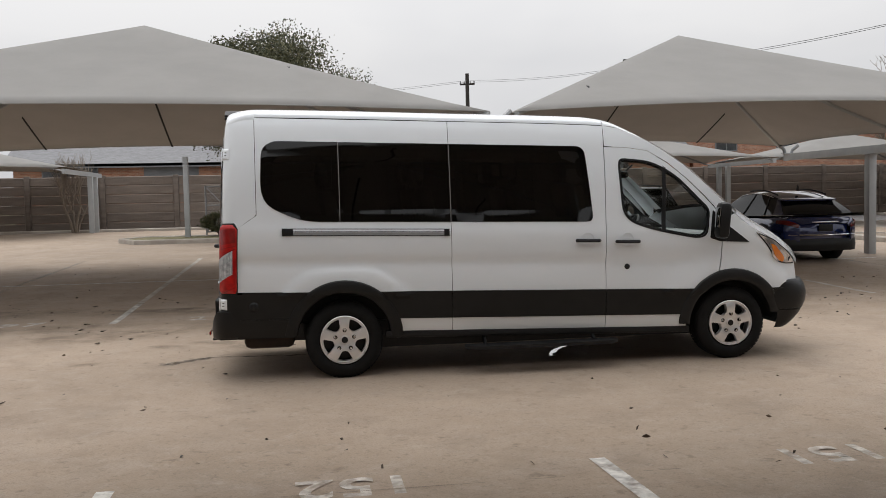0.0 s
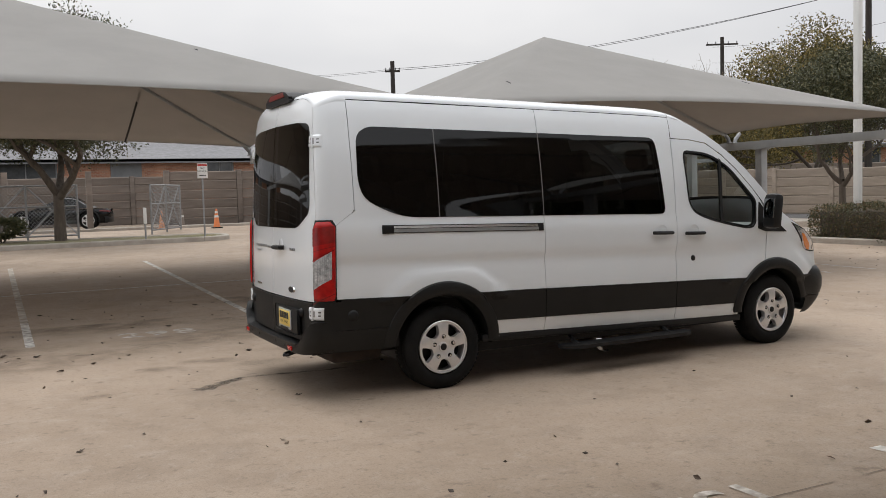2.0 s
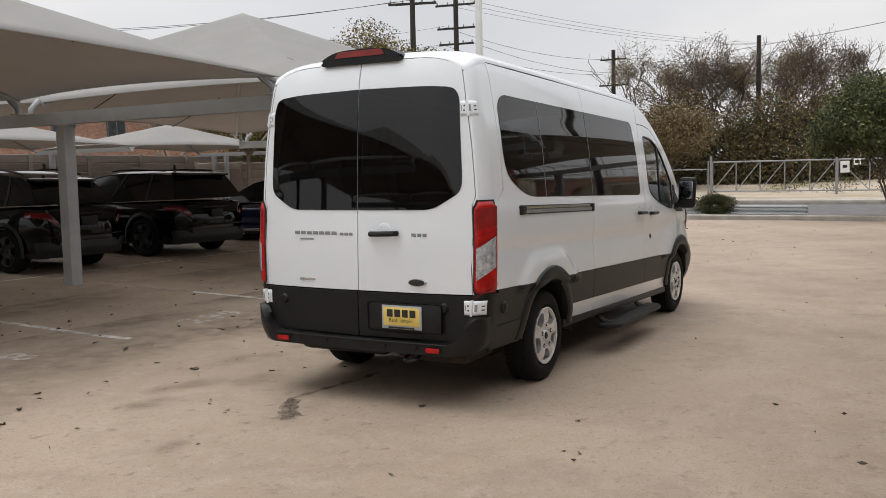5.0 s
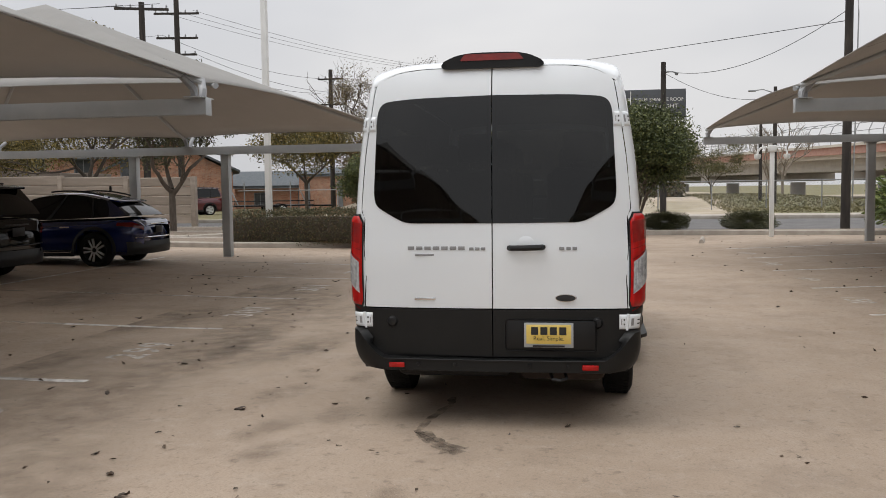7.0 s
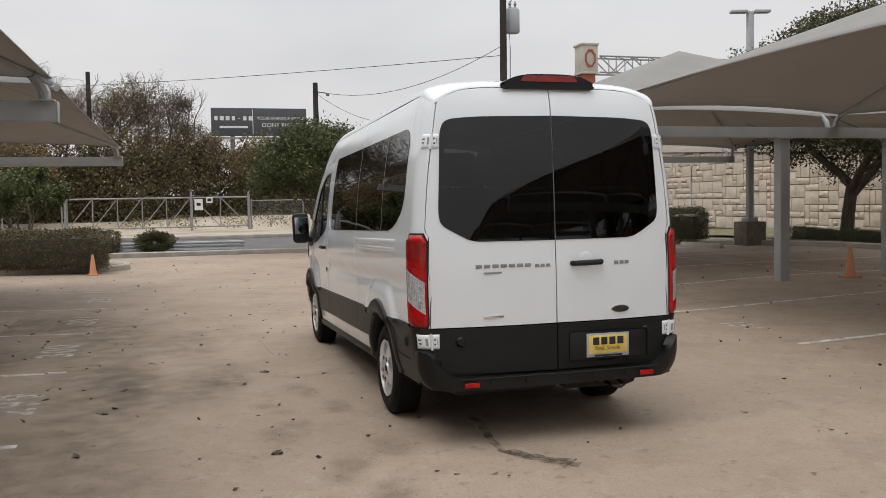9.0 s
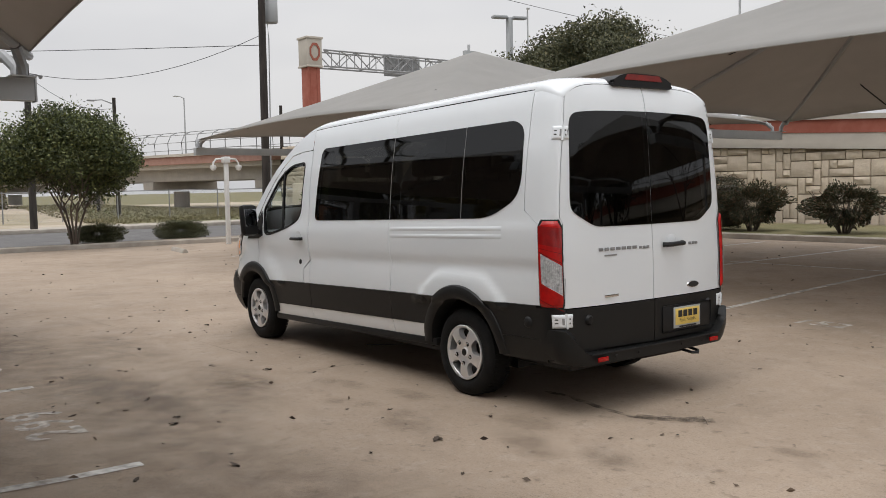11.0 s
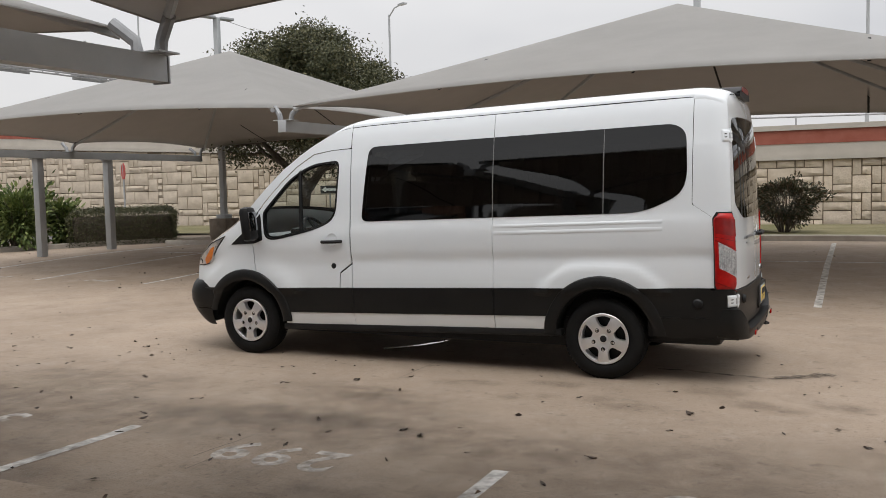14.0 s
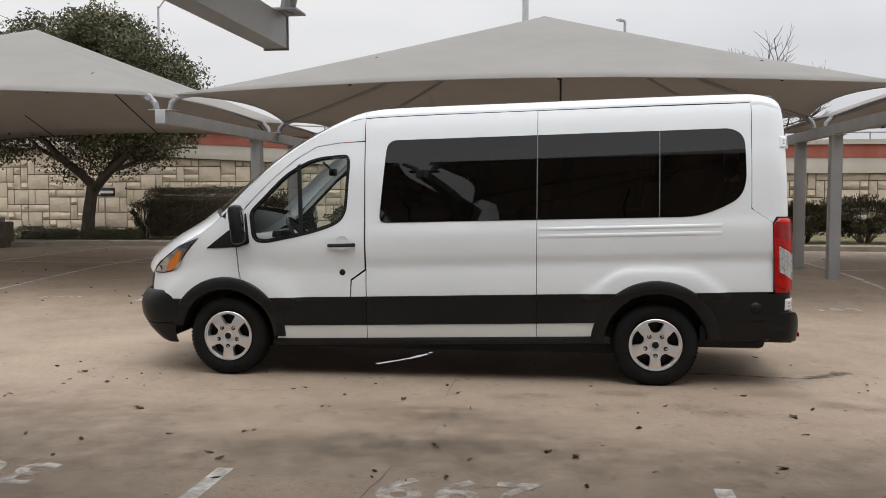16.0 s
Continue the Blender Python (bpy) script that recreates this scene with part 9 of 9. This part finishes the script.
# ---- cones, sign, stops ----
def cone(at, h, material, label, bands=0, turn=0):
    c = thing("traffic_cone", at, label, "traffic cone", "traffic cones", turn)
    bm = bmesh.new()
    box(bm, (0, 0, 0.018), (h * 0.52, h * 0.52, 0.036), None, 0.012)
    part("base", bm, material if not bands else M_BLACK, c)
    bm = bmesh.new()
    lathe(bm, [(h * 0.19, 0.03), (h * 0.17, 0.06), (h * 0.05, h - 0.01), (h * 0.035, h), (0.0, h)], 18)
    part("body", bm, material, c, smooth=50)
    for k in range(bands):
        z0 = h * (0.55 + 0.22 * k)
        r = lambda z: h * 0.17 - (h * 0.12) * (z - 0.06) / (h - 0.07) + 0.003
        bm = bmesh.new()
        lathe(bm, [(r(z0), z0), (r(z0 + h * 0.11), z0 + h * 0.11)], 18)
        part("band", bm, M_SIGNWHITE, c, "white reflective band")
    return c


cone((15.75, 4.45, 0.0), 0.50, M_CONE_PALE, "sun-faded orange traffic cone by the hedge bed")
cone((6.25, -8.85, ground_z(6.2, -8.8)), 0.55, M_CONE_PALE, "sun-faded orange traffic cone under the canopy")
cone((2.75, 28.6, 0.54), 0.72, M_CONE_PALE, "pinkish faded traffic cone by the fence")
cone((4.7, 27.8, 0.53), 0.75, M_CONE, "orange traffic cone with pale bands by the fence", 2)
cone((6.85, 26.6, 0.50), 0.78, M_CONE, "orange traffic cone with pale bands by the fence", 2)
for x, y in ((3.9, 30.6), (8.0, 30.6)):
    cone((x, y, 0.53), 0.75, M_FENCE, "grimy brown traffic cone against the fence", 1)


def block(at, size, turn, label, name="wheel_stop"):
    w = thing(name, at, label, "wheel stop", "wheel stops", turn)
    bm = bmesh.new()
    lx, ly, h = size
    prism(bm, [(-ly / 2, 0), (ly / 2, 0), (ly / 2 - 0.03, h * 0.75), (ly / 2 - 0.06, h), (-ly / 2 + 0.06, h), (-ly / 2 + 0.03, h * 0.75)], -lx / 2, lx / 2, Matrix(((0, 0, 1, 0), (1, 0, 0, 0), (0, 1, 0, 0), (0, 0, 0, 1))))
    bmesh.ops.recalc_face_normals(bm, faces=bm.faces[:])
    part("kerb_block", bm, M_KERB, w, smooth=30)
    return w


block((18.7, -3.75, 0.0), (1.5, 0.16, 0.12), -8, "loose concrete wheel stop lying on the lot")
block((15.7, -11.9, ground_z(15.7, -11.9)), (1.7, 0.17, 0.13), 8, "concrete wheel stop before the south kerb")

sg = thing("parking_sign", (2.75, 20.9, 0.42), "white no-parking sign on a steel post in the island", "sign")
bm = bmesh.new()
box(bm, (0, 0, 1.15), (0.05, 0.04, 2.5))
part("post", bm, M_STEEL_DARK, sg)
bm = bmesh.new()
box(bm, (0, -0.035, 2.12), (0.32, 0.012, 0.46), None, 0.004)
part("sheet", bm, M_SIGNWHITE, sg)
bm = bmesh.new()
box(bm, (0, -0.044, 2.30), (0.29, 0.006, 0.06))
part("red_bar", bm, M_SIGNRED, sg)
text_mesh("NO", 0.09, M_INK, sg, Matrix.Translation((0, -0.045, 2.20)) @ Matrix.Rotation(radians(90), 4, 'X'))
text_mesh("PARKING", 0.075, M_INK, sg, Matrix.Translation((0, -0.045, 2.11)) @ Matrix.Rotation(radians(90), 4, 'X'))
bm = bmesh.new()
box(bm, (0, -0.044, 1.98), (0.20, 0.006, 0.025))
part("text_bar", bm, M_INK, sg)
mk = thing("marker_post", (0.96, 20.85, 0.42), "thin white marker post in the grass island", "marker post")
bm = bmesh.new()
box(bm, (0, 0, 0.40), (0.05, 0.05, 0.85))
part("stake", bm, M_STEEL_DARK, mk)
bm = bmesh.new()
box(bm, (0, -0.03, 0.78), (0.10, 0.015, 0.50), None, 0.004)
part("marker", bm, M_SIGNWHITE, mk)
sl = thing("arrow_sign", (16.65, -20.9, 0.3), "small black sign with a white arrow by the stone wall", "sign")
bm = bmesh.new()
rod(bm, (0, 0, -0.4), (0, 0, 1.5), 0.03)
part("post", bm, M_STEEL_DARK, sl)
bm = bmesh.new()
box(bm, (0, 0.04, 1.35), (0.80, 0.02, 0.30), None, 0.004)
part("sheet", bm, M_INK, sl)
bm = bmesh.new()
prism(bm, [(-0.34, -0.045), (0.14, -0.045), (0.14, -0.11), (0.34, 0.0), (0.14, 0.11), (0.14, 0.045), (-0.34, 0.045)], 0.052, 0.058, Matrix.Translation((0, 0, 1.35)) @ Matrix.Rotation(radians(90), 4, 'X') @ Matrix.Scale(-1, 4, (0, 0, 1)))
part("arrow", bm, M_SIGNWHITE, sl)
st = thing("stop_sign", (21.5, -15.2, 0.1), "red octagonal sign on a thin post by the stone wall", "sign", turn=58)
bm = bmesh.new()
rod(bm, (0, 0, 0), (0, 0, 2.6), 0.03)
part("post", bm, M_STEEL, st)
bm = bmesh.new()
lathe(bm, [(0.0, 0.0), (0.30, 0.0), (0.30, 0.02), (0.0, 0.02)], 8, Matrix.Translation((0, 0.03, 2.35)) @ Matrix.Rotation(radians(90), 4, 'Y') @ Matrix.Rotation(radians(22.5), 4, 'Z'))
part("plate", bm, M_SIGNRED, st)

# sliding gate frames by the island
for gx, gy, turn, sheet_ in ((-2.2, 23.6, 0, False), (2.6, 26.6, 60, True)):
    gt2 = thing("yard_gate", (gx, gy, 0.5), "galvanised pipe yard gate with crossed braces", "gate", "yard gates", turn)
    for x in (-1.5, 0, 1.5):
        bm = bmesh.new()
        rod(bm, (x, 0, -0.1), (x, 0, 1.75), 0.035, n=8)
        part("upright", bm, M_STEEL_DARK, gt2)
    for z in (0.12, 1.05, 1.72):
        bm = bmesh.new()
        rod(bm, (-1.5, 0, z), (1.5, 0, z), 0.028, n=8)
        part("rail", bm, M_STEEL_DARK, gt2)
    for a, b in ((-1.5, 0), (0, -1.5), (0, 1.5), (1.5, 0)):
        bm = bmesh.new()
        rod(bm, (a, 0.02, 0.12), (b, 0.02, 1.72), 0.022, n=6)
        part("brace", bm, M_STEEL_DARK, gt2)
    mesh_panel(gt2, (-1.5, 0, 0), (1.5, 0, 0), 0.12, 1.72, 0.12)

# ---- stains, painted bay shade, cracks and leaves on the slab ----


def blot(name, cx, cy, rx, ry, turn, material, label, z=0.004):
    bm = bmesh.new()
    bmesh.ops.create_circle(bm, cap_ends=True, segments=32, radius=1.0)
    ob = solid(name, bm, material, label, kind="structure")
    ob.matrix_basis = pose(cx, cy, ground_z(cx, cy) + z, 0, 0, turn) @ Matrix.Diagonal((rx, ry, 1, 1))
    return ob


def trail(pts, widths, material, label, name="drip_trail", z=0.005, seed=0):
    r = random.Random(seed)
    bm = bmesh.new()
    fine, ws = [], []
    for i in range(len(pts) - 1):
        for k in range(6):
            t = k / 6
            fine.append(Vector(pts[i]).lerp(Vector(pts[i + 1]), t) + Vector((r.uniform(-1, 1), r.uniform(-1, 1))) * 0.012)
            ws.append(widths[i] + (widths[i + 1] - widths[i]) * t)
    prev = None
    for i in range(1, len(fine) - 1):
        d = (fine[i + 1] - fine[i - 1]).normalized()
        nr = Vector((-d.y, d.x)) * ws[i] * r.uniform(0.7, 1.3) / 2
        row = [bm.verts.new((fine[i].x + q * nr.x, fine[i].y + q * nr.y, ground_z(fine[i].x, fine[i].y) + z)) for q in (-1, 1)]
        if prev:
            bm.faces.new((prev[0], prev[1], row[1], row[0]))
        prev = row
    bmesh.ops.recalc_face_normals(bm, faces=bm.faces[:])
    face_out(bm, Vector((0, 0, 1)))
    return solid(name, bm, material, label, "stain", group="stains")


trail([(-0.30, 0.40), (-0.62, 0.38), (-1.05, 0.47), (-1.34, 0.49), (-1.55, 0.36), (-1.70, 0.22), (-1.84, 0.10)], [0.05, 0.05, 0.055, 0.05, 0.05, 0.075, 0.13], M_STAIN, "dark brown drip trail behind the van", seed=1)
trail([(-1.30, 0.46), (-1.48, 0.40), (-1.64, 0.27), (-1.80, 0.12)], [0.09, 0.10, 0.12, 0.24], M_STAIN, "dried brown rim of the drip trail", seed=2, z=0.0045)
rb = random.Random(41)
for cx, cy, rx, ry in ((-1.0, 1.15, 0.34, 0.22), (-1.35, 1.5, 0.45, 0.18), (-0.36, 1.78, 0.40, 0.2), (0.4, 1.8, 0.3, 0.14), (0.3, 1.28, 0.3, 0.16), (1.05, 1.5, 0.35, 0.14), (1.65, 2.1, 0.35, 0.2), (-1.9, 1.35, 0.25, 0.16), (-2.6, 0.4, 0.2, 0.12)):
    blot("floor_stain", cx, cy, rx * 1.2, ry * 1.2, rb.uniform(-30, 30), M_SOFT_BROWN, "faint brown stain on the concrete")
# broad bay patches: grime, plus shade under the canopy put into the colour
for cx, cy, rx, ry in ((-2.2, 4.9, 1.9, 1.0), (-5.2, 5.2, 2.0, 1.2), (0.4, 4.5, 1.7, 0.8), (3.3, 4.7, 1.8, 0.9), (6.5, 4.6, 1.7, 1.0), (1.9, 3.0, 1.5, 0.45), (-3.6, 3.3, 1.5, 0.6), (1.0, 6.6, 2.2, 1.3), (5.0, 7.2, 2.2, 1.3)):
    blot("floor_stain", cx, cy, rx, ry, rb.uniform(-15, 15), M_SOFT_GREY, "broad dark patch of grime and painted canopy shade on the bays", 0.0035 + 0.0001 * rb.random())
for cx, cy, rx, ry in ((1.3, 3.1, 2.0, 0.9), (3.7, 3.3, 2.0, 0.9), (-0.9, 3.3, 1.9, 0.9), (6.0, 3.5, 1.9, 1.0), (1.8, 2.2, 1.5, 0.5), (4.2, 2.4, 1.6, 0.5), (-2.9, 2.4, 1.5, 0.7)):
    blot("floor_stain", cx, cy, rx, ry, rb.uniform(-12, 12), M_SOFT_BROWN, "broad brown grime on the concrete of the bays", 0.0040 + 0.0004 * rb.random())
trail([(2.08, -0.42), (2.20, -0.10), (2.34, 0.10), (2.62, 0.40)], [0.03, 0.06, 0.04, 0.05], M_SPILL, "wet spilled streak on the concrete under the van", "spill_streak", seed=3)
for i, pts in enumerate((((-3.6, -2.3), (-3.9, -1.5), (-4.3, -0.9)), ((-0.2, -4.9), (0.6, -4.75), (1.2, -4.6)), ((3.0, -4.9), (3.6, -4.75)), ((-2.9, 3.3), (-1.2, 3.9)), ((1.6, 2.1), (1.75, 3.3), (1.9, 4.4)), ((4.5, 1.6), (2.2, 1.5)), ((5.2, 1.9), (8.5, 2.2)))):
    trail(list(pts), [0.006] * len(pts), M_JOINT, "hairline crack in the concrete", "crack", seed=20 + i)

leaf_bm = []
for k in range(4):
    bm = bmesh.new()
    r = random.Random(k)
    n = 9
    mid = [bm.verts.new((-0.05 + 0.1 * i / n, 0, 0.004 + 0.006 * math.sin(i * 0.6 + k))) for i in range(n + 1)]
    for s in (-1, 1):
        edge = [bm.verts.new((-0.05 + 0.1 * i / n, s * 0.026 * math.sin(math.pi * min(1, (i + 0.3) / n)) * r.uniform(0.75, 1.1), 0.008 + 0.012 * r.random())) for i in range(n + 1)]
        for i in range(n):
            bm.faces.new((mid[i], mid[i + 1], edge[i + 1], edge[i]) if s > 0 else (mid[i + 1], mid[i], edge[i], edge[i + 1]))
    leaf_bm.append(mesh_of("fallen_leaf", bm, M_LEAF_DRY, 60))
rl = random.Random(77)
count = 0
while count < 190:
    x, y = rl.uniform(-5.5, 9.0), rl.uniform(-5.0, 6.5)
    dense_ = 1.0 if y > 1.0 else 0.16
    if rl.random() > dense_ or (-1.0 < x < 4.6 and -0.8 < y < 0.8):
        continue
    ob = new("fallen_leaf", leaf_bm[rl.randrange(4)])
    q = rl.choice((0.3, 0.36, 0.42, 0.5, 0.62, 0.85))
    ob.matrix_basis = pose(x, y, ground_z(x, y) + 0.003, rl.uniform(-12, 12), rl.uniform(-12, 12), rl.uniform(0, 360)) @ Matrix.Scale(q, 4)
    tagged(ob, "dry brown fallen leaf on the concrete", "leaf", "fallen leaves")
    count += 1
far_leaves = np.array([(x, y, ground_z(x, y) + 0.010) for x, y in [(rl.uniform(-9, 21), rl.choice((rl.uniform(1, 13), rl.uniform(-13, -3), rl.uniform(0.5, 8), rl.uniform(-6, 6)))) for _ in range(700)]])
lit = scatter("leaf_litter", far_leaves, 0.024, M_LEAF_DRY, None, 5, flat=0.9)
tagged(lit, "scattered dry leaves farther off on the concrete", "leaf litter", kind="stuff")

# ---- the wall's stones, last ----
stones = {}
rs = random.Random(9)
U = 0.27
taken = set()
placed = []
for zi in range(17):
    for xi in range(-54, 174):
        if (xi, zi) in taken or zi * U > wall_top(xi * U) - 0.1:
            continue
        opts = [(1, 1), (2, 1), (1, 2), (2, 2), (3, 1), (2, 1), (3, 2)]
        rs.shuffle(opts)
        for w, h in opts + [(1, 1)]:
            cells = [(xi + a, zi + b) for a in range(w) for b in range(h)]
            if any(c in taken for c in cells):
                continue
            taken.update(cells)
            placed.append((xi, zi, w, h))
            break
near = sorted((p for p in placed), key=lambda p: abs(p[0] * U - 8.0))[:300]
near_set = set(near)
rest = bmesh.new()
for p in placed:
    xi, zi, w, h = p
    x, z = xi * U, 0.12 + zi * U
    hh = min(h * U, wall_top(x) - z)
    if hh < 0.12:
        continue
    key = (w, h, rs.randrange(4))
    if key not in stones:
        stones[key] = mesh_of("stone", stone_mesh(w * U, h * U, key[0] * 100 + key[1] * 10 + key[2]), M_STONE, 35)
    if p in near_set:
        ob = new("stone", stones[key])
        ob.parent = retaining_wall
        ob.matrix_basis = Matrix.Translation((x, WALL_Y, z)) @ Matrix.Diagonal((1, 1, hh / (h * U), 1))
    else:
        tmp = stones[key].copy()
        tmp.transform(Matrix.Translation((x, WALL_Y, z)) @ Matrix.Diagonal((1, 1, hh / (h * U), 1)))
        rest.from_mesh(tmp)
        bpy.data.meshes.remove(tmp)
ob = part("stone_courses", rest, M_STONE, retaining_wall, smooth=35)
ob["kind"] = "stuff"
